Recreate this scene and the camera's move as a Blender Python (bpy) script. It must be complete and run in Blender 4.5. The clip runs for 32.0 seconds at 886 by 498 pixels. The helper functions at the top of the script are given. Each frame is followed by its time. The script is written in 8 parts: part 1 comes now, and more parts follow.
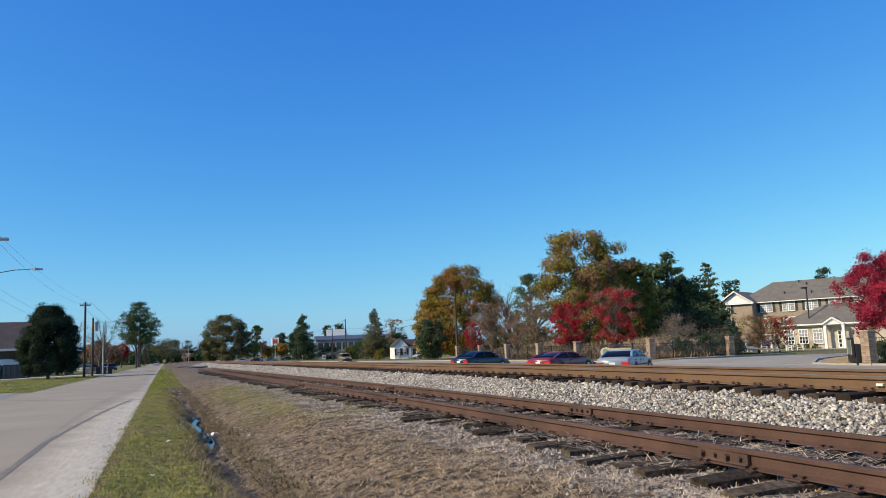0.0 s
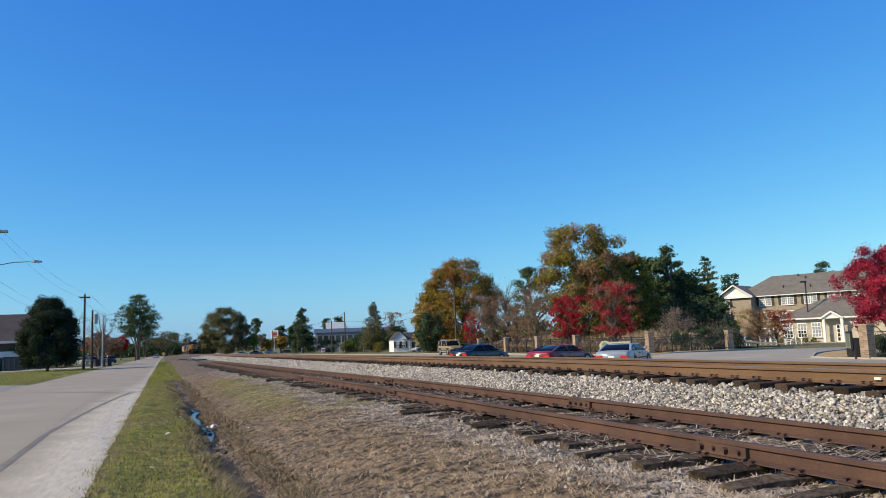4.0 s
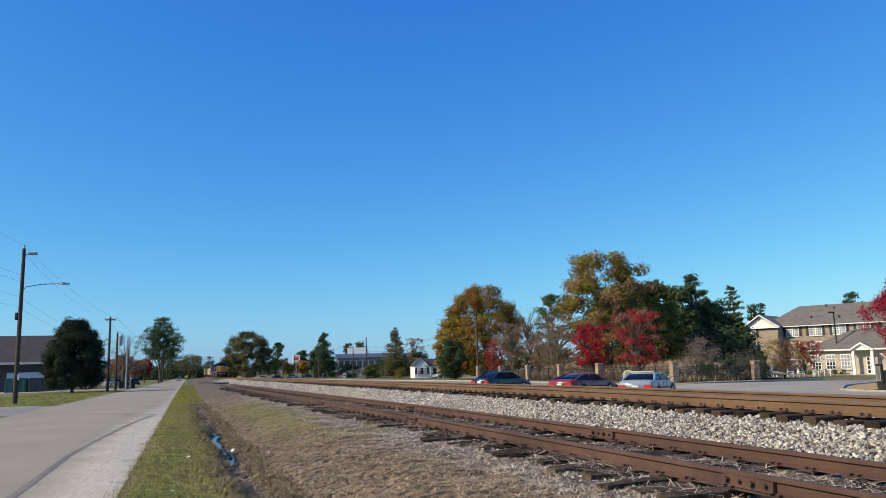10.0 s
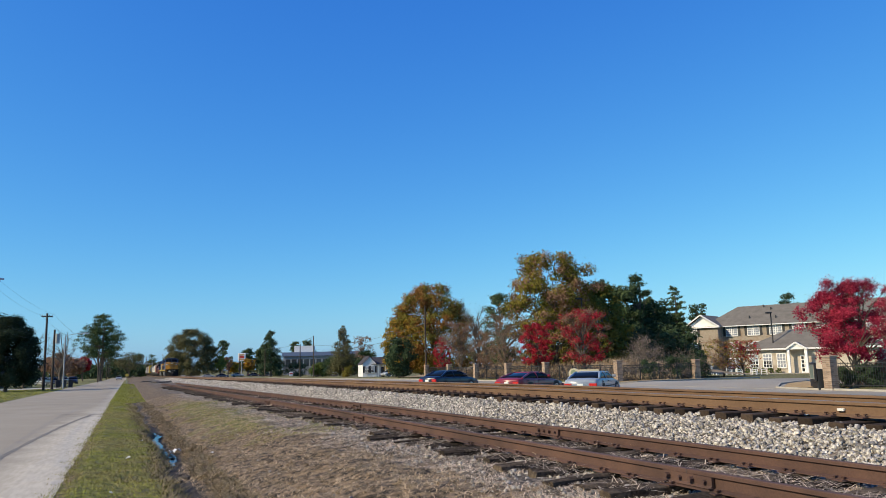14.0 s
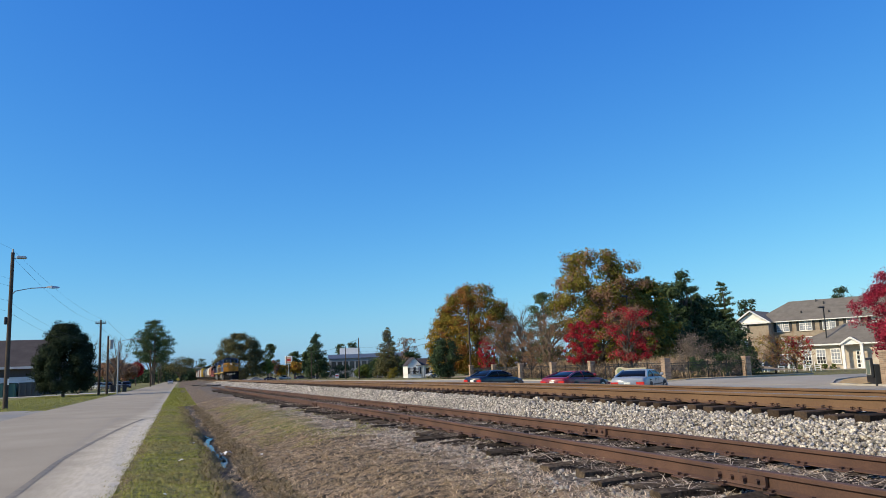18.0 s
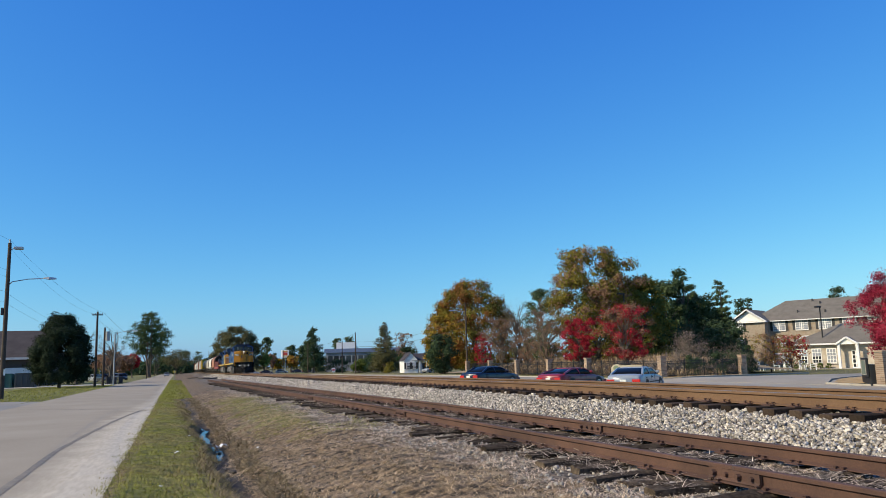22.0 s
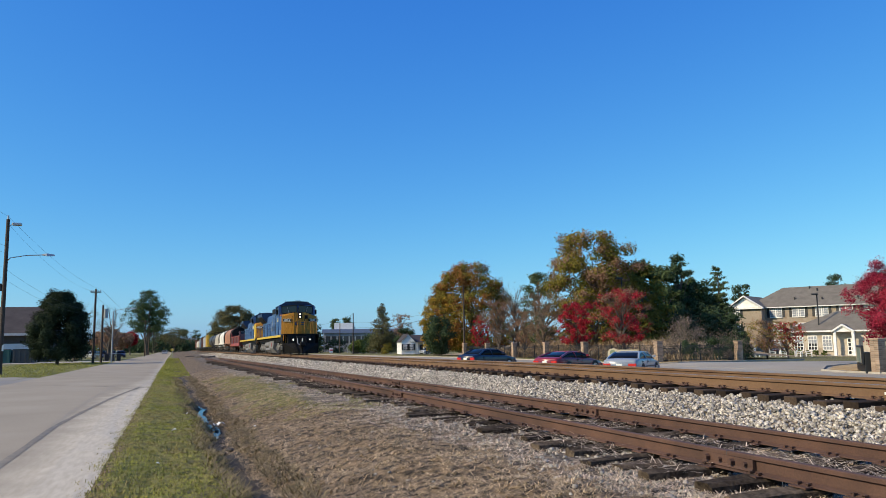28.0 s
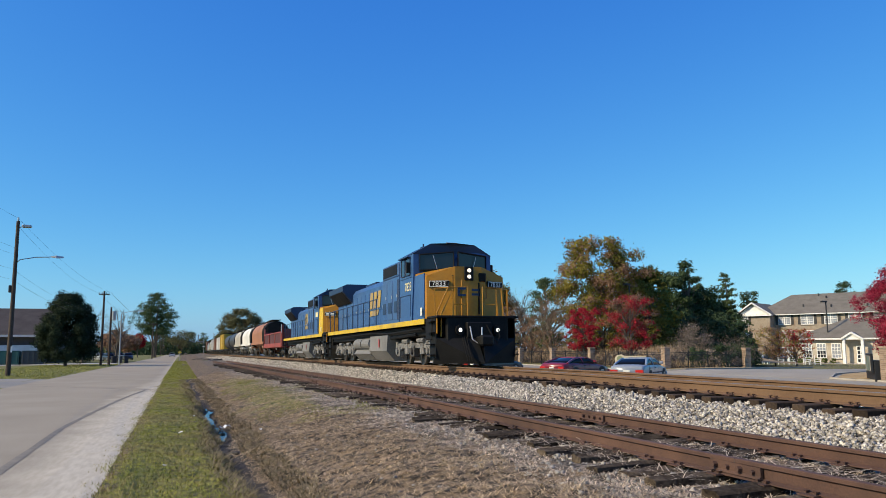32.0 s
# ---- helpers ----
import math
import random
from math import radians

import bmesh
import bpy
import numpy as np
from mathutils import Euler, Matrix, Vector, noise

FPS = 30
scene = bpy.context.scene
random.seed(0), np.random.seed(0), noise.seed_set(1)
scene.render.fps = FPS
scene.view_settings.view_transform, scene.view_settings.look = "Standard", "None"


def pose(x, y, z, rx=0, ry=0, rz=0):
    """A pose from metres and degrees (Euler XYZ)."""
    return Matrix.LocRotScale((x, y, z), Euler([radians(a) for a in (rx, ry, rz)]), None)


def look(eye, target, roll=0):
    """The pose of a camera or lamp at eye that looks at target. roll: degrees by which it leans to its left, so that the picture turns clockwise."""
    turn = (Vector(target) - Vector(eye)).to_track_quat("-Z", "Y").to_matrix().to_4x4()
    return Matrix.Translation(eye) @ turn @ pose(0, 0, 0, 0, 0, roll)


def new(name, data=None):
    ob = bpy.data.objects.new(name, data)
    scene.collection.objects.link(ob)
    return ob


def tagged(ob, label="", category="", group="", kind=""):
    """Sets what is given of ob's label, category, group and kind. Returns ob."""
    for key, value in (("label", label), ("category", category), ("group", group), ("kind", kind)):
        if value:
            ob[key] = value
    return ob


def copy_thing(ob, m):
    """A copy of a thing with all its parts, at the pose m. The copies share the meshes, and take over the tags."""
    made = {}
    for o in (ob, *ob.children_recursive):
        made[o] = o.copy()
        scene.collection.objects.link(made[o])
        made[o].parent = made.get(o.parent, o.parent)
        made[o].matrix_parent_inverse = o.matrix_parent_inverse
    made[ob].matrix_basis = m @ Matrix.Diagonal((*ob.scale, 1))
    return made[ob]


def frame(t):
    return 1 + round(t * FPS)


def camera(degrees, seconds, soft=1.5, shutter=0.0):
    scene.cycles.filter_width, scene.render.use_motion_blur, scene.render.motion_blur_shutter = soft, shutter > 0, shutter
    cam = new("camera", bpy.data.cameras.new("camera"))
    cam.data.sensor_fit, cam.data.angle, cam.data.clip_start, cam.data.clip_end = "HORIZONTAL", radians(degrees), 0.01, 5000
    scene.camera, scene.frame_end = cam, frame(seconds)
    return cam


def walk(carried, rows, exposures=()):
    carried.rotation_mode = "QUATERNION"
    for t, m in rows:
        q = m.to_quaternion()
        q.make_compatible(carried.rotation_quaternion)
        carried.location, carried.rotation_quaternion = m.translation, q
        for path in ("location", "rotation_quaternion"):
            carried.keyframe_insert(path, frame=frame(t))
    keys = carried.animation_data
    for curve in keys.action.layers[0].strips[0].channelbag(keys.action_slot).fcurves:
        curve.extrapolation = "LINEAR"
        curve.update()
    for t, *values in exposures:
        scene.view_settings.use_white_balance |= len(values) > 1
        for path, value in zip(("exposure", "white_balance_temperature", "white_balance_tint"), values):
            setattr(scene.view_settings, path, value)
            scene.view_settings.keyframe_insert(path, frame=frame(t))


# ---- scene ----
cam = camera(61.0, 32.0, soft=0.7)
EYE = 1.6
# time, yaw, pitch, roll of the hand-held camera
TURNS = [
    (0.0, -19.64, 7.37, -2.34), (0.5, -19.34, 6.93, -2.23), (1.0, -19.45, 6.6, -2.34), (1.5, -19.89, 6.83, -2.02),
    (2.0, -19.62, 6.98, -2.34), (2.5, -19.5, 7.08, -2.64), (3.0, -19.46, 7.06, -2.57), (3.5, -19.47, 6.89, -2.4),
    (5.5, -20.32, 6.91, -1.72), (6.0, -20.53, 7.12, -1.48), (6.5, -21.27, 6.82, -0.88), (7.0, -20.51, 6.63, -1.1),
    (7.5, -19.37, 7.1, -1.58), (8.0, -19.97, 7.39, -1.33), (8.5, -19.44, 7.89, -0.9), (9.0, -19.04, 8.14, -0.72),
    (9.5, -18.54, 8.14, -1.38), (10.0, -18.01, 8.9, -1.45), (10.5, -18.21, 8.99, -2.03), (11.0, -18.33, 9.48, -1.78),
    (11.5, -18.85, 9.32, -1.58), (12.0, -18.61, 10.09, -1.88), (12.5, -18.26, 9.99, -1.51), (13.0, -19.49, 9.73, -1.61),
    (13.5, -20.49, 9.26, -1.58), (14.0, -21.91, 8.69, -1.42), (14.5, -20.1, 9.51, -1.99), (15.0, -19.35, 9.32, -1.63),
    (15.5, -19.13, 9.49, -1.51), (17.5, -18.97, 8.79, -2.17), (18.0, -18.67, 8.83, -2.17), (18.5, -18.5, 8.92, -2.15),
    (19.0, -18.43, 8.98, -2.03), (19.5, -18.04, 9.02, -1.82), (20.0, -18.45, 8.9, -1.75), (20.5, -19.21, 8.76, -1.17),
    (21.0, -19.67, 8.43, -1.68), (21.5, -19.28, 8.85, -1.87), (22.0, -18.83, 8.48, -1.55), (22.5, -18.76, 8.59, -1.46),
    (23.0, -19.28, 8.26, -1.19), (23.5, -20.46, 7.69, -1.0), (24.0, -20.11, 8.14, -0.74), (24.5, -19.19, 7.99, -0.73),
    (25.0, -18.98, 7.84, -0.96), (25.5, -19.02, 7.36, -1.12), (27.5, -19.22, 7.18, -0.88), (28.0, -18.9, 7.12, -0.75),
    (28.5, -19.54, 7.3, -1.06), (29.0, -18.93, 7.39, -0.79), (29.5, -18.51, 7.66, -0.77), (30.0, -18.44, 7.35, -0.45),
    (30.5, -18.34, 7.45, -0.64), (31.0, -18.29, 7.41, -0.3), (31.5, -18.02, 7.31, -0.21), (32.0, -18.34, 7.48, -0.3)]


def head(yaw, pitch, roll):
    return Matrix.Translation((0, 0, EYE)) @ pose(0, 0, 0, 0, 0, yaw) @ pose(0, 0, 0, 90 + pitch) @ pose(0, 0, 0, 0, 0, roll)


walk(cam, [(t, head(y, p, r)) for t, y, p, r in TURNS], exposures=[(0.0, 0.0), (32.0, 0.0)])

# ---- daylight: low autumn sun from the left and a little behind ----
SUN_FROM = Vector((-1.0, -0.07, 0.0)).normalized()
SUN_UP = radians(33)
world = bpy.data.worlds.new("world")
scene.world = world
world.use_nodes = True
wn = world.node_tree.nodes
sky = wn.new("ShaderNodeTexSky")
sky.sky_type, sky.sun_disc = "NISHITA", False
sky.sun_elevation = SUN_UP
sky.sun_rotation = math.atan2(SUN_FROM.x, SUN_FROM.y)
sky.air_density, sky.dust_density, sky.ozone_density = 1.0, 0.6, 3.0
wn["Background"].inputs["Strength"].default_value = 0.12
# clear deep-blue autumn air: red falls off and blue holds towards the zenith
split, join = wn.new("ShaderNodeSeparateColor"), wn.new("ShaderNodeCombineColor")
world.node_tree.links.new(sky.outputs["Color"], split.inputs["Color"])
for channel, power, gain in (("Red", 1.4, 0.85), ("Green", 1.0, 1.08), ("Blue", 0.44, 1.085)):
    first, second = wn.new("ShaderNodeMath"), wn.new("ShaderNodeMath")
    first.operation, second.operation = "POWER", "MULTIPLY"
    first.inputs[1].default_value = power
    second.inputs[1].default_value = gain * 0.11 ** power / 0.12
    world.node_tree.links.new(split.outputs[channel], first.inputs[0])
    world.node_tree.links.new(first.outputs[0], second.inputs[0])
    world.node_tree.links.new(second.outputs[0], join.inputs[channel])
world.node_tree.links.new(join.outputs["Color"], wn["Background"].inputs["Color"])
sun = new("sun", bpy.data.lights.new("sun", "SUN"))
sun.data.energy, sun.data.angle, sun.data.color = 5.0, radians(0.53), (1.0, 0.84, 0.60)
sun.matrix_world = look(SUN_FROM * math.cos(SUN_UP) * 300 + Vector((0, 0, 300 * math.sin(SUN_UP))), (0, 0, 0))


# ---- materials ----
def surface(name, c1, c2, scale=3.0, rough=0.8, bump=0.2, metal=0.0, fine=25.0, island=0.0, objrand=0.0, spot=None, depth=0.02):
    """A worn surface: two colours mixed by coarse and fine noise, bump, and an optional stain colour."""
    m = bpy.data.materials.new(name)
    m.use_nodes = True
    nt = m.node_tree
    n, l = nt.nodes, nt.links
    b = n["Principled BSDF"]
    tc = n.new("ShaderNodeTexCoord")
    a = n.new("ShaderNodeTexNoise")
    a.inputs["Scale"].default_value, a.inputs["Detail"].default_value = scale, 4
    f = n.new("ShaderNodeTexNoise")
    f.inputs["Scale"].default_value, f.inputs["Detail"].default_value = fine, 3
    for k in (a, f):
        l.new(tc.outputs["Object"], k.inputs["Vector"])
    add = n.new("ShaderNodeMath")
    add.operation = "MULTIPLY_ADD"
    add.inputs[1].default_value, add.inputs[2].default_value = 0.45, 0.0
    l.new(f.outputs["Fac"], add.inputs[0])
    mul = n.new("ShaderNodeMath")
    mul.operation = "MULTIPLY_ADD"
    mul.inputs[1].default_value = 0.55
    l.new(a.outputs["Fac"], mul.inputs[0])
    l.new(add.outputs[0], mul.inputs[2])
    ramp = n.new("ShaderNodeValToRGB")
    ramp.color_ramp.elements[0].position, ramp.color_ramp.elements[1].position = 0.36, 0.64
    ramp.color_ramp.elements[0].color, ramp.color_ramp.elements[1].color = (*c1, 1), (*c2, 1)
    l.new(mul.outputs[0], ramp.inputs["Fac"])
    out = ramp.outputs["Color"]
    if spot:
        s = n.new("ShaderNodeTexNoise")
        s.inputs["Scale"].default_value, s.inputs["Detail"].default_value = scale * 0.37, 5
        l.new(tc.outputs["Object"], s.inputs["Vector"])
        r2 = n.new("ShaderNodeValToRGB")
        r2.color_ramp.elements[0].position, r2.color_ramp.elements[1].position = 0.52, 0.68
        l.new(s.outputs["Fac"], r2.inputs["Fac"])
        mx = n.new("ShaderNodeMix")
        mx.data_type = "RGBA"
        l.new(r2.outputs["Color"], mx.inputs["Factor"])
        l.new(out, mx.inputs["A"])
        mx.inputs["B"].default_value = (*spot, 1)
        out = mx.outputs["Result"]
    for amount, source, socket in ((island, "ShaderNodeNewGeometry", "Random Per Island"), (objrand, "ShaderNodeObjectInfo", "Random")):
        if amount:
            g = n.new(source)
            mr = n.new("ShaderNodeMapRange")
            mr.inputs["To Min"].default_value, mr.inputs["To Max"].default_value = 1 - amount, 1 + amount
            l.new(g.outputs[socket], mr.inputs["Value"])
            hs = n.new("ShaderNodeHueSaturation")
            l.new(mr.outputs["Result"], hs.inputs["Value"])
            l.new(out, hs.inputs["Color"])
            out = hs.outputs["Color"]
    l.new(out, b.inputs["Base Color"])
    b.inputs["Roughness"].default_value, b.inputs["Metallic"].default_value = rough, metal
    if bump:
        bp = n.new("ShaderNodeBump")
        bp.inputs["Strength"].default_value, bp.inputs["Distance"].default_value = bump, depth
        l.new(mul.outputs[0], bp.inputs["Height"])
        l.new(bp.outputs["Normal"], b.inputs["Normal"])
    return m


def plain(name, c, rough=0.5, metal=0.0, **more):
    return surface(name, tuple(v * 0.88 for v in c), tuple(min(1, v * 1.08) for v in c), more.pop("scale", 1.5), rough, more.pop("bump", 0.05), metal, **more)


def glow(name, c, strength):
    m = bpy.data.materials.new(name)
    m.use_nodes = True
    b = m.node_tree.nodes["Principled BSDF"]
    b.inputs["Base Color"].default_value = (*c, 1)
    b.inputs["Emission Color"].default_value = (*c, 1)
    b.inputs["Emission Strength"].default_value = strength
    return m


def leaf(name, c1, c2, through_light=0.25):
    """Foliage: colour varies from leaf to leaf, with some light passing through."""
    m = surface(name, c1, c2, 0.5, 0.85, 0.0, island=0.3, fine=3.0)
    nt = m.node_tree
    b = nt.nodes["Principled BSDF"]
    b.inputs["Specular IOR Level"].default_value = 0.12
    t = nt.nodes.new("ShaderNodeBsdfTranslucent")
    mix = nt.nodes.new("ShaderNodeMixShader")
    mix.inputs[0].default_value = through_light
    nt.links.new(b.inputs["Base Color"].links[0].from_socket, t.inputs["Color"])
    nt.links.new(b.outputs[0], mix.inputs[1])
    nt.links.new(t.outputs[0], mix.inputs[2])
    nt.links.new(mix.outputs[0], nt.nodes["Material Output"].inputs["Surface"])
    return m


def glass(name, c=(0.02, 0.025, 0.03), rough=0.05, gloss=0.5):
    m = bpy.data.materials.new(name)
    m.use_nodes = True
    b = m.node_tree.nodes["Principled BSDF"]
    b.inputs["Base Color"].default_value = (*c, 1)
    b.inputs["Roughness"].default_value = rough
    b.inputs["IOR"].default_value = 1.5
    b.inputs["Specular IOR Level"].default_value = gloss
    return m


M_ASPHALT = surface("road_asphalt", (0.23, 0.205, 0.165), (0.30, 0.27, 0.22), 0.35, 0.9, 0.15, fine=40, spot=(0.21, 0.2, 0.185), depth=0.004)
M_ASPHALT2 = surface("far_road_asphalt", (0.28, 0.243, 0.188), (0.37, 0.325, 0.255), 0.2, 0.9, 0.1, fine=20, spot=(0.21, 0.195, 0.165))
M_SAND = surface("road_sand", (0.36, 0.32, 0.26), (0.48, 0.44, 0.37), 1.2, 0.95, 0.3, fine=50, spot=(0.30, 0.27, 0.22))
M_TAR = plain("tar", (0.05, 0.048, 0.045), 0.6)
M_RUST = surface("rail_rust", (0.062, 0.031, 0.022), (0.115, 0.058, 0.038), 2.0, 0.85, 0.3, fine=60, spot=(0.05, 0.026, 0.018), depth=0.003)
M_RUST2 = surface("main_rail_rust", (0.12, 0.066, 0.034), (0.175, 0.10, 0.053), 1.0, 0.85, 0.15, fine=40, spot=(0.095, 0.05, 0.028), depth=0.003)
M_RAILTOP = surface("rail_polished", (0.28, 0.25, 0.22), (0.40, 0.37, 0.33), 3.0, 0.35, 0.05, 0.8)
M_TIE = surface("tie_new", (0.02, 0.014, 0.01), (0.062, 0.043, 0.03), 2.0, 0.9, 0.6, fine=30, objrand=0.5)
M_TIE.node_tree.nodes["Principled BSDF"].inputs["Specular IOR Level"].default_value = 0.15
M_TIEOLD = surface("tie_old", (0.015, 0.011, 0.008), (0.125, 0.095, 0.068), 3.0, 0.95, 1.0, fine=22, objrand=0.4, depth=0.03)
M_STONE = surface("ballast_stone", (0.11, 0.098, 0.083), (0.62, 0.56, 0.47), 16.0, 0.9, 0.6, island=0.6, fine=80)
M_DRY = surface("dry_grass", (0.25, 0.18, 0.102), (0.56, 0.415, 0.252), 0.9, 0.9, 0.0, island=0.6)
M_GREYSTRAW = surface("weathered_straw", (0.33, 0.25, 0.175), (0.66, 0.53, 0.39), 0.9, 0.9, 0.0, island=0.6)
M_GRAVEL = surface("dirty_gravel", (0.21, 0.185, 0.15), (0.42, 0.38, 0.32), 4.0, 0.95, 0.3, island=0.45, fine=60)
M_GREEN = surface("short_grass", (0.17, 0.18, 0.022), (0.36, 0.335, 0.05), 0.8, 0.85, 0.0, island=0.4)
M_BARK = surface("bark", (0.07, 0.055, 0.042), (0.16, 0.13, 0.10), 4.0, 0.95, 0.8, fine=20)
M_TIEOLD.node_tree.nodes["Principled BSDF"].inputs["Specular IOR Level"].default_value = 0.1
M_POLE = surface("pole_wood", (0.035, 0.025, 0.018), (0.085, 0.06, 0.043), 1.0, 0.9, 0.5, fine=14)
M_WIRE = plain("wire", (0.02, 0.02, 0.022), 0.6)
M_STEEL = plain("galvanised", (0.38, 0.39, 0.40), 0.45, 0.7)
M_CONCRETE = surface("kerb_concrete", (0.30, 0.265, 0.215), (0.42, 0.38, 0.315), 1.5, 0.9, 0.2)
M_WATER = glass("ditch_water", (0.012, 0.011, 0.009), 0.18, 0.4)
M_MUD = surface("ditch_mud", (0.03, 0.025, 0.018), (0.075, 0.06, 0.042), 2.0, 0.8, 0.8, fine=18, depth=0.05)


# ---- mesh helpers ----
class Build:
    """Collects boxes, tubes and prisms into one mesh."""

    def __init__(self):
        self.v, self.f = [], []

    def add(self, vs, fs):
        k = len(self.v)
        self.v += [tuple(p) for p in vs]
        self.f += [tuple(i + k for i in q) for q in fs]
        return self

    def box(self, x0, x1, y0, y1, z0, z1, c=0.0):
        if c <= 0:
            return self.prism([(x0, z0), (x1, z0), (x1, z1), (x0, z1)], y0, y1)
        hx, hy, hz = (x1 - x0) / 2, (y1 - y0) / 2, (z1 - z0) / 2
        c = min(c, hx * 0.9, hy * 0.9, hz * 0.9)
        o = Vector(((x0 + x1) / 2, (y0 + y1) / 2, (z0 + z1) / 2))
        vs, ix = [], {}
        for sx in (-1, 1):
            for sy in (-1, 1):
                for sz in (-1, 1):
                    for ax in range(3):
                        p = [sx * (hx - c), sy * (hy - c), sz * (hz - c)]
                        p[ax] += (sx, sy, sz)[ax] * c
                        ix[sx, sy, sz, ax] = len(vs)
                        vs.append(o + Vector(p))
        fs = []
        for ax in range(3):
            for s in (-1, 1):
                a, b = [k for k in range(3) if k != ax]
                ring = []
                for ua, ub in ((-1, -1), (1, -1), (1, 1), (-1, 1)):
                    k = [0, 0, 0]
                    k[ax], k[a], k[b] = s, ua, ub
                    ring.append(ix[(*k, ax)])
                fs.append(ring if (s > 0) == (ax != 1) else ring[::-1])
        for ax in range(3):
            a, b = [k for k in range(3) if k != ax]
            for ua in (-1, 1):
                for ub in (-1, 1):
                    k0, k1 = [0, 0, 0], [0, 0, 0]
                    k0[ax], k1[ax] = -1, 1
                    k0[a] = k1[a] = ua
                    k0[b] = k1[b] = ub
                    q = [ix[(*k0, a)], ix[(*k1, a)], ix[(*k1, b)], ix[(*k0, b)]]
                    fs.append(q if (ua * ub > 0) == (ax != 1) else q[::-1])
        for k in ((x, y, z) for x in (-1, 1) for y in (-1, 1) for z in (-1, 1)):
            q = [ix[(*k, 0)], ix[(*k, 1)], ix[(*k, 2)]]
            fs.append(q if k[0] * k[1] * k[2] > 0 else q[::-1])
        return self.add(vs, fs)

    def prism(self, prof, y0, y1, axis="y"):
        """A closed profile of (a, b) pairs drawn from y0 to y1 along an axis."""
        n = len(prof)

        def at(a, b, t):
            return {"y": (a, t, b), "x": (t, a, b), "z": (a, b, t)}[axis]
        vs = [at(a, b, y0) for a, b in prof] + [at(a, b, y1) for a, b in prof]
        fs = [tuple(range(n)), tuple(range(2 * n - 1, n - 1, -1))]
        fs += [(i, i + n, (i + 1) % n + n, (i + 1) % n) for i in range(n)]
        return self.add(vs, fs)

    def tube(self, p, q, r, n=8, r2=None):
        p, q = Vector(p), Vector(q)
        d = (q - p).normalized()
        u = d.orthogonal().normalized()
        w = d.cross(u)
        r2 = r if r2 is None else r2
        vs = [p + (u * math.cos(a) + w * math.sin(a)) * r for a in (2 * math.pi * i / n for i in range(n))]
        vs += [q + (u * math.cos(a) + w * math.sin(a)) * r2 for a in (2 * math.pi * i / n for i in range(n))]
        fs = [(i, (i + 1) % n, (i + 1) % n + n, i + n) for i in range(n)] + [tuple(range(n - 1, -1, -1)), tuple(range(n, 2 * n))]
        return self.add(vs, fs)

    def path(self, pts, r, n=6):
        """One unbroken tube through the points."""
        pts = [Vector(p) for p in pts]
        u, rings = None, []
        for i, p in enumerate(pts):
            d = (pts[min(i + 1, len(pts) - 1)] - pts[max(i - 1, 0)]).normalized()
            if d.length < 0.5:
                d = (pts[i] - pts[i - 1]).normalized()
            u = (u - d * u.dot(d)).normalized() if u is not None and (u - d * u.dot(d)).length > 0.05 else d.orthogonal().normalized()
            w = d.cross(u)
            rings.append([p + (u * math.cos(a) + w * math.sin(a)) * r for a in (2 * math.pi * k / n for k in range(n))])
        return self.loft(rings)

    def loft(self, rings, cap=True):
        n = len(rings[0])
        vs = [p for r in rings for p in r]
        fs = [(k * n + i, k * n + (i + 1) % n, (k + 1) * n + (i + 1) % n, (k + 1) * n + i) for k in range(len(rings) - 1) for i in range(n)]
        if cap:
            fs += [tuple(range(n - 1, -1, -1)), tuple(range((len(rings) - 1) * n, len(rings) * n))]
        return self.add(vs, fs)

    def mesh(self, name, smooth=False):
        me = bpy.data.meshes.new(name)
        me.from_pydata(self.v, [], self.f)
        bm = bmesh.new()
        bm.from_mesh(me)
        bmesh.ops.recalc_face_normals(bm, faces=bm.faces)
        bm.to_mesh(me)
        bm.free()
        if smooth:
            me.polygons.foreach_set("use_smooth", [True] * len(me.polygons))
        return me


def quick(name, verts, faces):
    """A mesh from arrays, all faces of one size."""
    me = bpy.data.meshes.new(name)
    verts, faces = np.asarray(verts, dtype=np.float32), np.asarray(faces, dtype=np.int32)
    m, k = faces.shape
    me.vertices.add(len(verts))
    me.vertices.foreach_set("co", verts.ravel())
    me.loops.add(m * k)
    me.loops.foreach_set("vertex_index", faces.ravel())
    me.polygons.add(m)
    me.polygons.foreach_set("loop_start", np.arange(0, m * k, k, dtype=np.int32))
    me.update(calc_edges=True)
    return me


def part(name, b, material, parent=None, label="", smooth=False):
    me = b.mesh(name, smooth) if isinstance(b, Build) else b
    if not me.materials:
        me.materials.append(material)
    ob = new(name, me)
    if parent:
        ob.parent = parent
    if label:
        tagged(ob, label)
    return ob


def thing(name, label, category, place=None, group="", kind=""):
    ob = new(name)
    if place is not None:
        ob.matrix_basis = place
    return tagged(ob, label, category, group, kind)


# ---- the lie of the land ----
RAIL = 0.99      # main rail top
SIDE = 0.575      # siding rail top
TRACK_X = 9.25
LEAN = math.tan(radians(1.75))


def track_x(y):
    """The main track: straight past the camera, then bearing a little to the left."""
    if y < 30:
        return TRACK_X
    return TRACK_X - (0.0145 * (y - 30) ** 2 / 128 if y < 94 else 0.0145 * (y - 62))


def dip(x, y):
    """The land falls gently away down the line."""
    a = lerp(y, [(18, 0), (330, -1.31), (700, -1.7)])
    b = lerp(y, [(85, 0), (155, -0.52), (330, -1.31), (700, -1.7)])
    return a + (b - a) * smooth_step(11.5, 15.0, x)


def rail_z(y):
    return RAIL + dip(0, y)


def siding_x(y):
    return 5.758 - LEAN * y


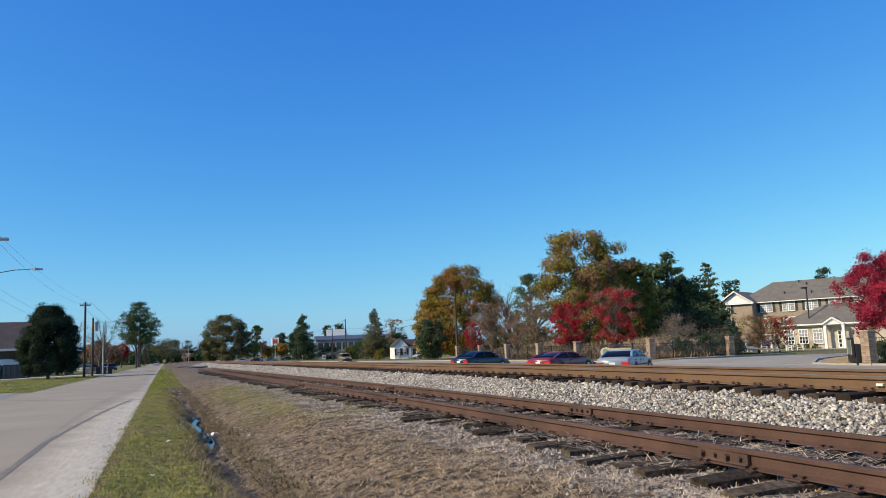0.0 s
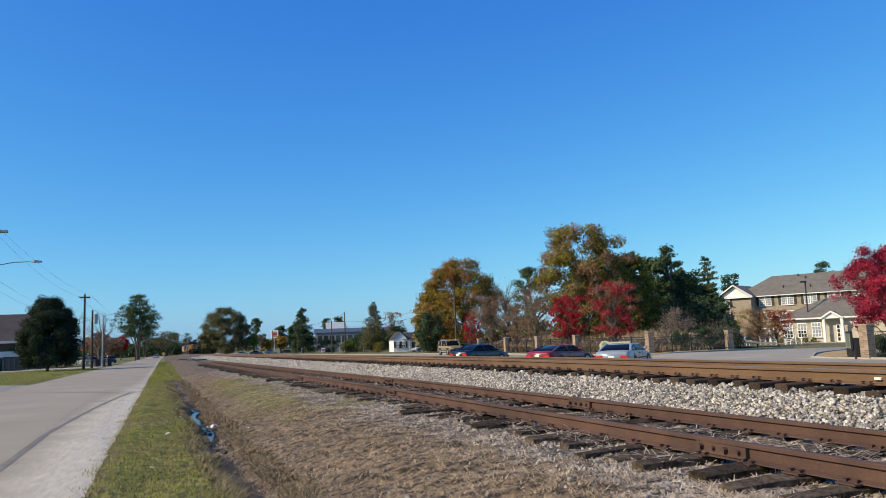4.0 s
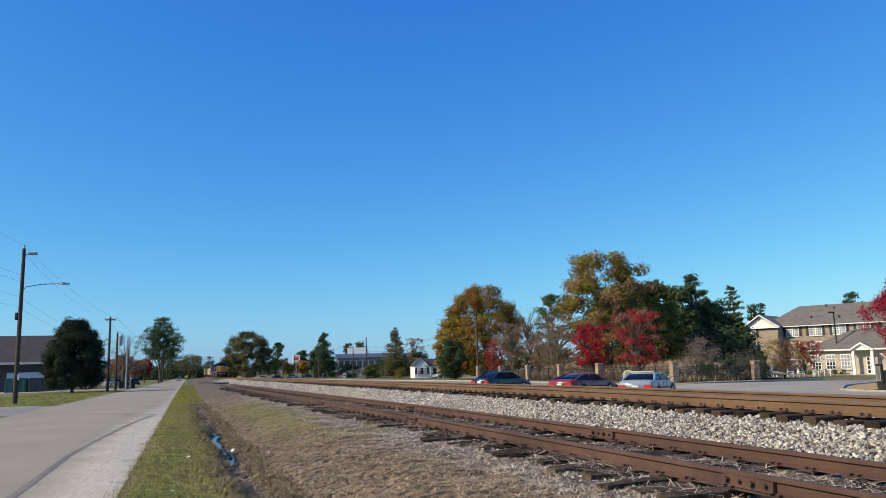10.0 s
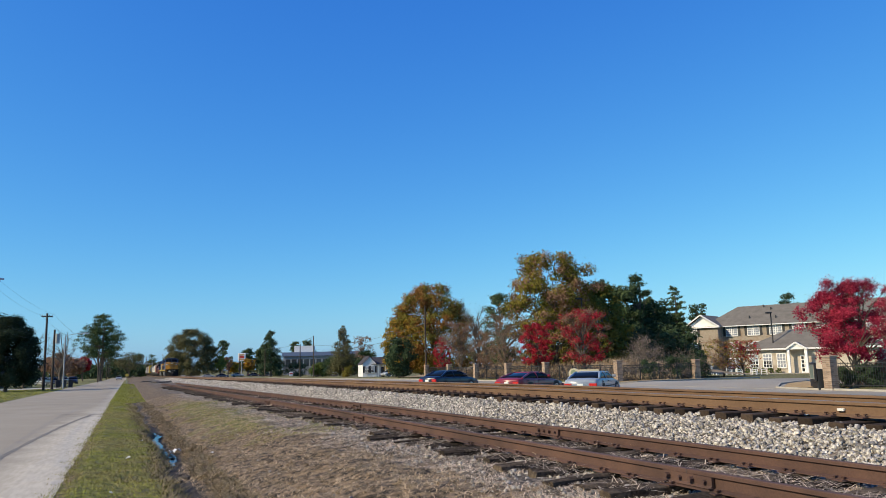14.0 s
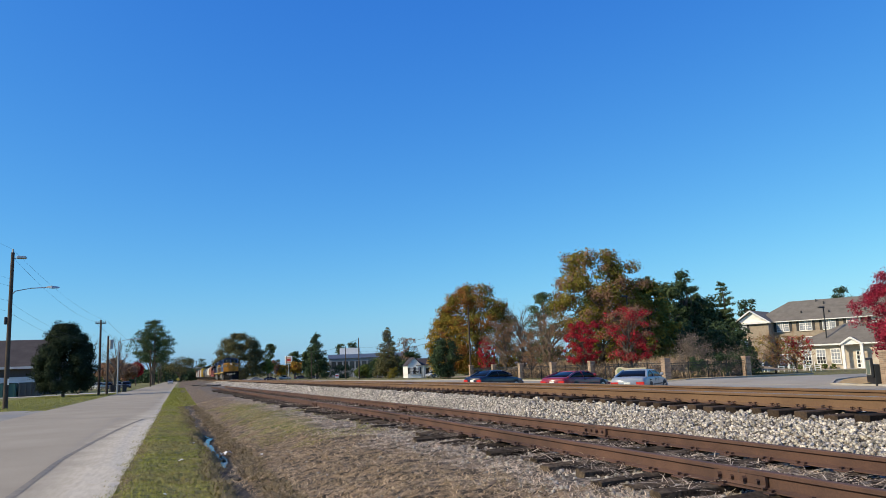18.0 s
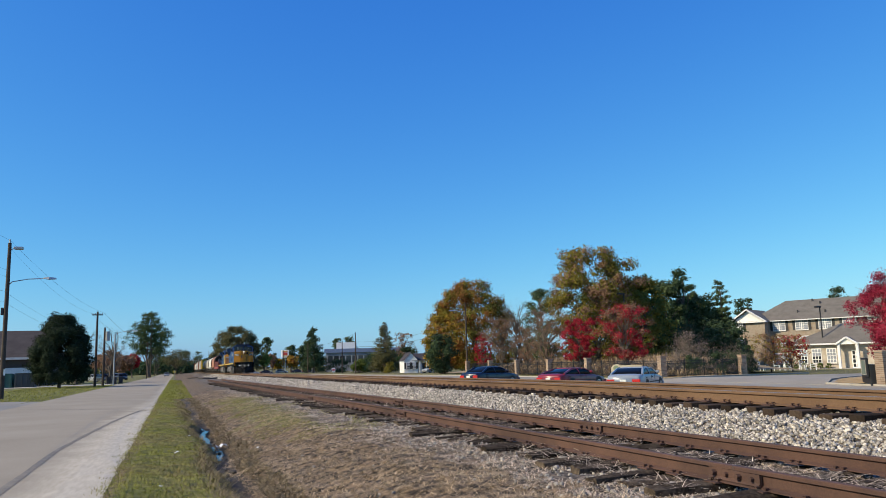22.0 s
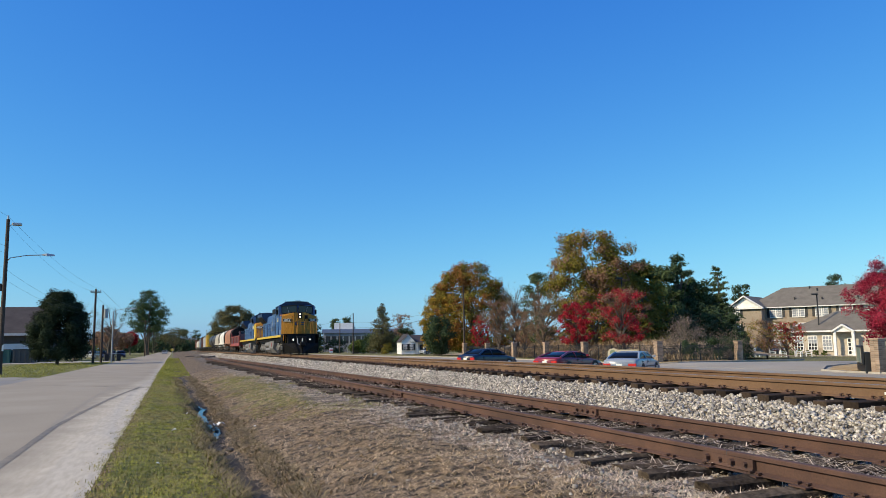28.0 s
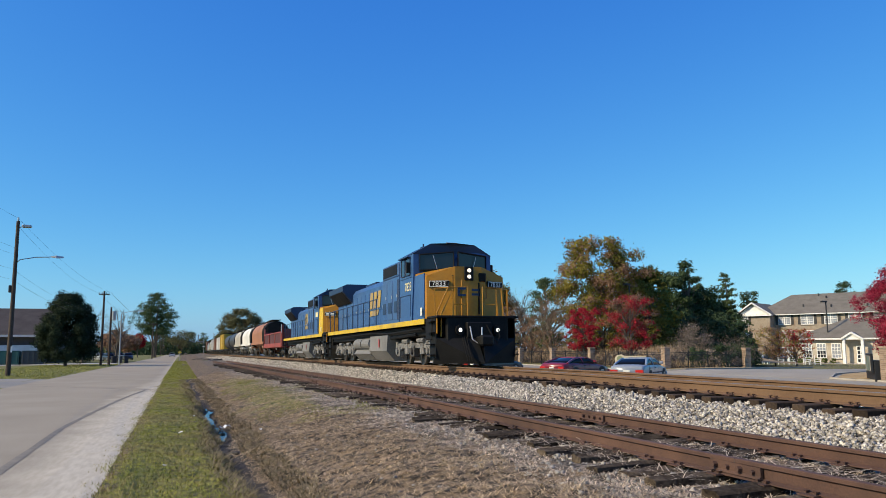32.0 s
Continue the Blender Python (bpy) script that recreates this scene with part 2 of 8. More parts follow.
def road_right(y):
    return -0.98 - 0.0135 * y


def ditch_x(y):
    far = max(0.0, y - 45)
    y = min(y, 45)
    return 1.0 - 0.016 * y - 0.0002 * y * y - 0.0135 * far + 0.07 * math.sin(y * 0.8) + 0.045 * math.sin(y * 2.1 + 1)


def smooth_step(a, b, v):
    t = min(1.0, max(0.0, (v - a) / (b - a)))
    return t * t * (3 - 2 * t)


def lerp(v, pts):
    if v <= pts[0][0]:
        return pts[0][1]
    for (a, za), (b, zb) in zip(pts, pts[1:]):
        if v <= b:
            return za + (zb - za) * (v - a) / (b - a)
    return pts[-1][1]


def land(x, y):
    """Height of the ground."""
    xr, xd, xs = road_right(y), ditch_x(y), siding_x(y)
    if y > 70:
        xs = siding_x(70)
    deep = -0.17 + 0.05 * noise.noise((y * 0.5, 2, 0)) - 0.15 * smooth_step(14.5, 17, y) + 0.13 * smooth_step(24.5, 29, y) + 0.13 * smooth_step(30, 50, y)
    tx = track_x(y) - TRACK_X
    xs = min(xs, 5.9 + tx)
    right = [(xs + 0.9, 0.33), (max(6.85 + tx, xs + 1.0), 0.36), (7.6 + tx, 0.62), (7.93 + tx, 0.685), (10.5 + tx, 0.7), (11.9 + tx, 0.1), (13.2, -0.27), (33.6, -0.27), (36.0, -0.15), (60, -0.45), (140, -1.25), (300, -1.0), (900, 0.0)]
    mid = max(xd + 1.9, xs - 2.6)
    left = [(-400, 0.5), (-60, -0.2), (xr - 9, 0.06), (xr - 6.6, 0.05), (xr - 6.3, -0.03), (xr + 0.1, -0.02), (xr + 0.4, 0.03), (min(xd - 0.42, xr + 2.2), -0.03), (min(xd - 0.25, xr + 2.4), 0.6 * deep), (xd - 0.12, deep), (xd + 0.12, deep), (xd + 0.5, 0.5 * deep), (mid, 0.27), (xs - 1.3, 0.33), (xs - 0.5, 0.33)]
    pts = sorted(left, key=lambda p: p[0]) + right
    return lerp(x, pts) + dip(x, y)


def rough_land(x, y):
    """The ground with its small humps."""
    z = land(x, y)
    if -3 < x < 14 and 2 < y < 60 and not (7.4 < x < 11) and x > road_right(y) + 0.4:
        k = 1.0 if x < siding_x(y) - 1.7 else 0.45
        z += k * (0.05 * noise.noise((x * 1.3, y * 1.3, 0)) + 0.03 * noise.noise((x * 4, y * 4, 3)))
        if y < 30:
            z += k * 0.022 * noise.noise((x * 9, y * 7, 6))
    return z


# ---- ground: one sheet to the horizon ----
def ground_material():
    m = bpy.data.materials.new("ground_cover")
    m.use_nodes = True
    nt = m.node_tree
    n, l = nt.nodes, nt.links
    b = n["Principled BSDF"]
    b.inputs["Roughness"].default_value = 0.95
    at = n.new("ShaderNodeAttribute")
    at.attribute_name = "cover"
    sep = n.new("ShaderNodeSeparateColor")
    l.new(at.outputs["Color"], sep.inputs["Color"])
    tc = n.new("ShaderNodeTexCoord")

    def noise_ramp(scale, c1, c2, lo=0.35, hi=0.65, detail=5):
        a = n.new("ShaderNodeTexNoise")
        a.inputs["Scale"].default_value, a.inputs["Detail"].default_value = scale, detail
        l.new(tc.outputs["Object"], a.inputs["Vector"])
        r = n.new("ShaderNodeValToRGB")
        r.color_ramp.elements[0].position, r.color_ramp.elements[1].position = lo, hi
        r.color_ramp.elements[0].color, r.color_ramp.elements[1].color = (*c1, 1), (*c2, 1)
        l.new(a.outputs["Fac"], r.inputs["Fac"])
        return r.outputs["Color"], a.outputs["Fac"]
    green, h1 = noise_ramp(6.0, (0.06, 0.066, 0.014), (0.25, 0.225, 0.058), 0.36, 0.64, 8)
    dry, h2 = noise_ramp(8.0, (0.03, 0.021, 0.012), (0.26, 0.18, 0.105), 0.40, 0.62, 8)
    gravel, h3 = noise_ramp(17.0, (0.03, 0.024, 0.018), (0.24, 0.19, 0.14), 0.4, 0.62)

    def mix(fac, a, c):
        x = n.new("ShaderNodeMix")
        x.data_type = "RGBA"
        l.new(fac, x.inputs["Factor"])
        l.new(a, x.inputs["A"])
        l.new(c, x.inputs["B"])
        return x.outputs["Result"]
    breaking = n.new("ShaderNodeTexNoise")
    breaking.inputs["Scale"].default_value, breaking.inputs["Detail"].default_value = 1.3, 6
    l.new(tc.outputs["Object"], breaking.inputs["Vector"])

    def edge(s):
        k = n.new("ShaderNodeMath")
        k.operation = "MULTIPLY_ADD"
        k.inputs[1].default_value, k.inputs[2].default_value = 1.6, -0.8
        l.new(breaking.outputs["Fac"], k.inputs[0])
        a = n.new("ShaderNodeMath")
        a.operation = "ADD"
        l.new(s, a.inputs[0])
        l.new(k.outputs[0], a.inputs[1])
        mr = n.new("ShaderNodeMapRange")
        mr.inputs["From Min"].default_value, mr.inputs["From Max"].default_value = 0.3, 0.7
        l.new(a.outputs[0], mr.inputs["Value"])
        return mr.outputs["Result"]
    c = mix(edge(sep.outputs["Red"]), dry, green)
    c = mix(edge(sep.outputs["Green"]), c, gravel)
    mud, h4 = noise_ramp(3.0, (0.03, 0.024, 0.016), (0.085, 0.066, 0.045))
    c = mix(edge(sep.outputs["Blue"]), c, mud)
    l.new(c, b.inputs["Base Color"])
    fine = n.new("ShaderNodeTexNoise")
    fine.inputs["Scale"].default_value, fine.inputs["Detail"].default_value = 16.0, 6
    l.new(tc.outputs["Object"], fine.inputs["Vector"])
    bp = n.new("ShaderNodeBump")
    bp.inputs["Strength"].default_value, bp.inputs["Distance"].default_value = 0.9, 0.06
    l.new(fine.outputs["Fac"], bp.inputs["Height"])
    l.new(bp.outputs["Normal"], b.inputs["Normal"])
    return m


def build_ground():
    xs = [-2500, -1200, -600, -300, -150, -90, -60, -45, -35, -28, -22, -18, -15] + list(np.arange(-13, -3, 0.5)) + list(np.arange(-3, 6.6, 0.09)) + list(np.arange(6.6, 14, 0.2)) + list(np.arange(14, 40, 1.0)) + [42, 46, 52, 60, 75, 100, 140, 200, 300, 500, 900, 1600, 2500]
    ys = [-2500, -1200, -500, -200, -80, -40, -20, -8] + list(np.arange(-2, 4, 1.0)) + list(np.arange(4, 18, 0.12)) + list(np.arange(18, 36, 0.22)) + list(np.arange(36, 76, 0.8)) + [78, 82, 88, 95, 105, 120, 140, 170, 210, 260, 330, 430, 600, 900, 1500, 2500]
    verts, cover = [], []
    for y in ys:
        for x in xs:
            z = rough_land(x, y)
            xr, xd, s = road_right(y), ditch_x(y), siding_x(min(y, 70))
            verts.append((x, y, z))
            g = gr = mud = 0.0
            if x < xd - 0.3:
                g = 0.95 if x > xr - 0.5 else 0.9
                if x > xr + 0.9:
                    g -= 0.28
            elif x < 12.5:
                g = 0.72 * math.exp(-((x - xd - 2.0) / 1.2) ** 2) * smooth_step(14, 20, y) * (1 - smooth_step(34, 44, y))
                gr = 0.85 * smooth_step(s - 3.0, s - 1.2, x + 0.6 * noise.noise((x * 0.4, y * 0.25, 9)))
            else:
                g = 0.1 if x < 14 else 0.75
            if x > 34:
                g = 0.62
            wet = 1 - smooth_step(45, 58, y)
            mud = 0.8 * wet * (1 - smooth_step(0.1, 0.34, abs(x - xd)))
            if xr - 0.4 < x < xr + 0.55 and y < 46:
                k = 1 - smooth_step(0.1, 0.5, x - xr)
                g, gr = g - 0.9 * k, 0.0
            cover += [g, gr, mud, 1.0]
    nx = len(xs)
    faces = [(j * nx + i, j * nx + i + 1, (j + 1) * nx + i + 1, (j + 1) * nx + i) for j in range(len(ys) - 1) for i in range(nx - 1)]
    me = quick("ground", verts, faces)
    layer = me.color_attributes.new("cover", "FLOAT_COLOR", "POINT")
    layer.data.foreach_set("color", cover)
    me.polygons.foreach_set("use_smooth", [True] * len(me.polygons))
    me.materials.append(ground_material())
    tagged(new("ground", me), "flat ground of short green and dry brown grass", "ground", kind="structure")


build_ground()


def strip(name, material, edges, z, ys, thick=0.05, label="", category="", across=(0, 0.012, 0.12, 0.3, 0.5, 0.7, 0.88, 0.96, 1)):
    """A flat paved strip between two edge functions of y."""
    vs, n = [], len(ys)
    cols = len(across)
    for y in ys:
        a, c = edges(y)
        for k in across:
            x = a + (c - a) * k
            vs.append((x, y, (z(x, y) if callable(z) else z)))
    fs = [(j * cols + i, j * cols + i + 1, (j + 1) * cols + i + 1, (j + 1) * cols + i) for j in range(n - 1) for i in range(cols - 1)]
    k = len(vs)
    vs += [(x, y, zz - thick) for x, y, zz in vs]
    rim = [j * cols for j in range(n)] + [(n - 1) * cols + i for i in range(1, cols)] + [j * cols + cols - 1 for j in range(n - 2, -1, -1)] + [i for i in range(cols - 2, 0, -1)]
    fs += [(a, b, b + k, a + k) for a, b in zip(rim, rim[1:] + rim[:1])]
    me = bpy.data.meshes.new(name)
    me.from_pydata(vs, [], fs)
    me.materials.append(material)
    ob = new(name, me)
    return tagged(ob, label, category or name, kind="structure")


YS = [-300, -100, -40, -10] + list(np.arange(0, 60, 0.5)) + list(np.arange(60, 120, 2.0)) + [130, 150, 180, 220, 280, 360, 500, 800, 1500]


def ragged(y, k):
    return 0.10 * noise.noise((y * 0.9, k, 0)) + 0.05 * noise.noise((y * 3.1, k, 5))


def road_material():
    """Worn asphalt that turns to washed-out sand towards its right edge."""
    m = surface("road_surface", (0.27, 0.225, 0.16), (0.35, 0.295, 0.215), 0.35, 0.95, 0.08, fine=40, spot=(0.30, 0.25, 0.18), depth=0.003)
    n, l = m.node_tree.nodes, m.node_tree.links
    b = n["Principled BSDF"]
    tc = n["Texture Coordinate"]
    sep = n.new("ShaderNodeSeparateXYZ")
    l.new(tc.outputs["Object"], sep.inputs[0])
    d = n.new("ShaderNodeMath")
    d.operation = "MULTIPLY_ADD"
    d.inputs[1].default_value = 0.0135
    l.new(sep.outputs["Y"], d.inputs[0])
    l.new(sep.outputs["X"], d.inputs[2])
    wob = n.new("ShaderNodeTexNoise")
    wob.inputs["Scale"].default_value, wob.inputs["Detail"].default_value = 0.9, 6
    l.new(tc.outputs["Object"], wob.inputs["Vector"])
    w2 = n.new("ShaderNodeMath")
    w2.operation = "MULTIPLY_ADD"
    w2.inputs[1].default_value = 1.1
    l.new(wob.outputs["Fac"], w2.inputs[0])
    l.new(d.outputs[0], w2.inputs[2])
    fade = n.new("ShaderNodeMapRange")
    fade.inputs["From Min"].default_value, fade.inputs["From Max"].default_value = 26.0, 46.0
    fade.inputs["To Min"].default_value, fade.inputs["To Max"].default_value = 0.0, 0.75
    l.new(sep.outputs["Y"], fade.inputs["Value"])
    less = n.new("ShaderNodeMath")
    less.operation = "SUBTRACT"
    l.new(w2.outputs[0], less.inputs[0])
    l.new(fade.outputs["Result"], less.inputs[1])
    k = n.new("ShaderNodeMapRange")
    k.inputs["From Min"].default_value, k.inputs["From Max"].default_value = -1.65, -0.75
    l.new(less.outputs[0], k.inputs["Value"])
    sand = n.new("ShaderNodeValToRGB")
    sand.color_ramp.elements[0].color, sand.color_ramp.elements[1].color = (0.48, 0.41, 0.30, 1), (0.58, 0.505, 0.38, 1)
    sand.color_ramp.elements[0].position, sand.color_ramp.elements[1].position = 0.35, 0.65
    grit = n.new("ShaderNodeTexNoise")
    grit.inputs["Scale"].default_value, grit.inputs["Detail"].default_value = 5.0, 6
    along = n.new("ShaderNodeMapping")
    along.inputs["Scale"].default_value = (3.0, 0.5, 3.0)
    l.new(tc.outputs["Object"], along.inputs["Vector"])
    l.new(along.outputs["Vector"], grit.inputs["Vector"])
    l.new(grit.outputs["Fac"], sand.inputs["Fac"])
    mx = n.new("ShaderNodeMix")
    mx.data_type = "RGBA"
    l.new(k.outputs["Result"], mx.inputs["Factor"])
    l.new(b.inputs["Base Color"].links[0].from_socket, mx.inputs["A"])
    l.new(sand.outputs["Color"], mx.inputs["B"])
    l.new(mx.outputs["Result"], b.inputs["Base Color"])
    return m


strip("road", road_material(), lambda y: (road_right(y) - 6.3, road_right(y) + 0.3 + ragged(y, 2.0) * 1.6), lambda x, y: 0.02 + dip(0, y) - 0.05 * smooth_step(-0.12, 0.2, x - road_right(y)), YS, label="worn grey asphalt side road with a sandy edge")


def seam(points, w, label):
    """A thin strip on the road, darker than the asphalt, its width wavering."""
    b = Build()
    for (x0, y0), (x1, y1) in zip(points, points[1:]):
        d = Vector((x1 - x0, y1 - y0, 0)).normalized()
        n = Vector((-d.y, d.x, 0)) * w / 2
        wa, wc = (1 + 0.45 * noise.noise((x0 * 2, y0 * 1.3, 6)), 1 + 0.45 * noise.noise((x1 * 2, y1 * 1.3, 6)))
        a, c = Vector((x0, y0, 0.024 + dip(0, y0))), Vector((x1, y1, 0.024 + dip(0, y1)))
        b.add([a - n * wa, a + n * wa, c + n * wc, c - n * wc], [(0, 1, 2, 3)])
    tagged(part("tar_seam", b, M_DARK_LINE), label, "tar seam", kind="structure")


M_DARK_LINE = surface("road_line_dark", (0.15, 0.127, 0.094), (0.25, 0.21, 0.155), 3.0, 0.8, 0.1)
seam([(lerp(y, [(6, -2.25), (14, -2.38), (17, -2.45), (21, -2.37), (26, -2.2), (30, -1.98), (33.5, -1.72)]), y) for y in np.arange(6, 33.6, 0.75)], 0.12, "long dark line curving along the road")
seam([(x, 31.7 - 1.13 * x + 0.25 * noise.noise((x, 0, 0))) for x in np.arange(-7.4, -1.3, 0.4)], 0.13, "dark line across the road")
seam([(x, 41.5 - 1.45 * x + 0.2 * noise.noise((x, 3, 0))) for x in np.arange(-7.6, -1.5, 0.4)], 0.1, "thin dark line across the road")
strip("highway", M_ASPHALT2, lambda y: (15.0, 33.4), lambda x, y: -0.25 + dip(x, y), YS, label="wide pale asphalt road behind the railway")


# ---- tracks ----
def rail_profile(h, head_w=0.075, base_w=0.15):
    """Cross-section of a rail, its top at 0, as (x, z)."""
    a, b = head_w / 2, base_w / 2
    half = [(a - 0.008, 0), (a, -0.008), (a, -0.038), (0.009, -0.052), (0.009, -h + 0.03), (b, -h + 0.012), (b, -h)]
    return half + [(-x, z) for x, z in reversed(half)]


def rail(name, x_at, z, h, ys, material, parent):
    rings = [[(x_at(y) + a, y, z + dip(0, y) + b) for a, b in rail_profile(h)] for y in ys]
    return part(name, Build().loft(rings), material, parent)


def old_tie(seed, length=2.5):
    """A split, weathered sleeper along x."""
    rnd = random.Random(seed)
    n, rings = 7, []
    for i in range(n):
        x = -length / 2 + length * i / (n - 1)
        w = 0.115 * rnd.uniform(0.8, 1.05)
        t = 0.0 if 0 < i < n - 1 else -0.02
        rings.append([(x + rnd.uniform(-0.03, 0.03), -w, -0.17), (x, -w * rnd.uniform(0.9, 1), -0.04 + rnd.uniform(-0.015, 0.01)), (x, -w * 0.45, t + rnd.uniform(-0.03, 0.0)), (x, 0.0, t + rnd.uniform(-0.045, 0.0)),
                      (x, w * 0.5, t + rnd.uniform(-0.025, 0.0)), (x, w * rnd.uniform(0.85, 1), -0.04 + rnd.uniform(-0.015, 0.01)), (x, w, -0.17)])
    return Build().loft(rings).mesh("tie")


def build_tracks():
    far = [-80, 0, 18] + [float(v) for v in range(30, 100, 6)] + [float(v) for v in range(110, 200, 20)] + [300, 330, 500, 700, 1500]
    main = thing("main_track", "raised main railway track on pale ballast", "railway track", kind="structure")
    for s, lab in ((-0.755, ""), (0.755, "")):
        r = rail("rail", lambda y, s=s: track_x(y) + s, RAIL, 0.185, far, M_RUST2, main)
        top = Build().loft([[(track_x(y) + s + a, y, rail_z(y) + c) for a, c in ((-0.026, -0.004), (0.026, -0.004), (0.026, 0.003), (-0.026, 0.003))] for y in far])
        part("running_surface", top, M_RAILTOP, r, "polished rail head")
    side = thing("siding_track", "disused rusty siding track with rotten ties", "railway track", kind="structure")
    ys = [-60.0] + [float(v) for v in range(0, 72, 2)] + [90.0]
    rails = [rail("rail", lambda y, s=s: siding_x(y) + s, SIDE, 0.165, ys, M_RUST, side) for s in (-0.755, 0.755)]
    # joint bars with their bolts
    for k, y, s in ((0, 5.93, -0.755), (0, 16.3, -0.755), (1, 10.95, 0.755), (1, 21.4, 0.755), (0, 27.0, -0.755)):
        x, sz = siding_x(y) + s, SIDE + dip(0, y)
        b = Build().prism([(x - 0.012, sz - 0.045), (x - 0.041, sz - 0.04), (x - 0.041, sz - 0.115), (x - 0.062, sz - 0.14), (x - 0.012, sz - 0.14)], y - 0.34, y + 0.34)
        bar = part("joint_bar", b, M_RUST, rails[k], "rusty bolted joint bar")
        for i in range(4):
            yy = y - 0.255 + 0.17 * i
            part("gap", Build().box(x - 0.0385, x + 0.0385, y - 0.004, y + 0.004, sz - 0.05, sz + 0.001), M_TAR, rails[k]) if i == 0 else None
            part("bolt", Build().tube((x - 0.075 - 0.012 * (i % 2), yy, sz - 0.085), (x - 0.03, yy, sz - 0.085), 0.021 + 0.007 * (i % 2), 6), M_RUST, rails[k])
    plates = Build()
    spikes = Build()
    tie_new = Build().box(-1.27, 1.27, -0.115, 0.115, -0.19, 0, 0.012).mesh("tie")
    tie_new.materials.append(M_TIE)
    rnd = random.Random(4)
    y, n = 3.0, 0
    while n < 290:
        o = part("tie", tie_new, M_TIE, main)
        o.location = (track_x(y) + rnd.uniform(-0.09, 0.09), y, rail_z(y) - 0.187 - rnd.choice((0, 0, 0, 0.012, 0.03)))
        o.rotation_euler = (0, 0, rnd.uniform(-0.012, 0.012))
        if y < 70:
            for s in (-0.755, 0.755):
                x, rz = track_x(y) + s, rail_z(y)
                plates.box(x - 0.18, x + 0.18, y - 0.09, y + 0.09, rz - 0.187, rz - 0.172)
                for q in (-0.055, 0.06):
                    spikes.box(x - 0.105, x - 0.085, y + q - 0.012, y + q + 0.012, rz - 0.18, rz - 0.14).box(x - 0.105, x - 0.06, y + q - 0.016, y + q + 0.016, rz - 0.148, rz - 0.136)
        y += 0.5 + rnd.uniform(-0.03, 0.03)
        n += 1
    olds = [old_tie(k, 2.55 + 0.12 * k) for k in range(5)]
    for m in olds:
        m.materials.append(M_TIEOLD)
    y = 2.2
    while y < 75:
        o = part("tie", olds[rnd.randrange(5)], M_TIEOLD, side)
        o.location = (siding_x(y) + rnd.uniform(-0.25, 0.2), y, SIDE + dip(0, y) - 0.15 - (0.0 if rnd.random() < 0.75 else 0.035))
        o.rotation_euler = (rnd.uniform(-0.03, 0.03), rnd.uniform(-0.01, 0.01), radians(1.75) + rnd.uniform(-0.09, 0.09))
        for s in (-0.755, 0.755):
            x, sz = siding_x(y) + s, SIDE + dip(0, y)
            plates.box(x - 0.15, x + 0.15, y - 0.09, y + 0.09, sz - 0.17, sz - 0.156)
            for q in (-0.05, 0.05):
                spikes.box(x - 0.10, x - 0.08, y + q - 0.012, y + q + 0.012, sz - 0.17, sz - 0.135).box(x - 0.10, x - 0.06, y + q - 0.015, y + q + 0.015, sz - 0.14, sz - 0.13)
        y += rnd.uniform(0.46, 0.66)
    tagged(part("tie_plates", plates, M_RUST, main), kind="stuff")
    tagged(part("spikes", spikes, M_RUST, main), kind="stuff")
    chalk = part("paint_mark", Build().box(TRACK_X - 0.805, TRACK_X - 0.765, 7.30, 7.40, RAIL - 0.12, RAIL - 0.085, 0.004), plain("paint_white", (0.75, 0.72, 0.65)), main, "small white paint mark on the rail web")


build_tracks()


# ---- trees and bushes ----
L_RED = leaf("leaf_red", (0.22, 0.012, 0.022), (0.50, 0.04, 0.055))
L_CRIMSON = leaf("leaf_crimson", (0.20, 0.012, 0.034), (0.48, 0.045, 0.085))
L_ORANGE = leaf("leaf_orange", (0.20, 0.088, 0.026), (0.35, 0.165, 0.045))
L_GOLD = leaf("leaf_gold", (0.33, 0.20, 0.028), (0.50, 0.31, 0.045))
L_OLIVE = leaf("leaf_olive", (0.12, 0.11, 0.02), (0.27, 0.215, 0.04))
L_GREEN = leaf("leaf_green", (0.07, 0.10, 0.025), (0.15, 0.18, 0.05))
L_LIME = leaf("leaf_lime", (0.16, 0.20, 0.04), (0.28, 0.30, 0.07))
L_PINE = leaf("needle_pine", (0.045, 0.075, 0.03), (0.10, 0.13, 0.055), 0.1)
L_DARK = leaf("needle_cedar", (0.028, 0.05, 0.024), (0.065, 0.095, 0.045), 0.1)
L_JUNIPER = leaf("needle_juniper", (0.013, 0.022, 0.012), (0.035, 0.05, 0.024), 0.05)
L_OAK = leaf("leaf_oak", (0.075, 0.08, 0.035), (0.16, 0.14, 0.065), 0.15)
L_BROWN = leaf("leaf_brown", (0.20, 0.115, 0.07), (0.33, 0.20, 0.13))
L_TWIG = leaf("twig_grey", (0.16, 0.125, 0.10), (0.27, 0.215, 0.18), 0.0)


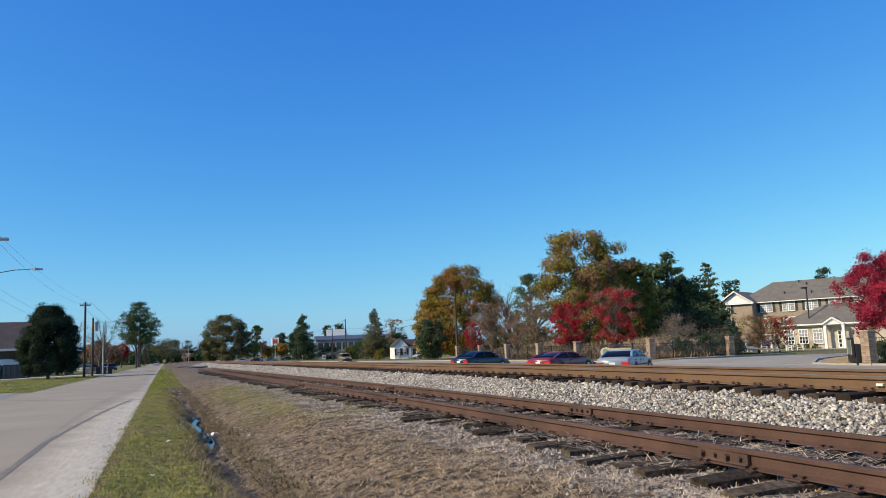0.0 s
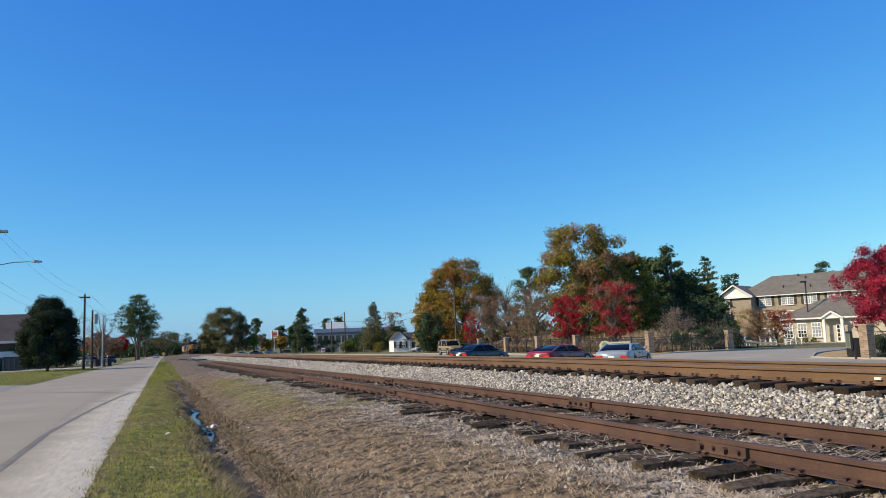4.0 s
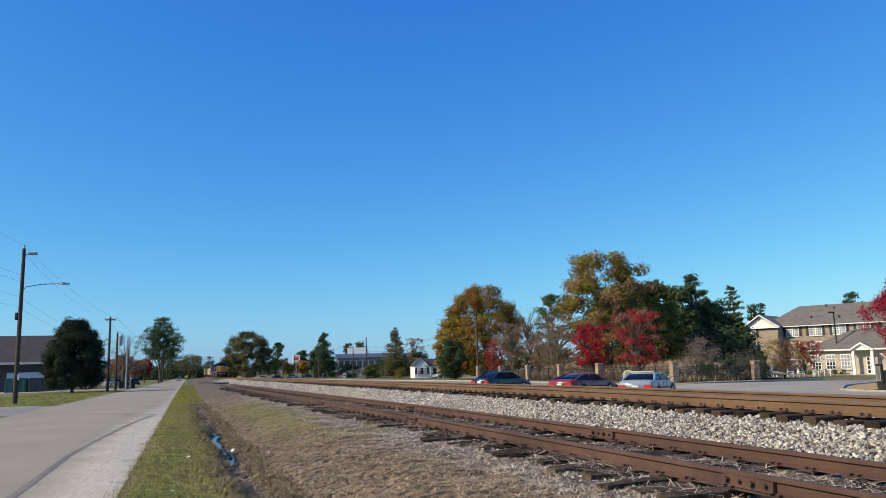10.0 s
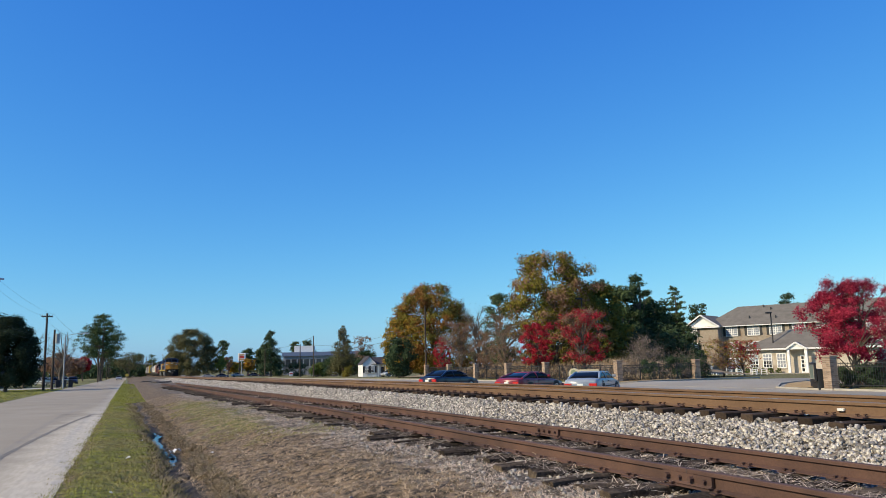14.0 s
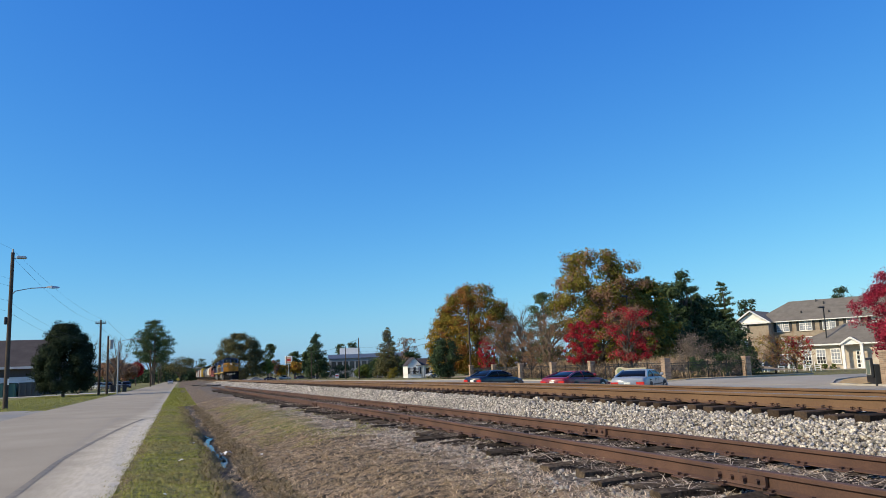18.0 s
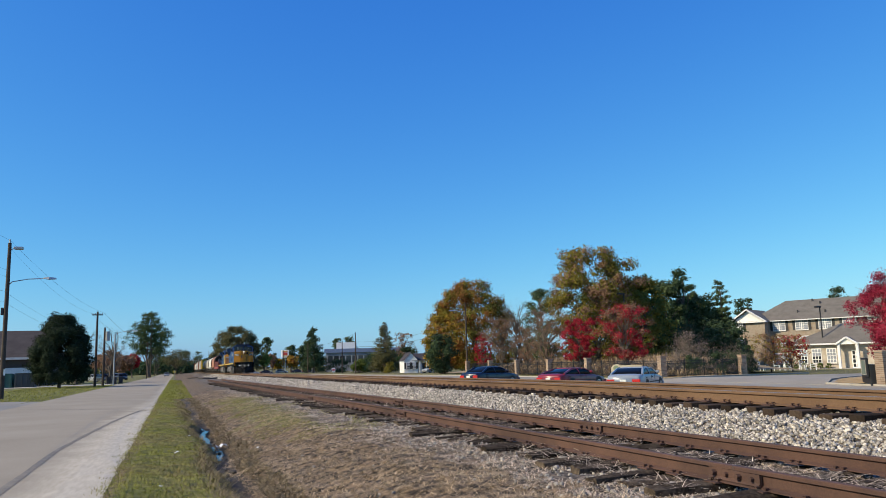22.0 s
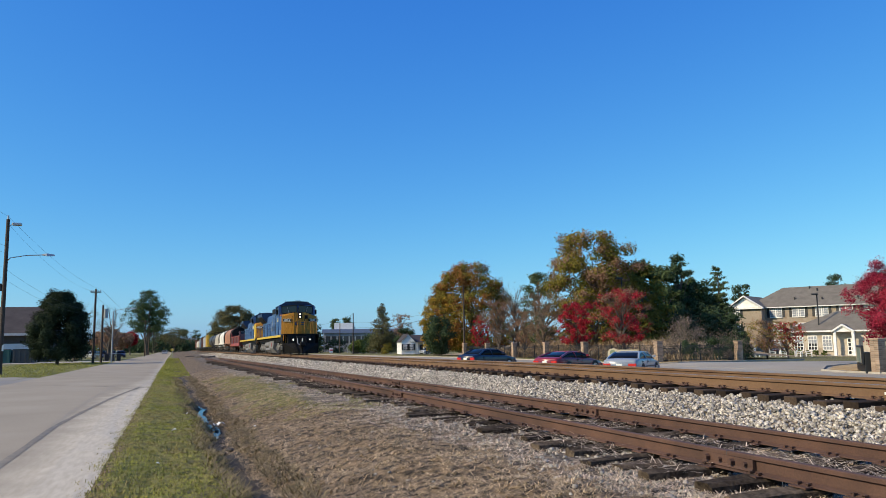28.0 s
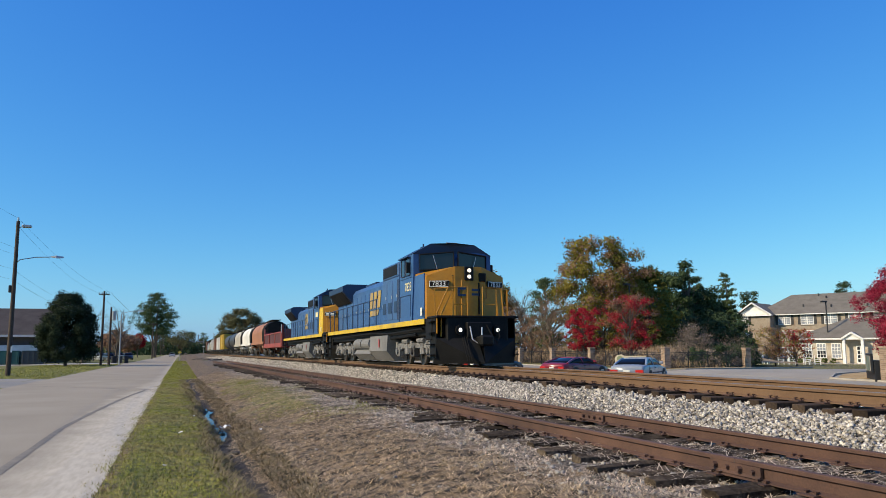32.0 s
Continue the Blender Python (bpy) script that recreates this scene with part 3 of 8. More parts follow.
def leaf_cloud(rng, pts, size, squash=0.6, out=None):
    """Small four-sided leaves at the points, each turned at random, or mostly the way given."""
    n = len(pts)
    d = rng.normal(size=(n, 3))
    if out is not None:
        d = d * 0.55 + out
    d /= np.linalg.norm(d, axis=1)[:, None]
    u = np.cross(d, rng.normal(size=(n, 3)))
    u /= np.linalg.norm(u, axis=1)[:, None] + 1e-9
    w = np.cross(d, u)
    s = size * rng.uniform(0.55, 1.3, (n, 1))
    a = pts + u * s
    c = pts - u * s * rng.uniform(0.7, 1.2, (n, 1))
    b = pts + w * s * squash + d * s * 0.2
    e = pts - w * s * squash * rng.uniform(0.7, 1.2, (n, 1)) + d * s * 0.15
    v = np.stack([a, b, c, e], 1).reshape(-1, 3)
    return v, np.arange(4 * n).reshape(n, 4)


def lobes_for(rng, h, w, kind):
    """Centres and radii of the clumps that make up a crown."""
    out = []
    if kind == "round":
        for _ in range(46):
            p = rng.normal(size=3)
            p /= np.linalg.norm(p)
            r = rng.uniform(0.35, 0.95)
            out.append((p[0] * w * r * 0.8, p[1] * w * r * 0.8, h * (0.60 + 0.34 * p[2] * r), w * rng.uniform(0.16, 0.32)))
    elif kind == "broad":
        for _ in range(110):
            a, r, z = rng.uniform(0, 6.28), rng.uniform(0.1, 1) ** 0.5, rng.uniform(0.13, 0.95)
            k = math.sin(math.pi * min(1, (z - 0.02) / 0.98 * 0.86)) ** 0.55
            out.append((math.cos(a) * w * r * k * 0.95, math.sin(a) * w * r * k * 0.95, h * z, w * rng.uniform(0.13, 0.24)))
    elif kind == "cone":
        for _ in range(150):
            z = rng.uniform(0.06, 1.0)
            a, r = rng.uniform(0, 6.28), rng.uniform(0.3, 1)
            k = (1 - z) ** 0.75 + 0.05
            out.append((math.cos(a) * w * r * k * 0.85, math.sin(a) * w * r * k * 0.85, h * z * 0.98, w * rng.uniform(0.12, 0.24) * (0.35 + k * 0.8)))
    elif kind == "egg":
        for _ in range(70):
            z = rng.uniform(0.08, 0.97)
            a, r = rng.uniform(0, 6.28), rng.uniform(0.3, 1)
            k = math.sin(math.pi * (z * 0.9 + 0.06)) ** 0.6
            out.append((math.cos(a) * w * r * k * 0.82, math.sin(a) * w * r * k * 0.82, h * z, w * rng.uniform(0.18, 0.3)))
    elif kind == "juniper":
        for _ in range(190):
            z = rng.uniform(0.10, 0.96)
            a, r = rng.uniform(0, 6.28), rng.uniform(0.2, 1) ** 0.5
            k = lerp(z, [(0, 0.62), (0.12, 0.9), (0.3, 1.0), (0.5, 0.96), (0.7, 0.78), (0.86, 0.5), (1, 0.15)])
            out.append((math.cos(a) * w * r * k * 0.84, math.sin(a) * w * r * k * 0.84, h * z, w * rng.uniform(0.13, 0.22)))
    elif kind == "layered":
        for i in range(11):
            z0 = 0.36 + 0.058 * i
            k = lerp(z0, [(0.36, 0.72), (0.5, 1.0), (0.66, 0.9), (0.8, 0.66), (0.92, 0.4), (1, 0.15)])
            arms = 6 if i < 8 else 4
            for j in range(arms):
                a, far = j * 6.28 / arms + i * 1.1 + rng.uniform(-0.4, 0.4), rng.uniform(0.6, 1.0)
                for r in (0.35, 0.68, 1.0):
                    out.append((math.cos(a) * w * r * far * k, math.sin(a) * w * r * far * k, h * (z0 + 0.02 * r + rng.uniform(-0.015, 0.02)), w * rng.uniform(0.13, 0.2) * (0.6 + 0.4 * k)))
    elif kind == "dome":
        for i in range(170):
            z = rng.uniform(0.10, 1.0)
            a, r = rng.uniform(0, 6.28), rng.uniform(0.35, 1) ** 0.5
            k = math.sqrt(max(0.0, 1 - ((z - 0.38) / 0.63) ** 2)) if z > 0.38 else 0.7 + 0.3 * z / 0.38
            out.append((math.cos(a) * w * r * k * 0.9, math.sin(a) * w * r * k * 0.9, h * z * 0.95, w * rng.uniform(0.11, 0.19)))
    elif kind == "pine":
        for _ in range(64):
            z = rng.uniform(0.3, 0.97)
            a, r = rng.uniform(0, 6.28), rng.uniform(0.15, 1)
            k = (1.12 - z) ** 0.5 * (0.6 + 0.6 * rng.random())
            out.append((math.cos(a) * w * r * k, math.sin(a) * w * r * k, h * z, w * rng.uniform(0.13, 0.26)))
    elif kind == "vase":
        for _ in range(120):
            z = rng.uniform(0.26, 0.99)
            a, r = rng.uniform(0, 6.28), rng.uniform(0.15, 1)
            k = 0.40 + 0.60 * math.sin(math.pi * (z - 0.15) / 0.95)
            out.append((math.cos(a) * w * r * k, math.sin(a) * w * r * k, h * z, w * rng.uniform(0.09, 0.17)))
    elif kind == "bush":
        for _ in range(30):
            a, r, z = rng.uniform(0, 6.28), rng.uniform(0.1, 1) ** 0.6, rng.uniform(0.1, 0.85)
            k = math.sqrt(max(0.05, 1 - (z - 0.2) ** 2 / 0.6))
            out.append((math.cos(a) * w * r * k * 0.8, math.sin(a) * w * r * k * 0.8, h * z, w * rng.uniform(0.2, 0.35)))
    return out


def grow(name, label, seed, x, y, h, w, kind, material, count=2600, size=0.22, z=None, second=None, share=0.4, bare=0, group="", trunk=0.025, category="tree", lift=0.0, squash=0.7):
    """A tree: tapered trunk with limbs that reach into the clumps, and a crown of many small leaves."""
    rng = np.random.default_rng(seed)
    rnd = random.Random(seed)
    count, size = int(count * 2.3), size * 0.6
    z = land(x, y) - 0.03 if z is None else z
    tree = thing(name, label, category, pose(x, y, z, 0, 0, 0), group)
    lobes = lobes_for(rng, h, w, kind)
    wood = Build()
    r0 = max(0.05, h * trunk)
    bend = [Vector((0, 0, -0.3))]
    steps = 6
    top = 0.92 if kind in ("pine", "cone", "egg", "layered") else 0.3 if kind == "juniper" else 0.62
    for i in range(1, steps + 1):
        bend.append(Vector((rnd.uniform(-1, 1) * w * 0.03 * i, rnd.uniform(-1, 1) * w * 0.03 * i, h * top * i / steps)))
    if kind != "bush":
        for i in range(steps):
            wood.tube(bend[i], bend[i + 1], r0 * (1 - i / steps * 0.8), 8, r0 * (1 - (i + 1) / steps * 0.8))
    limbs = lobes if kind != "juniper" else []
    for lx, ly, lz, lr in limbs[: 40 if bare else 22]:
        end = Vector((lx, ly, lz))
        k = min(steps - 1, max(1, int((lz / h - 0.22) / top * steps)))
        start = bend[k] if kind != "bush" else Vector((lx * 0.15, ly * 0.15, 0))
        mid = start.lerp(end, 0.5) + Vector((0, 0, -0.04 * h if kind == "pine" else 0.05 * h)) + Vector((rnd.uniform(-1, 1), rnd.uniform(-1, 1), 0)) * w * 0.08
        ra = r0 * (0.30 if not bare else 0.34)
        wood.tube(start, mid, ra, 5, ra * 0.6)
        wood.tube(mid, end, ra * 0.6, 5, ra * 0.18)
        for _ in range(bare):
            tip = end + Vector((rnd.gauss(0, 1), rnd.gauss(0, 1), rnd.gauss(0.6, 0.8))) * lr * 1.0
            base = mid.lerp(end, rnd.uniform(0.2, 1))
            wood.tube(base, tip, ra * 0.22, 4, ra * 0.06)
    part("trunk", wood, M_BARK, tree)
    # leaves sit mostly in the outer shell of each clump
    c = np.array([q[:3] for q in lobes])
    r = np.array([q[3] for q in lobes])
    pick = rng.choice(len(lobes), count, p=r ** 2 / (r ** 2).sum())
    d = rng.normal(size=(count, 3))
    d /= np.linalg.norm(d, axis=1)[:, None]
    pts = c[pick] + d * (r[pick] * rng.uniform(0.1, 1.15, count) ** 0.5)[:, None] * np.array([1, 1, squash]) + rng.normal(size=(count, 3)) * w * 0.03
    d = d + np.array([0, 0, 0.35]) + c[pick] * np.array([0.5, 0.5, 0]) / max(w, 0.1)
    keep = pts[:, 2] > 0.05
    pts, d = pts[keep], d[keep]
    if second is not None:
        pick = np.array([noise.noise((p[0] * 0.5 + seed, p[1] * 0.5, p[2] * 0.5)) for p in pts]) + rng.normal(size=len(pts)) * 0.25 < (share - 0.5)
        if pick.sum() > 400:
            v, f = leaf_cloud(rng, pts[pick], size, 0.6, d[pick])
            part("crown_patch", quick("crown_patch", v, f), second, tree)
            pts, d = pts[~pick], d[~pick]
    v, f = leaf_cloud(rng, pts, size, 0.6, d)
    part("crown", quick("crown", v, f), material, tree)
    return tree


G1, G2 = "trees behind the fence", "distant trees"
grow("red_maple", "small maple with vivid red autumn leaves by the fence", 11, 38.5, 70.0, 5.8, 2.2, "vase", L_RED, 5200, 0.105, group=G1, bare=4)
grow("red_maple", "round maple with red autumn leaves behind the fence", 12, 38.6, 61.5, 6.6, 2.9, "vase", L_RED, 5600, 0.105, second=L_BROWN, share=0.36, group=G1, bare=5)
grow("red_maple", "dense crimson maple beside the entrance pillar", 13, 36.7, 30.6, 5.85, 2.8, "vase", L_CRIMSON, 17000, 0.085, group=G1, bare=3)
grow("red_maple", "second crimson maple thinning to bare twigs", 19, 42.5, 29.5, 6.6, 2.9, "broad", L_CRIMSON, 7000, 0.10, second=L_BROWN, share=0.4, group=G1, bare=3)
grow("red_maple", "little red maple sapling by the fence", 14, 39.5, 99.5, 5.6, 1.6, "vase", L_RED, 1100, 0.16, group=G1, bare=2)
grow("thin_tree", "nearly bare tree with brownish red twigs", 15, 40.5, 95.5, 7.6, 3.2, "vase", L_BROWN, 3000, 0.11, group=G1, bare=7)
grow("thin_tree", "nearly bare tree with pale brown leaves", 16, 39.5, 79.5, 7.4, 3.2, "vase", L_BROWN, 2400, 0.09, group=G1, bare=8)
grow("bare_tree", "tall leafless grey tree", 17, 43.5, 96.0, 10.2, 3.0, "vase", L_TWIG, 160, 0.10, group=G1, bare=9)
grow("thin_tree", "thin tree with rusty brown leaves", 18, 41.0, 88.0, 5.8, 2.6, "vase", L_BROWN, 1800, 0.11, group=G1, bare=6)
grow("big_oak", "tall broad tree turning olive and yellow", 21, 46.5, 80.0, 15.2, 6.0, "broad", L_OLIVE, 15000, 0.25, second=L_BROWN, share=0.36, group=G1)
grow("big_oak", "broad yellow olive tree beside the tall oak", 22, 52.8, 80.0, 12.0, 4.4, "dome", L_OLIVE, 7000, 0.30, second=L_GREEN, share=0.45, group=G1)
grow("orange_tree", "large tree with orange and rust autumn leaves", 23, 48.4, 127.0, 17.0, 8.3, "dome", L_ORANGE, 16000, 0.30, second=L_OLIVE, share=0.5, group=G1)
grow("orange_tree", "lower golden tree beside a dark shrub", 24, 43.6, 128.0, 11.8, 4.4, "dome", L_GOLD, 5500, 0.30, second=L_OLIVE, share=0.5, group=G1)
grow("evergreen_bush", "tall dark green bush below the orange tree", 25, 39.6, 118.4, 6.4, 3.1, "egg", L_DARK, 3200, 0.26, group=G1)
grow("pine", "pine with a rounded dark green crown", 26, 53.0, 108.8, 13.2, 3.4, "egg", L_PINE, 3300, 0.26, group=G1)
for k, (px, py, ph, pw) in enumerate(((58.5, 90, 11.4, 3.4), (62.5, 89, 12.4, 3.4), (66, 89.5, 14.2, 3.0), (70.5, 92, 12.0, 3.2), (74.5, 99, 11.0, 3.6), (61, 96, 10.0, 4.0), (73, 104, 11.5, 4.2), (66, 104, 13.0, 4.2), (79, 108, 10.5, 3.6), (57, 100, 12.0, 4.2), (78.6, 100.5, 11.0, 2.7), (85.5, 110, 9.5, 3.2), (76.5, 103, 12.0, 3.0), (84.0, 105, 9.6, 3.0), (81.5, 101.5, 9.0, 3.0), (88.5, 110.5, 8.6, 2.6))):
    grow("pine", "tall dark pine in the stand beside the brick building", 30 + k, px, py, ph, pw, "egg", L_PINE if k % 2 else L_DARK, 3600, 0.29, group=G1)
grow("pine", "slim tall pine with a gappy crown", 37, 80.6, 99.8, 14.3, 2.2, "layered", L_PINE, 2600, 0.22, group=G1)
for k, (px, py, ph, pw) in enumerate(((100, 117, 13.0, 3.5), (92, 122, 12.5, 4.0), (88, 120, 11.5, 3.6), (118, 112, 15.0, 4.0), (128, 108, 16.0, 4.0))):
    grow("pine", "dark pine rising behind the brick building", 40 + k, px, py, ph, pw, "pine", L_DARK, 1700, 0.33, group=G1)
grow("maple", "small tree with brown orange leaves before the terrace", 50, 56.8, 63.3, 3.9, 2.2, "vase", L_BROWN, 1500, 0.12, second=L_OLIVE, share=0.4, group=G1, bare=2)
grow("maple", "small tree with red orange leaves at the drive", 51, 60.4, 64.2, 3.8, 2.2, "vase", L_ORANGE, 1500, 0.12, second=L_RED, share=0.45, group=G1, bare=2)
grow("bare_shrub", "leafless grey brown shrub behind the fence", 52, 42.5, 57.0, 4.2, 2.8, "bush", L_TWIG, 1500, 0.09, group=G1, bare=10, category="shrub")
grow("bare_shrub", "leafless twiggy grey shrub behind the fence", 53, 45.8, 57.5, 2.8, 1.8, "bush", L_TWIG, 600, 0.08, group=G1, bare=10, category="shrub")
grow("bare_shrub", "leafless pale shrub near the pillar", 54, 48.6, 58.8, 3.2, 1.9, "bush", L_TWIG, 350, 0.08, group=G1, bare=12, category="shrub")
for k, (px, py, ph, pw) in enumerate(((56, 84, 5.5, 3.6), (60, 83, 6.0, 3.6), (64, 82, 5.5, 3.4), (68, 84, 6.5, 3.6), (68.0, 88.5, 7.0, 3.4), (68.5, 94, 7.5, 3.0), (54, 92, 8.5, 4.0))):
    grow("evergreen_bush", "dense dark evergreen thicket below the pines", 180 + k, px, py, ph, pw, "egg", L_DARK, 1900, 0.3, group=G1, category="bush")
for k, (px, py, ph, pw) in enumerate(((47.5, 57.5, 2.4, 1.5), (50.5, 59.5, 2.2, 1.3), (41.0, 54.6, 2.0, 1.2), (44.6, 56.0, 2.3, 1.4))):
    grow("evergreen_bush", "dark green shrub behind the iron fence", 190 + k, px, py, ph, pw, "bush", L_DARK, 900, 0.12, group=G1, category="bush")
for k, (px, py, ph, pw, lf) in enumerate(((35.3, 30.3, 1.2, 0.7, L_DARK), (35.9, 29.3, 1.3, 0.9, L_DARK), (37.4, 30.4, 1.3, 0.9, L_DARK), (38.3, 31.0, 1.4, 1.0, L_BROWN), (39.4, 30.9, 1.5, 1.2, L_BROWN), (37.2, 28.0, 1.3, 1.1, L_BROWN), (37.6, 25.6, 1.3, 1.1, L_DARK))):
    grow("hedge_bush", "low dark hedge bush behind the iron fence" if lf is L_DARK else "low brown dormant bush behind the iron fence", 200 + k, px, py, ph, pw, "bush", lf, 1300, 0.09, group=G1, category="bush")
# down the highway
grow("cedar", "tall ragged cone-shaped cedar beside the road", 60, 46.8, 184.7, 12.6, 4.6, "cone", L_OAK, 4200, 0.3, group=G2)
grow("thin_tree", "thin pale tree beside the cedar", 61, 52.5, 188.0, 10.2, 3.4, "vase", L_BROWN, 900, 0.25, group=G2, bare=4)
grow("cedar", "dark cone-shaped cedar by the road", 62, 40.9, 260.4, 16.2, 6.0, "cone", L_DARK, 5200, 0.38, group=G2)
grow("live_oak", "huge round spreading oak with dark olive leaves", 63, 18.4, 310.1, 19.0, 10.6, "dome", L_OAK, 17000, 0.42, group=G2)
grow("golden_tree", "bright golden autumn tree by the road", 64, 36.2, 324.0, 6.6, 3.2, "round", L_GOLD, 1500, 0.4, group=G2)
grow("golden_tree", "orange gold autumn tree by the road", 65, 42.0, 325.0, 8.4, 3.8, "round", L_GOLD, 1700, 0.4, second=L_ORANGE, share=0.4, group=G2)
grow("green_tree", "bright green tree beside the oak", 66, 29.5, 312.0, 9.5, 3.4, "round", L_LIME, 1500, 0.42, group=G2)
grow("thin_tree", "greyish brown roadside tree", 67, 33.5, 322.0, 9.0, 2.6, "round", L_BROWN, 900, 0.35, group=G2, bare=3)
for k, (px, py, ph, pw) in enumerate(((33.6, 347, 16, 4.5), (45, 352, 12.5, 5), (51, 356, 12.5, 4.5), (72, 350, 16, 5.5), (66, 352, 15.5, 4), (60, 400, 16, 5))):
    grow("pine", "distant dark flat-topped pine tree", 70 + k, px, py, ph, pw, "pine", L_PINE, 1300, 0.5, group=G2)
for k, (px, py, ph, pw) in enumerate(((50, 262, 5.0, 5.5), (57, 240, 5.5, 4.5), (52, 215, 6.0, 4.5), (44, 158 + 44, 4.0, 3.0), (62, 220, 7.5, 5.0), (55, 150, 4.6, 3.4), (51, 178, 7.0, 3.2), (55.5, 228, 6.4, 4.6), (60.5, 232, 6.8, 4.8), (66, 238, 6.6, 5.2), (50.0, 224, 4.6, 3.4))):
    grow("hedge_bush", "dark green hedge bush beside the road", 80 + k, px, py, ph, pw, "bush", L_GREEN if k % 2 else L_DARK, 1500, 0.3, group=G2, category="bush")
grow("shrub", "low bush with reddish leaves", 88, 44.5, 172.0, 3.0, 1.8, "bush", L_OLIVE, 700, 0.2, group=G2, category="bush")
# along the side road
grow("juniper", "big dense dark green juniper beside the road", 90, -13.7, 96.5, 8.4, 3.75, "juniper", L_JUNIPER, 24000, 0.17, group="roadside trees", squash=0.9)
grow("pine", "tall pine with layered crown beside the side road", 91, -11.4, 256.8, 20.6, 7.6, "layered", L_PINE, 7500, 0.34, group="roadside trees", squash=0.5)
grow("maple", "small rusty red maple beyond the poles", 92, -12.2, 141.0, 6.0, 2.0, "round", L_BROWN, 900, 0.22, second=L_RED, share=0.3, group="roadside trees")
grow("bare_tree", "leafless pale tree behind the juniper", 93, -16.0, 128.0, 9.6, 3.4, "vase", L_TWIG, 150, 0.12, group="roadside trees", bare=9)
grow("bare_tree", "leafless tree leaning over the poles", 94, -10.8, 124.0, 8.0, 3.0, "vase", L_TWIG, 120, 0.12, group="roadside trees", bare=9)
for k, (px, py, ph, pw, lf) in enumerate(((-17, 230, 7.5, 4.5, L_BROWN), (-22, 240, 8.5, 5, L_BROWN), (-16.5, 262, 9, 3.5, L_RED), (-5, 380, 13, 9, L_OAK), (-14, 420, 15, 8, L_PINE), (-25, 300, 9, 7, L_OLIVE), (-33, 260, 9, 6, L_BROWN), (-1, 520, 14, 7, L_PINE), (9, 650, 17, 6, L_PINE), (22, 560, 14, 9, L_OAK))):
    grow("roadside_tree", "distant roadside tree in autumn colour", 100 + k, px, py, ph, pw, "round" if k not in (4, 7, 8) else "pine", lf, 1100, 0.5, group="roadside trees")


def far_woods():
    """A low belt of distant trees along the horizon."""
    rng = np.random.default_rng(5)
    n = 24000
    x = rng.uniform(-520, 900, n)
    y = 620 - 0.25 * np.abs(x - 60) + rng.normal(size=n) * 12
    y[x > 110] = 330 - 0.12 * (x[x > 110] - 110) + rng.normal(size=(x > 110).sum()) * 8
    y[x < -45] = 330 + rng.normal(size=(x < -45).sum()) * 10
    top = np.array([8.5 + 5.5 * noise.noise((a * 0.035, 0, 0)) + 3.5 * noise.noise((a * 0.13, 4, 0)) for a in x])
    z = rng.random(n) ** 0.7 * top - 2.2
    v, f = leaf_cloud(rng, np.column_stack([x, y, z]), 1.25)
    tagged(part("far_woods", quick("far_woods", v, f), L_OAK), "distant belt of dull green and brown woods", "woods", kind="stuff")
    x = rng.uniform(-75, 20, 9000)
    y = 430 + rng.normal(size=9000) * 10
    top = np.array([7.0 + 4.5 * noise.noise((a * 0.06, 8, 0)) + 3.0 * noise.noise((a * 0.2, 4, 3)) for a in x])
    v, f = leaf_cloud(rng, np.column_stack([x, y, rng.random(9000) ** 0.8 * top - 1.9]), 0.8)
    tagged(part("tree_line", quick("tree_line", v, f), L_DARK), "dark distant line of trees beyond the side road", "woods", kind="stuff")


far_woods()


# ---- the freight train ----
MOVERS = []
M_BLUE = surface("loco_blue", (0.025, 0.075, 0.20), (0.045, 0.115, 0.27), 0.7, 0.45, 0.06, fine=9, spot=(0.05, 0.105, 0.225))
M_DKBLUE = plain("loco_roof_blue", (0.014, 0.035, 0.085), 0.5)
# one yellow paint in two copies: darker for the shaded nose, brighter for sunlit sides
M_SHADED_YELLOW = surface("yellow_shaded", (0.34, 0.145, 0.003), (0.46, 0.20, 0.005), 0.9, 0.45, 0.05, fine=9, spot=(0.33, 0.165, 0.02))
M_SUNLIT_YELLOW = surface("yellow_sunlit", (0.52, 0.34, 0.012), (0.66, 0.44, 0.02), 1.5, 0.5, 0.05, fine=9, spot=(0.40, 0.26, 0.05))
M_BLACK = surface("loco_black", (0.004, 0.004, 0.004), (0.012, 0.011, 0.010), 1.5, 0.65, 0.1)
M_BLACK.node_tree.nodes["Principled BSDF"].inputs["Specular IOR Level"].default_value = 0.2
M_GRIME = surface("truck_grime", (0.07, 0.066, 0.062), (0.26, 0.25, 0.24), 2.5, 0.7, 0.4, fine=14, spot=(0.05, 0.045, 0.042))
M_TANKGREY = surface("fuel_tank_grey", (0.12, 0.115, 0.108), (0.22, 0.21, 0.20), 0.8, 0.65, 0.2, spot=(0.12, 0.11, 0.10))
M_WHEEL = surface("wheel_steel", (0.05, 0.042, 0.036), (0.11, 0.095, 0.08), 3.0, 0.5, 0.2, 0.4)
M_TREAD = plain("wheel_tread", (0.45, 0.44, 0.43), 0.3, 0.9)
M_CABGLASS = glass("cab_glass", (0.012, 0.016, 0.022), 0.06)
M_HEADLIGHT = glow("headlight_glow", (1.0, 0.84, 0.60), 2.2)
M_DITCH = glow("ditch_light_glow", (1.0, 0.93, 0.80), 1.8)
M_LOGO = surface("faded_logo", (0.46, 0.30, 0.05), (0.30, 0.22, 0.10), 2.2, 0.6, 0.05, spot=(0.10, 0.13, 0.2))
M_LETTER = plain("letter_cream", (0.72, 0.62, 0.34), 0.6)
M_BOARD = plain("number_board_white", (0.72, 0.72, 0.66), 0.5)
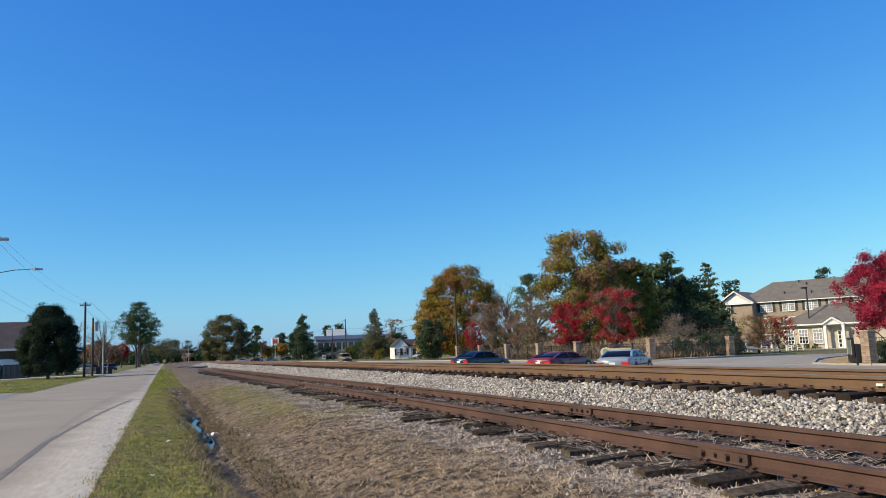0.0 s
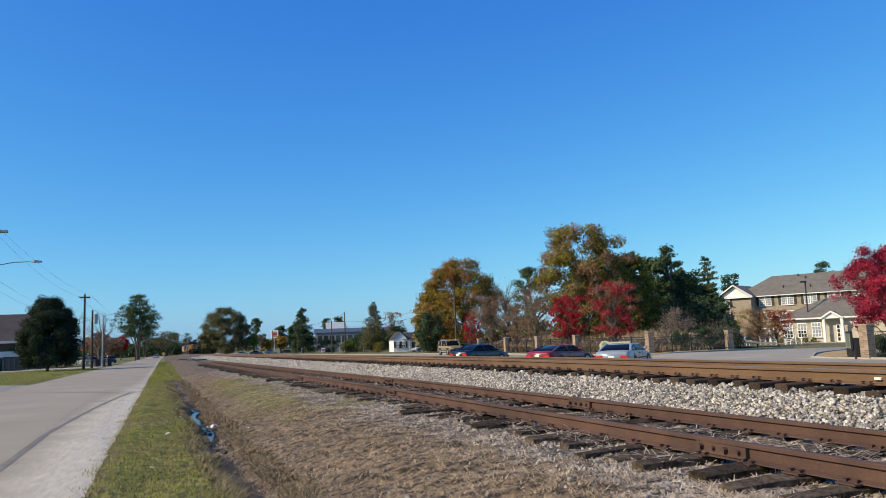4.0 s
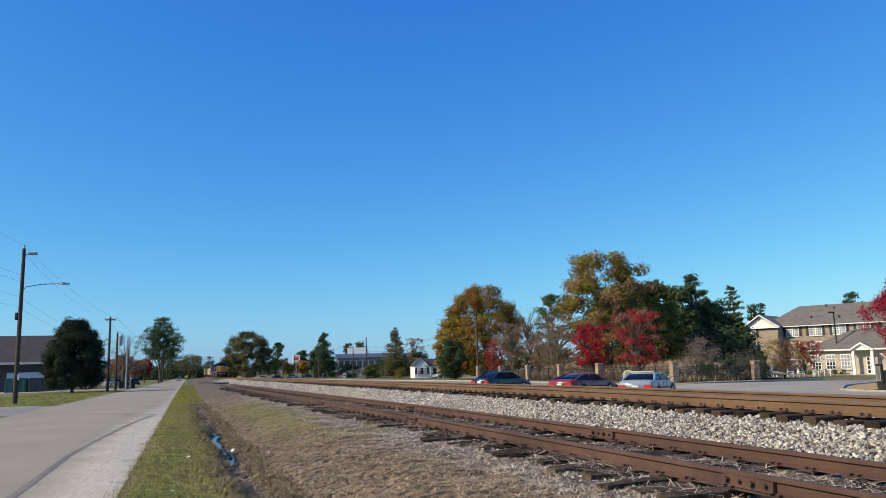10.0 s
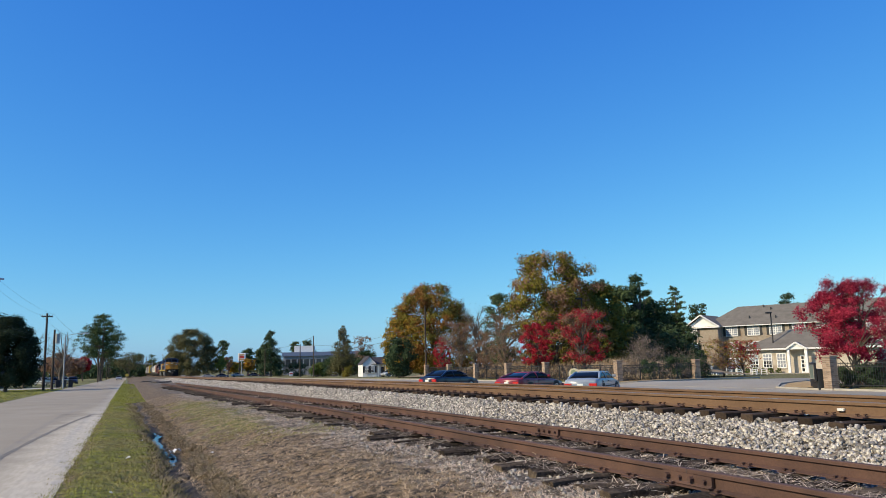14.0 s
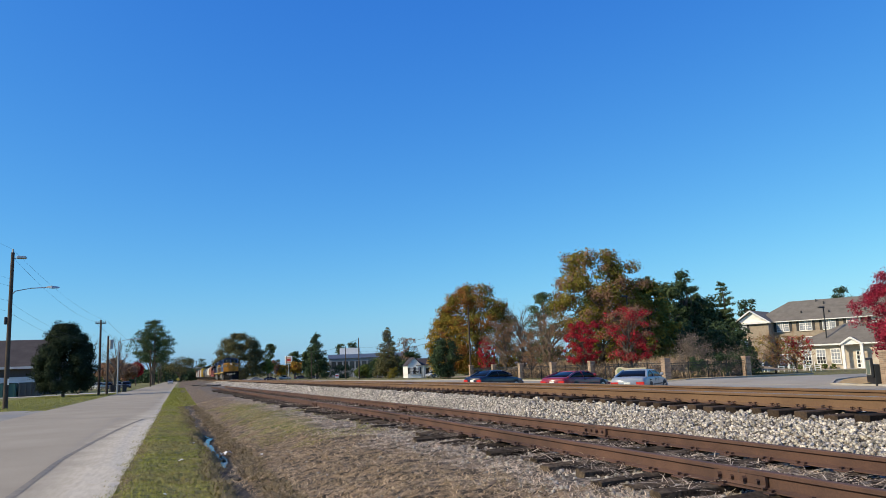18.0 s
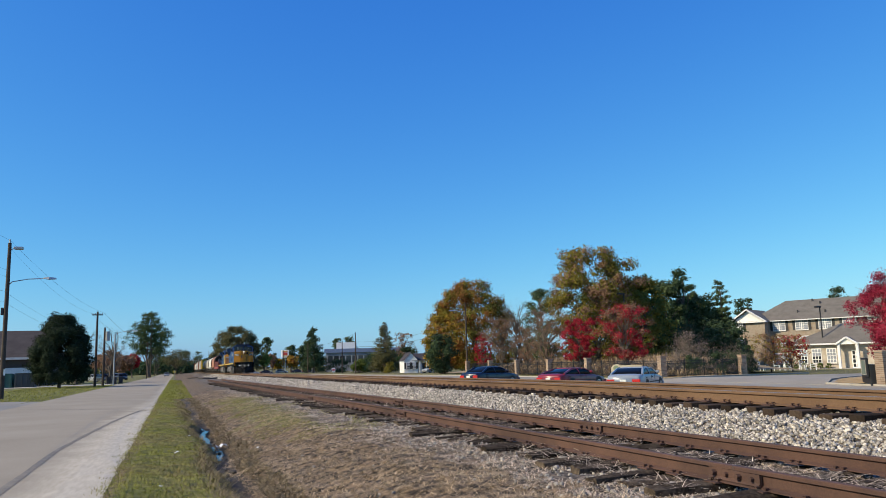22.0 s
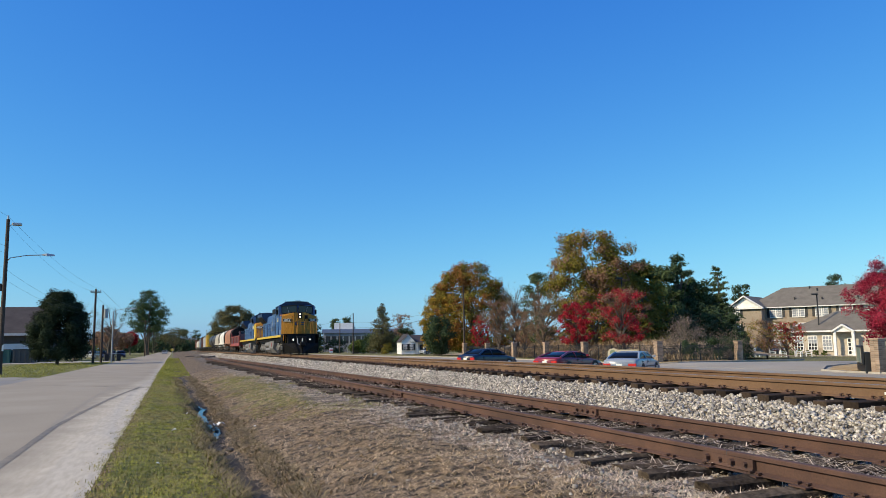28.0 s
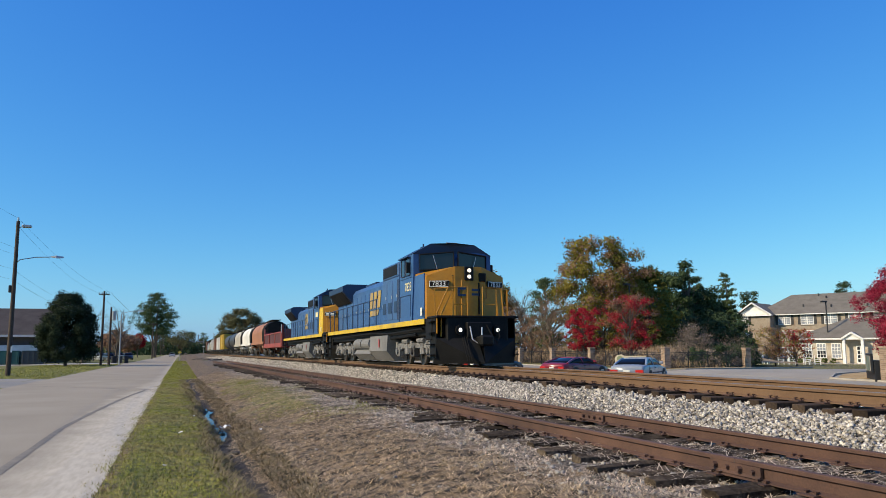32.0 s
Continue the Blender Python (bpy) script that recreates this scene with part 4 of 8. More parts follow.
M_SILVER = plain("hose_silver", (0.55, 0.55, 0.55), 0.4, 0.5)


def lettering(text, size, m, material, parent, name="lettering"):
    """Text in the built-in font as a thin mesh."""
    cu = bpy.data.curves.new(name, "FONT")
    cu.body, cu.size, cu.extrude = text, size, 0.004
    cu.align_x, cu.align_y = "CENTER", "CENTER"
    tmp = bpy.data.objects.new(name, cu)
    scene.collection.objects.link(tmp)
    me = bpy.data.meshes.new_from_object(tmp.evaluated_get(bpy.context.evaluated_depsgraph_get()))
    bpy.data.objects.remove(tmp)
    bpy.data.curves.remove(cu)
    me.materials.clear()
    me.materials.append(material)
    ob = part(name, me, material, parent)
    ob.matrix_local = m
    return ob


def rail_truck(b, y, axles, side_x=1.12, z=0.62):
    """Side frames of a bogie with equalisers, springs and boxes."""
    for s in (-1, 1):
        x = s * side_x
        b.prism([(y + axles[0] - 0.35, z + 0.05), (y + axles[0] - 0.15, z + 0.22), (y + axles[-1] + 0.15, z + 0.22), (y + axles[-1] + 0.35, z + 0.05), (y + axles[-1] + 0.3, z - 0.12), (y + axles[-1] - 0.45, z + 0.02), (y + axles[0] + 0.45, z + 0.02), (y + axles[0] - 0.3, z - 0.12)], x - 0.07, x + 0.07, "x")
        for a in axles:
            b.box(x - 0.13, x + 0.13, y + a - 0.19, y + a + 0.19, z - 0.3, z + 0.12, 0.03)
            b.tube((x - 0.14 * s, y + a, z - 0.09), (x + 0.2 * s, y + a, z - 0.09), 0.13, 10)
            b.box(x - 0.1, x + 0.1, y + a + 0.28, y + a + 0.44, z - 0.26, z + 0.3, 0.03)
        for a0, a1 in zip(axles, axles[1:]):
            mid = y + (a0 + a1) / 2
            for q in (-0.22, 0.0):
                b.tube((x + 0.05 * s, mid + q, z - 0.2), (x + 0.05 * s, mid + q, z + 0.3), 0.085, 8)
            b.tube((x + 0.1 * s, mid - 0.5, z + 0.3), (x + 0.1 * s, mid + 0.3, z + 0.3), 0.09, 8)


def wheel_pair(parent, y, r):
    """An axle with two wheels, turning about its own middle."""
    ax = part("wheelset", Build().tube((-0.9, 0, 0), (0.9, 0, 0), 0.09, 8), M_WHEEL, parent)
    ax.location = (0, y, r)
    for s in (-1, 1):
        w = Build().tube((s * 0.69, 0, 0), (s * 0.80, 0, 0), r, 24).tube((s * 0.66, 0, 0), (s * 0.69, 0, 0), r + 0.03, 24).tube((s * 0.8, 0, 0), (s * 0.86, 0, 0), 0.14, 10)
        for k in range(6):
            a = k * math.pi / 3
            w.tube((s * 0.80, math.cos(a) * r * 0.55, math.sin(a) * r * 0.55), (s * 0.812, math.cos(a) * r * 0.55, math.sin(a) * r * 0.55), 0.05, 6)
        part("wheel", w, M_WHEEL, ax)
        part("tread", Build().tube((s * 0.70, 0, 0), (s * 0.79, 0, 0), r + 0.003, 24), M_TREAD, ax)
    return ax


SPIN = []


def raised(z):
    """True heights over the rail of the body above its trucks."""
    return lerp(z, [(-1, -1), (0.95, 0.95), (1.3, 1.34), (1.6, 1.66), (3.1, 3.18), (4.47, 4.55), (6, 6.08)])


def raise_body(o):
    for c in o.children:
        if c.name.startswith(("wheelset", "truck_frame", "fuel", "air_reservoir")):
            continue
        if c.location.z > 0.1:
            c.location.z = raised(c.location.z)
            continue
        for q in (c, *c.children):
            for v in q.data.vertices:
                v.co.z = raised(v.co.z)


def slanted(b, x, y0, y1, z0, z1, lean=0.22, t=0.008):
    """A block on a side wall whose edges lean back like italic letters."""
    return b.add([(x + e, y + lean * k, z) for e in (-t, t) for y, z, k in ((y0, z0, 0), (y1, z0, 0), (y1, z1, -1), (y0, z1, -1))], [(0, 1, 2, 3), (7, 6, 5, 4), (0, 4, 5, 1), (1, 5, 6, 2), (2, 6, 7, 3), (3, 7, 4, 0)])


def locomotive(number, label, nose_side=None):
    """A wide-cab six-axle diesel; its nose is at y = 0 and it faces -y. Heights are from the rail top."""
    o = thing("locomotive", label, "locomotive", group="locomotives of the train")
    # frame and deck
    part("frame", Build().box(-1.25, 1.25, -0.5, 20.2, 1.05, 1.42, 0.03).box(-0.5, 0.5, -0.9, 20.6, 0.75, 1.1, 0.03), M_BLACK, o)
    part("deck", Build().box(-1.52, 1.52, 0.35, 20.2, 1.52, 1.60, 0.01), M_BLACK, o)
    for s in (-1, 1):
        part("sill_stripe", Build().box(s * 1.53 - 0.02, s * 1.53 + 0.02, 0.4, 20.2, 1.42, 1.60, 0.006), M_SUNLIT_YELLOW, o, "yellow sill stripe")
    # pilot, plough and steps
    part("pilot", Build().box(-1.12, 1.12, -0.85, 0.4, 0.78, 1.65, 0.04).box(-1.5, 1.5, -0.3, 0.4, 0.9, 1.58, 0.03).box(-1.5, 1.5, -0.88, 0.2, 1.58, 1.66, 0.02).box(-0.45, 0.45, -1.02, -0.8, 0.95, 1.45, 0.03), M_BLACK, o, "black pilot plate")
    plow = Build().loft([[(-1.48, -0.5, 0.10), (-1.44, -0.72, 0.95), (-0.1, -1.05, 0.95), (0, -1.5, 0.10)], [(-1.48, -0.4, 0.10), (-1.44, -0.62, 0.95), (-0.1, -0.95, 0.95), (0, -1.4, 0.10)]])
    plow.loft([[(1.48, -0.5, 0.10), (1.44, -0.72, 0.95), (0.1, -1.05, 0.95), (0, -1.5, 0.10)], [(1.48, -0.4, 0.10), (1.44, -0.62, 0.95), (0.1, -0.95, 0.95), (0, -1.4, 0.10)]])
    part("snow_plough", plow, M_BLACK, o, "black snow plough")
    for s in (-1, 1):
        st = Build()
        for k in range(4):
            st.box(s * 1.53 - 0.1, s * 1.53 + 0.1, -0.62, -0.05, 0.38 + 0.36 * k, 0.42 + 0.36 * k, 0.008)
        st.box(s * 1.44 - 0.02, s * 1.44 + 0.02, -0.66, 0.0, 0.3, 1.6)
        part("step", st, M_BLACK, o)
        rear = Build()
        for k in range(4):
            rear.box(s * 1.53 - 0.1, s * 1.53 + 0.1, 19.7, 20.2, 0.38 + 0.33 * k, 0.42 + 0.33 * k, 0.008)
        rear.box(s * 1.44 - 0.02, s * 1.44 + 0.02, 19.65, 20.25, 0.3, 1.5)
        part("step", rear, M_BLACK, o)
    for y, d in ((-1.0, -1), (20.5, 1)):
        part("coupler", Build().box(-0.16, 0.16, min(y, y + d * 0.62), max(y, y + d * 0.62), 0.72, 1.0, 0.05).box(-0.22, 0.26, min(y + d * 0.4, y + d * 0.7), max(y + d * 0.4, y + d * 0.7), 0.68, 1.04, 0.07), M_BLACK, o, "dark knuckle coupler")
    for pts in (((-0.35, -1.02, 1.3), (-0.33, -1.2, 0.9), (-0.15, -1.25, 0.78), (0.0, -1.2, 0.95), (0.05, -1.1, 1.28)), ((0.25, -1.02, 1.35), (0.4, -1.2, 1.0), (0.55, -1.22, 0.8), (0.68, -1.15, 1.0), (0.7, -0.95, 1.25))):
        part("air_hose", Build().path(pts, 0.024, 6), M_SILVER if pts[0][0] < 0 else M_BLACK, o)
    for x in (-0.62, -0.54, -0.46):
        part("air_hose", Build().path(((x, -0.95, 1.0), (x - 0.02, -1.3, 0.6), (x, -1.5, 0.2)), 0.014, 5), M_BLACK, o)
    # nose: blunt wedge with a raised middle
    foot = [(-1.46, 0.36), (-0.5, 0.02), (0.5, 0.02), (1.46, 0.36), (1.46, 1.95), (-1.46, 1.95)]
    tops = (3.10, 3.42, 3.42, 3.10, 3.30, 3.30)
    nose = Build().loft([[(x, y, 1.6) for x, y in foot], [(x, y, z) for (x, y), z in zip(foot, tops)]])
    part("nose", nose, M_SHADED_YELLOW, o, "yellow nose")
    for s in (-1, 1):
        part("cab_corner", Build().box(s * 1.47 - 0.02, s * 1.47 + 0.02, 0.55 if nose_side is None else 0.4, 1.95, 1.6, 3.2), nose_side or M_BLUE, o)
    part("nose_door", Build().box(-0.28, 0.34, -0.015, 0.05, 1.68, 2.95, 0.012), M_SHADED_YELLOW, o)
    part("door_hinge", Build().box(0.36, 0.40, -0.03, 0.03, 1.75, 2.85), M_BLACK, o)
    lamp = part("headlight_housing", Build().box(-0.17, 0.17, -0.05, 0.1, 2.92, 3.42, 0.02), M_BLACK, o, "black headlight housing")
    for z in (3.06, 3.28):
        part("headlight", Build().tube((0, -0.075, z), (0, 0.0, z), 0.065, 16), M_HEADLIGHT, lamp, "lit headlight")
    part("bell_plate", Build().box(0.38, 0.66, -0.02, 0.15, 2.9, 3.2, 0.02), M_BLACK, o)
    for x0, x1, z0, z1 in ((-0.42, -0.12, 2.60, 2.68), (-0.42, -0.34, 2.455, 2.595), (-0.42, -0.12, 2.38, 2.45), (0.1, 0.42, 2.56, 2.64), (0.1, 0.42, 2.40, 2.48)):
        part("emblem_bar", Build().box(x0, x1, -0.022, 0.06, z0, z1), M_DKBLUE, o, "dark blue painted emblem bar")
    for s in (-1, 1):
        a = math.atan2(0.34, 0.96) * s
        board = part("number_board", Build().box(-0.36, 0.36, -0.04, 0.03, -0.12, 0.12, 0.012), M_BLACK, o)
        board.matrix_local = Matrix.Translation((s * 1.06, 0.18, 2.80)) @ Matrix.Rotation(a, 4, "Z")
        part("plate", Build().path([(-0.33, -0.042, -0.1), (0.33, -0.042, -0.1), (0.33, -0.042, 0.1), (-0.33, -0.042, 0.1), (-0.33, -0.042, -0.1)], 0.012, 4), M_BOARD, board, "white frame of the number board")
        if number:
            lettering(number, 0.25, pose(0, -0.044, 0, 90), M_BOARD, board, "road_number")
        else:
            part("road_number", Build().box(-0.25, 0.25, -0.048, -0.038, -0.05, 0.05), M_BOARD, board)
        ring = part("ditch_light", Build().tube((s * 0.68, -0.97, 1.2), (s * 0.68, -0.83, 1.2), 0.15, 16), M_BLACK, o, "round ditch light")
        part("lens", Build().tube((s * 0.68, -0.99, 1.2), (s * 0.68, -0.9, 1.2), 0.06, 16), M_DITCH, ring, "lit ditch light lens")
        # porch handrails
        hr = Build()
        foot = -1.42 if s < 0 else 1.02
        hr.path(((foot, -0.7, 1.1), (foot, -0.68, 1.75), (s * 0.98, -0.6, 2.62), (s * 0.28, -0.6, 2.66), (s * 0.28, -0.6, 1.66)), 0.026, 6)
        foot = -1.24 if s < 0 else 0.84
        hr.path(((foot, -0.6, 1.0), (foot, -0.62, 1.7), (s * 0.80, -0.6, 2.58), (s * 0.80, -0.6, 1.66)), 0.026, 6)
        hr.path(((s * 0.30, -0.6, 2.05), (s * 0.80, -0.6, 2.05)), 0.02, 6)
        hr.path(((s * 1.36, -0.25, 1.66), (s * 1.36, -0.25, 2.6), (s * 0.95, -0.6, 2.62)), 0.024, 6)
        part("porch_rail", hr, M_SHADED_YELLOW, o, "yellow porch handrail")
        part("grab_iron", Build().path(((s * 0.62, 0.03, 3.1), (s * 0.62, -0.08, 3.1), (s * 0.62, -0.08, 2.3), (s * 0.62, 0.03, 2.3)), 0.016, 5), M_BLACK, o)
    # cab
    part("cab", Build().loft([[(x, (2.0 if z < 3.2 else 1.75) - 0.28 * (1 - min(1, abs(x) / 0.9)), z) for x, z in ((-1.54, 1.6), (-1.54, 3.3), (-1.54, 4.08), (-0.85, 4.42), (0.0, 4.44), (0.85, 4.42), (1.54, 4.08), (1.54, 3.3), (1.54, 1.6))], [(x, 3.75, z) for x, z in ((-1.54, 1.6), (-1.54, 3.3), (-1.54, 4.08), (-0.85, 4.42), (0.0, 4.44), (0.85, 4.42), (1.54, 4.08), (1.54, 3.3), (1.54, 1.6))]]), M_BLUE, o, "blue cab")
    part("cab_roof", Build().loft([[(-1.56, 1.73, 4.06), (-0.87, 1.69, 4.45), (0.0, 1.44, 4.47), (0.87, 1.69, 4.45), (1.56, 1.73, 4.06), (1.5, 1.76, 4.02), (-1.5, 1.76, 4.02)], [(-1.58, 3.8, 4.06), (-0.87, 3.8, 4.45), (0, 3.8, 4.47), (0.87, 3.8, 4.45), (1.58, 3.8, 4.06), (1.5, 3.8, 4.02), (-1.5, 3.8, 4.02)]]), M_DKBLUE, o, "dark blue cab roof")
    for s in (-1, 1):
        fr = [(s * 0.09, 1.37, 3.5), (s * 1.32, 1.66, 3.42), (s * 1.32, 1.66, 4.02), (s * 0.09, 1.37, 4.12)]
        w = part("windshield", Build().add([Vector(p) + Vector((0, 0.02, 0)) for p in fr] + [Vector(p) + Vector((0, 0.09, 0)) for p in fr], [(0, 1, 2, 3), (7, 6, 5, 4), (0, 4, 5, 1), (1, 5, 6, 2), (2, 6, 7, 3), (3, 7, 4, 0)]), M_CABGLASS, o, "dark windshield")
        rim = [Vector(p) + Vector((0, -0.01, 0)) for p in fr]
        part("window_frame", Build().path(rim + rim[:1], 0.03, 5), M_BLACK, w)
        part("wiper", Build().tube(rim[0].lerp(rim[1], 0.5) + Vector((0, -0.05, 0)), rim[3].lerp(rim[2], 0.62) + Vector((0, -0.05, -0.08)), 0.012, 4), M_SILVER, w)
        for y0, y1 in ((2.15, 2.75), (2.85, 3.4)):
            sw = part("side_window", Build().box(s * 1.545 - 0.015, s * 1.545 + 0.015, y0, y1, 3.3, 3.95, 0.01), M_CABGLASS, o, "cab side window")
            part("window_frame", Build().path([(s * 1.565, y0, 3.3), (s * 1.565, y1, 3.3), (s * 1.565, y1, 3.95), (s * 1.565, y0, 3.95), (s * 1.565, y0, 3.3)], 0.022, 5), M_DKBLUE, sw)
        part("sun_visor", Build().box(s * 1.62 - 0.07, s * 1.62 + 0.07, 2.1, 3.45, 3.97, 4.0, 0.008), M_BLUE, o)
        part("mirror", Build().box(s * 1.66 - 0.08, s * 1.66 + 0.08, 2.0, 2.03, 3.35, 3.75, 0.008), M_BLACK, o)
        if number:
            lettering(number, 0.46, pose(s * 1.548, 2.45, 2.85, 90, 0, 90 * s), M_LETTER, o, "road_number")
        else:
            part("road_number", Build().box(s * 1.55 - 0.006, s * 1.55 + 0.006, 2.0, 2.9, 2.7, 3.0), M_LETTER, o)
        part("data_plate", Build().box(s * 1.55 - 0.006, s * 1.55 + 0.006, 0.62, 0.82, 1.72, 2.0), M_BOARD, o)
    part("roof_horn", Build().path(((-0.1, 2.2, 4.45), (-0.1, 2.2, 4.58), (0.35, 2.2, 4.58), (0.35, 2.2, 4.45)), 0.02, 5), M_SILVER, o)
    part("antenna", Build().tube((-0.8, 2.9, 4.4), (-0.8, 2.9, 4.6), 0.03, 6).box(-0.9, -0.7, 2.8, 3.0, 4.4, 4.48), M_DKBLUE, o)
    # body behind the cab
    part("equipment_body", Build().prism([(-1.5, 1.6), (-1.5, 3.55), (-1.3, 3.72), (1.3, 3.72), (1.5, 3.55), (1.5, 1.6)], 3.75, 6.65), M_BLUE, o)
    part("blower_box", Build().box(-1.54, -0.5, 3.95, 6.5, 3.42, 4.0, 0.04).box(0.5, 1.54, 3.95, 6.5, 3.42, 4.0, 0.04), M_BLUE, o)
    for s in (-1, 1):
        part("blower_grille", Build().box(s * 1.545 - 0.012, s * 1.545 + 0.012, 4.1, 6.35, 3.5, 3.92), M_BLACK, o)
        for k, (y0, y1, z0, z1) in enumerate(((4.1, 4.75, 1.75, 3.3), (4.95, 5.7, 1.75, 3.3), (5.9, 6.6, 1.75, 3.3))):
            d = part("side_door", Build().box(s * 1.505 - 0.014, s * 1.505 + 0.014, y0, y1, z0, z1, 0.008), M_BLUE, o)
            part("louvre", Build().box(s * 1.525 - 0.006, s * 1.525 + 0.006, y0 + 0.1, y1 - 0.1, 2.0, 2.45), M_DKBLUE, d)
            part("latch", Build().box(s * 1.53 - 0.01, s * 1.53 + 0.01, y0 + 0.06, y0 + 0.12, 2.6, 2.72), M_SILVER, d)
        part("side_ladder", Build().path(((s * 1.54, 3.85, 1.7), (s * 1.54, 3.85, 3.3)), 0.015, 5).path(((s * 1.54, 4.02, 1.7), (s * 1.54, 4.02, 3.3)), 0.015, 5), M_DKBLUE, o)
    part("hood", Build().prism([(-0.95, 1.6), (-0.95, 3.5), (-0.8, 3.72), (0.8, 3.72), (0.95, 3.5), (0.95, 1.6)], 6.65, 20.0), M_BLUE, o, "long blue engine hood")
    for k in range(12):
        y0 = 7.7 + k * 0.98
        for s in (-1, 1):
            d = part("hood_door", Build().box(s * 0.955 - 0.012, s * 0.955 + 0.012, y0, y0 + 0.9, 1.75, 3.3, 0.008), M_BLUE, o)
            part("latch", Build().box(s * 0.975 - 0.01, s * 0.975 + 0.01, y0 + 0.08, y0 + 0.13, 2.4, 2.55), M_SILVER, d)
    part("exhaust", Build().box(-0.35, 0.35, 9.3, 10.1, 3.7, 3.92, 0.03), M_BLACK, o)
    part("dynamic_brake", Build().box(-0.75, 0.75, 11.2, 13.4, 3.7, 3.85, 0.03), M_DKBLUE, o)
    part("radiator", Build().prism([(-1.0, 3.1), (-1.52, 3.72), (-1.54, 4.0), (-1.3, 4.1), (1.3, 4.1), (1.54, 4.0), (1.52, 3.72), (1.0, 3.1)], 15.7, 20.0), M_DKBLUE, o, "overhanging radiator wings")
    for s in (-1, 1):
        part("radiator_grille", Build().add([(s * 1.03, 15.9, 3.08), (s * 1.03, 19.8, 3.08), (s * 1.54, 19.8, 3.69), (s * 1.54, 15.9, 3.69)], [(0, 1, 2, 3)]), M_BLACK, o)
        # side logo as plain shapes
        for y0, y1, z0, z1 in ((9.3, 9.85, 2.5, 3.28), (10.1, 10.65, 2.5, 3.28), (10.9, 11.5, 2.5, 3.28), (9.7, 11.6, 2.15, 2.42)):
            part("side_logo", slanted(Build(), s * 0.985, y0, y1, z0, z1), M_LOGO, o, "faded yellow painted logo block")
        # seams of the cab's access panels
        for pts in (((2.1, 1.75), (2.1, 2.55), (3.55, 2.55), (3.55, 1.75)), ((3.72, 1.62), (3.72, 3.9)), ((2.0, 3.2), (3.7, 3.2))):
            part("panel_seam", Build().path([(s * 1.548, y, z) for y, z in pts], 0.012, 4), M_DKBLUE, o)
        # walkway handrail, post by post
        hr = Build().path(((s * 1.5, 7.55, 2.9), (s * 1.5, 7.75, 2.75), (s * 1.5, 19.9, 2.75), (s * 1.5, 20.15, 2.2)), 0.022, 6)
        part("handrail", hr, M_DKBLUE, o)
        for k in range(10):
            y = 7.9 + k * 1.3
            part("handrail_post", Build().tube((s * 1.5, y, 1.5), (s * 1.5, y, 2.75), 0.022, 6), M_DKBLUE, o)
    # below the deck
    part("fuel_tank", Build().prism([(-1.42, 1.2), (-1.46, 0.55), (-1.1, 0.12), (1.1, 0.12), (1.46, 0.55), (1.42, 1.2)], 6.1, 9.4).prism([(-0.9, 1.2), (-1.42, 0.42), (-1.1, 0.12), (1.1, 0.12), (1.42, 0.42), (0.9, 1.2)], 9.4, 13.0), M_TANKGREY, o, "grey fuel tank")
    for s in (-1, 1):
        for z, y0 in ((0.88, 9.5), (0.88, 11.3)):
            part("air_reservoir", Build().tube((s * 1.22, y0, z), (s * 1.22, y0 + 1.65, z), 0.27, 16), M_TANKGREY, o)
        part("piping", Build().path(((s * 1.42, 1.0, 1.28), (s * 1.42, 6.0, 1.22), (s * 1.42, 9.0, 1.3), (s * 1.42, 19.0, 1.25)), 0.035, 6).path(((s * 1.36, 2.0, 1.12), (s * 1.36, 5.8, 1.05)), 0.05, 6), M_BLACK, o)
        part("fuel_gauge", Build().box(s * 1.47 - 0.012, s * 1.47 + 0.012, 7.4, 7.5, 0.7, 1.05), plain("gauge_red", (0.4, 0.02, 0.02)), o)
    for yc, nm in ((2.95, "front"), (16.5, "rear")):
        b = Build()
        rail_truck(b, yc, (-2.1, 0.0, 2.1))
        part("truck_frame", b, M_GRIME, o, "grimy grey truck frame")
        for a in (-2.1, 0, 2.1):
            SPIN.append((wheel_pair(o, yc + a, 0.51), 0.51))
    raise_body(o)
    MOVERS.append((o, 0.0))
    return o


lead = locomotive("7833", "blue and yellow diesel locomotive with lit headlights")
trail = locomotive("", "second blue and yellow diesel locomotive coupled behind", M_SUNLIT_YELLOW)
MOVERS[-1] = (trail, 21.9)


def car_gear(o, y0, y1, r=0.42):
    for yc in (y0 + 2.0, y1 - 2.0):
        b = Build()
        rail_truck(b, yc, (-0.87, 0.87), 1.0, 0.52)
        part("truck_frame", b, M_WHEEL, o)
        for a in (-0.87, 0.87):
            SPIN.append((wheel_pair(o, yc + a, r), r))
    for y, d in ((y0, -1), (y1, 1)):
        part("coupler", Build().box(-0.15, 0.15, min(y, y + d * 0.6), max(y, y + d * 0.6), 0.75, 1.0, 0.04), M_GRIME, o)


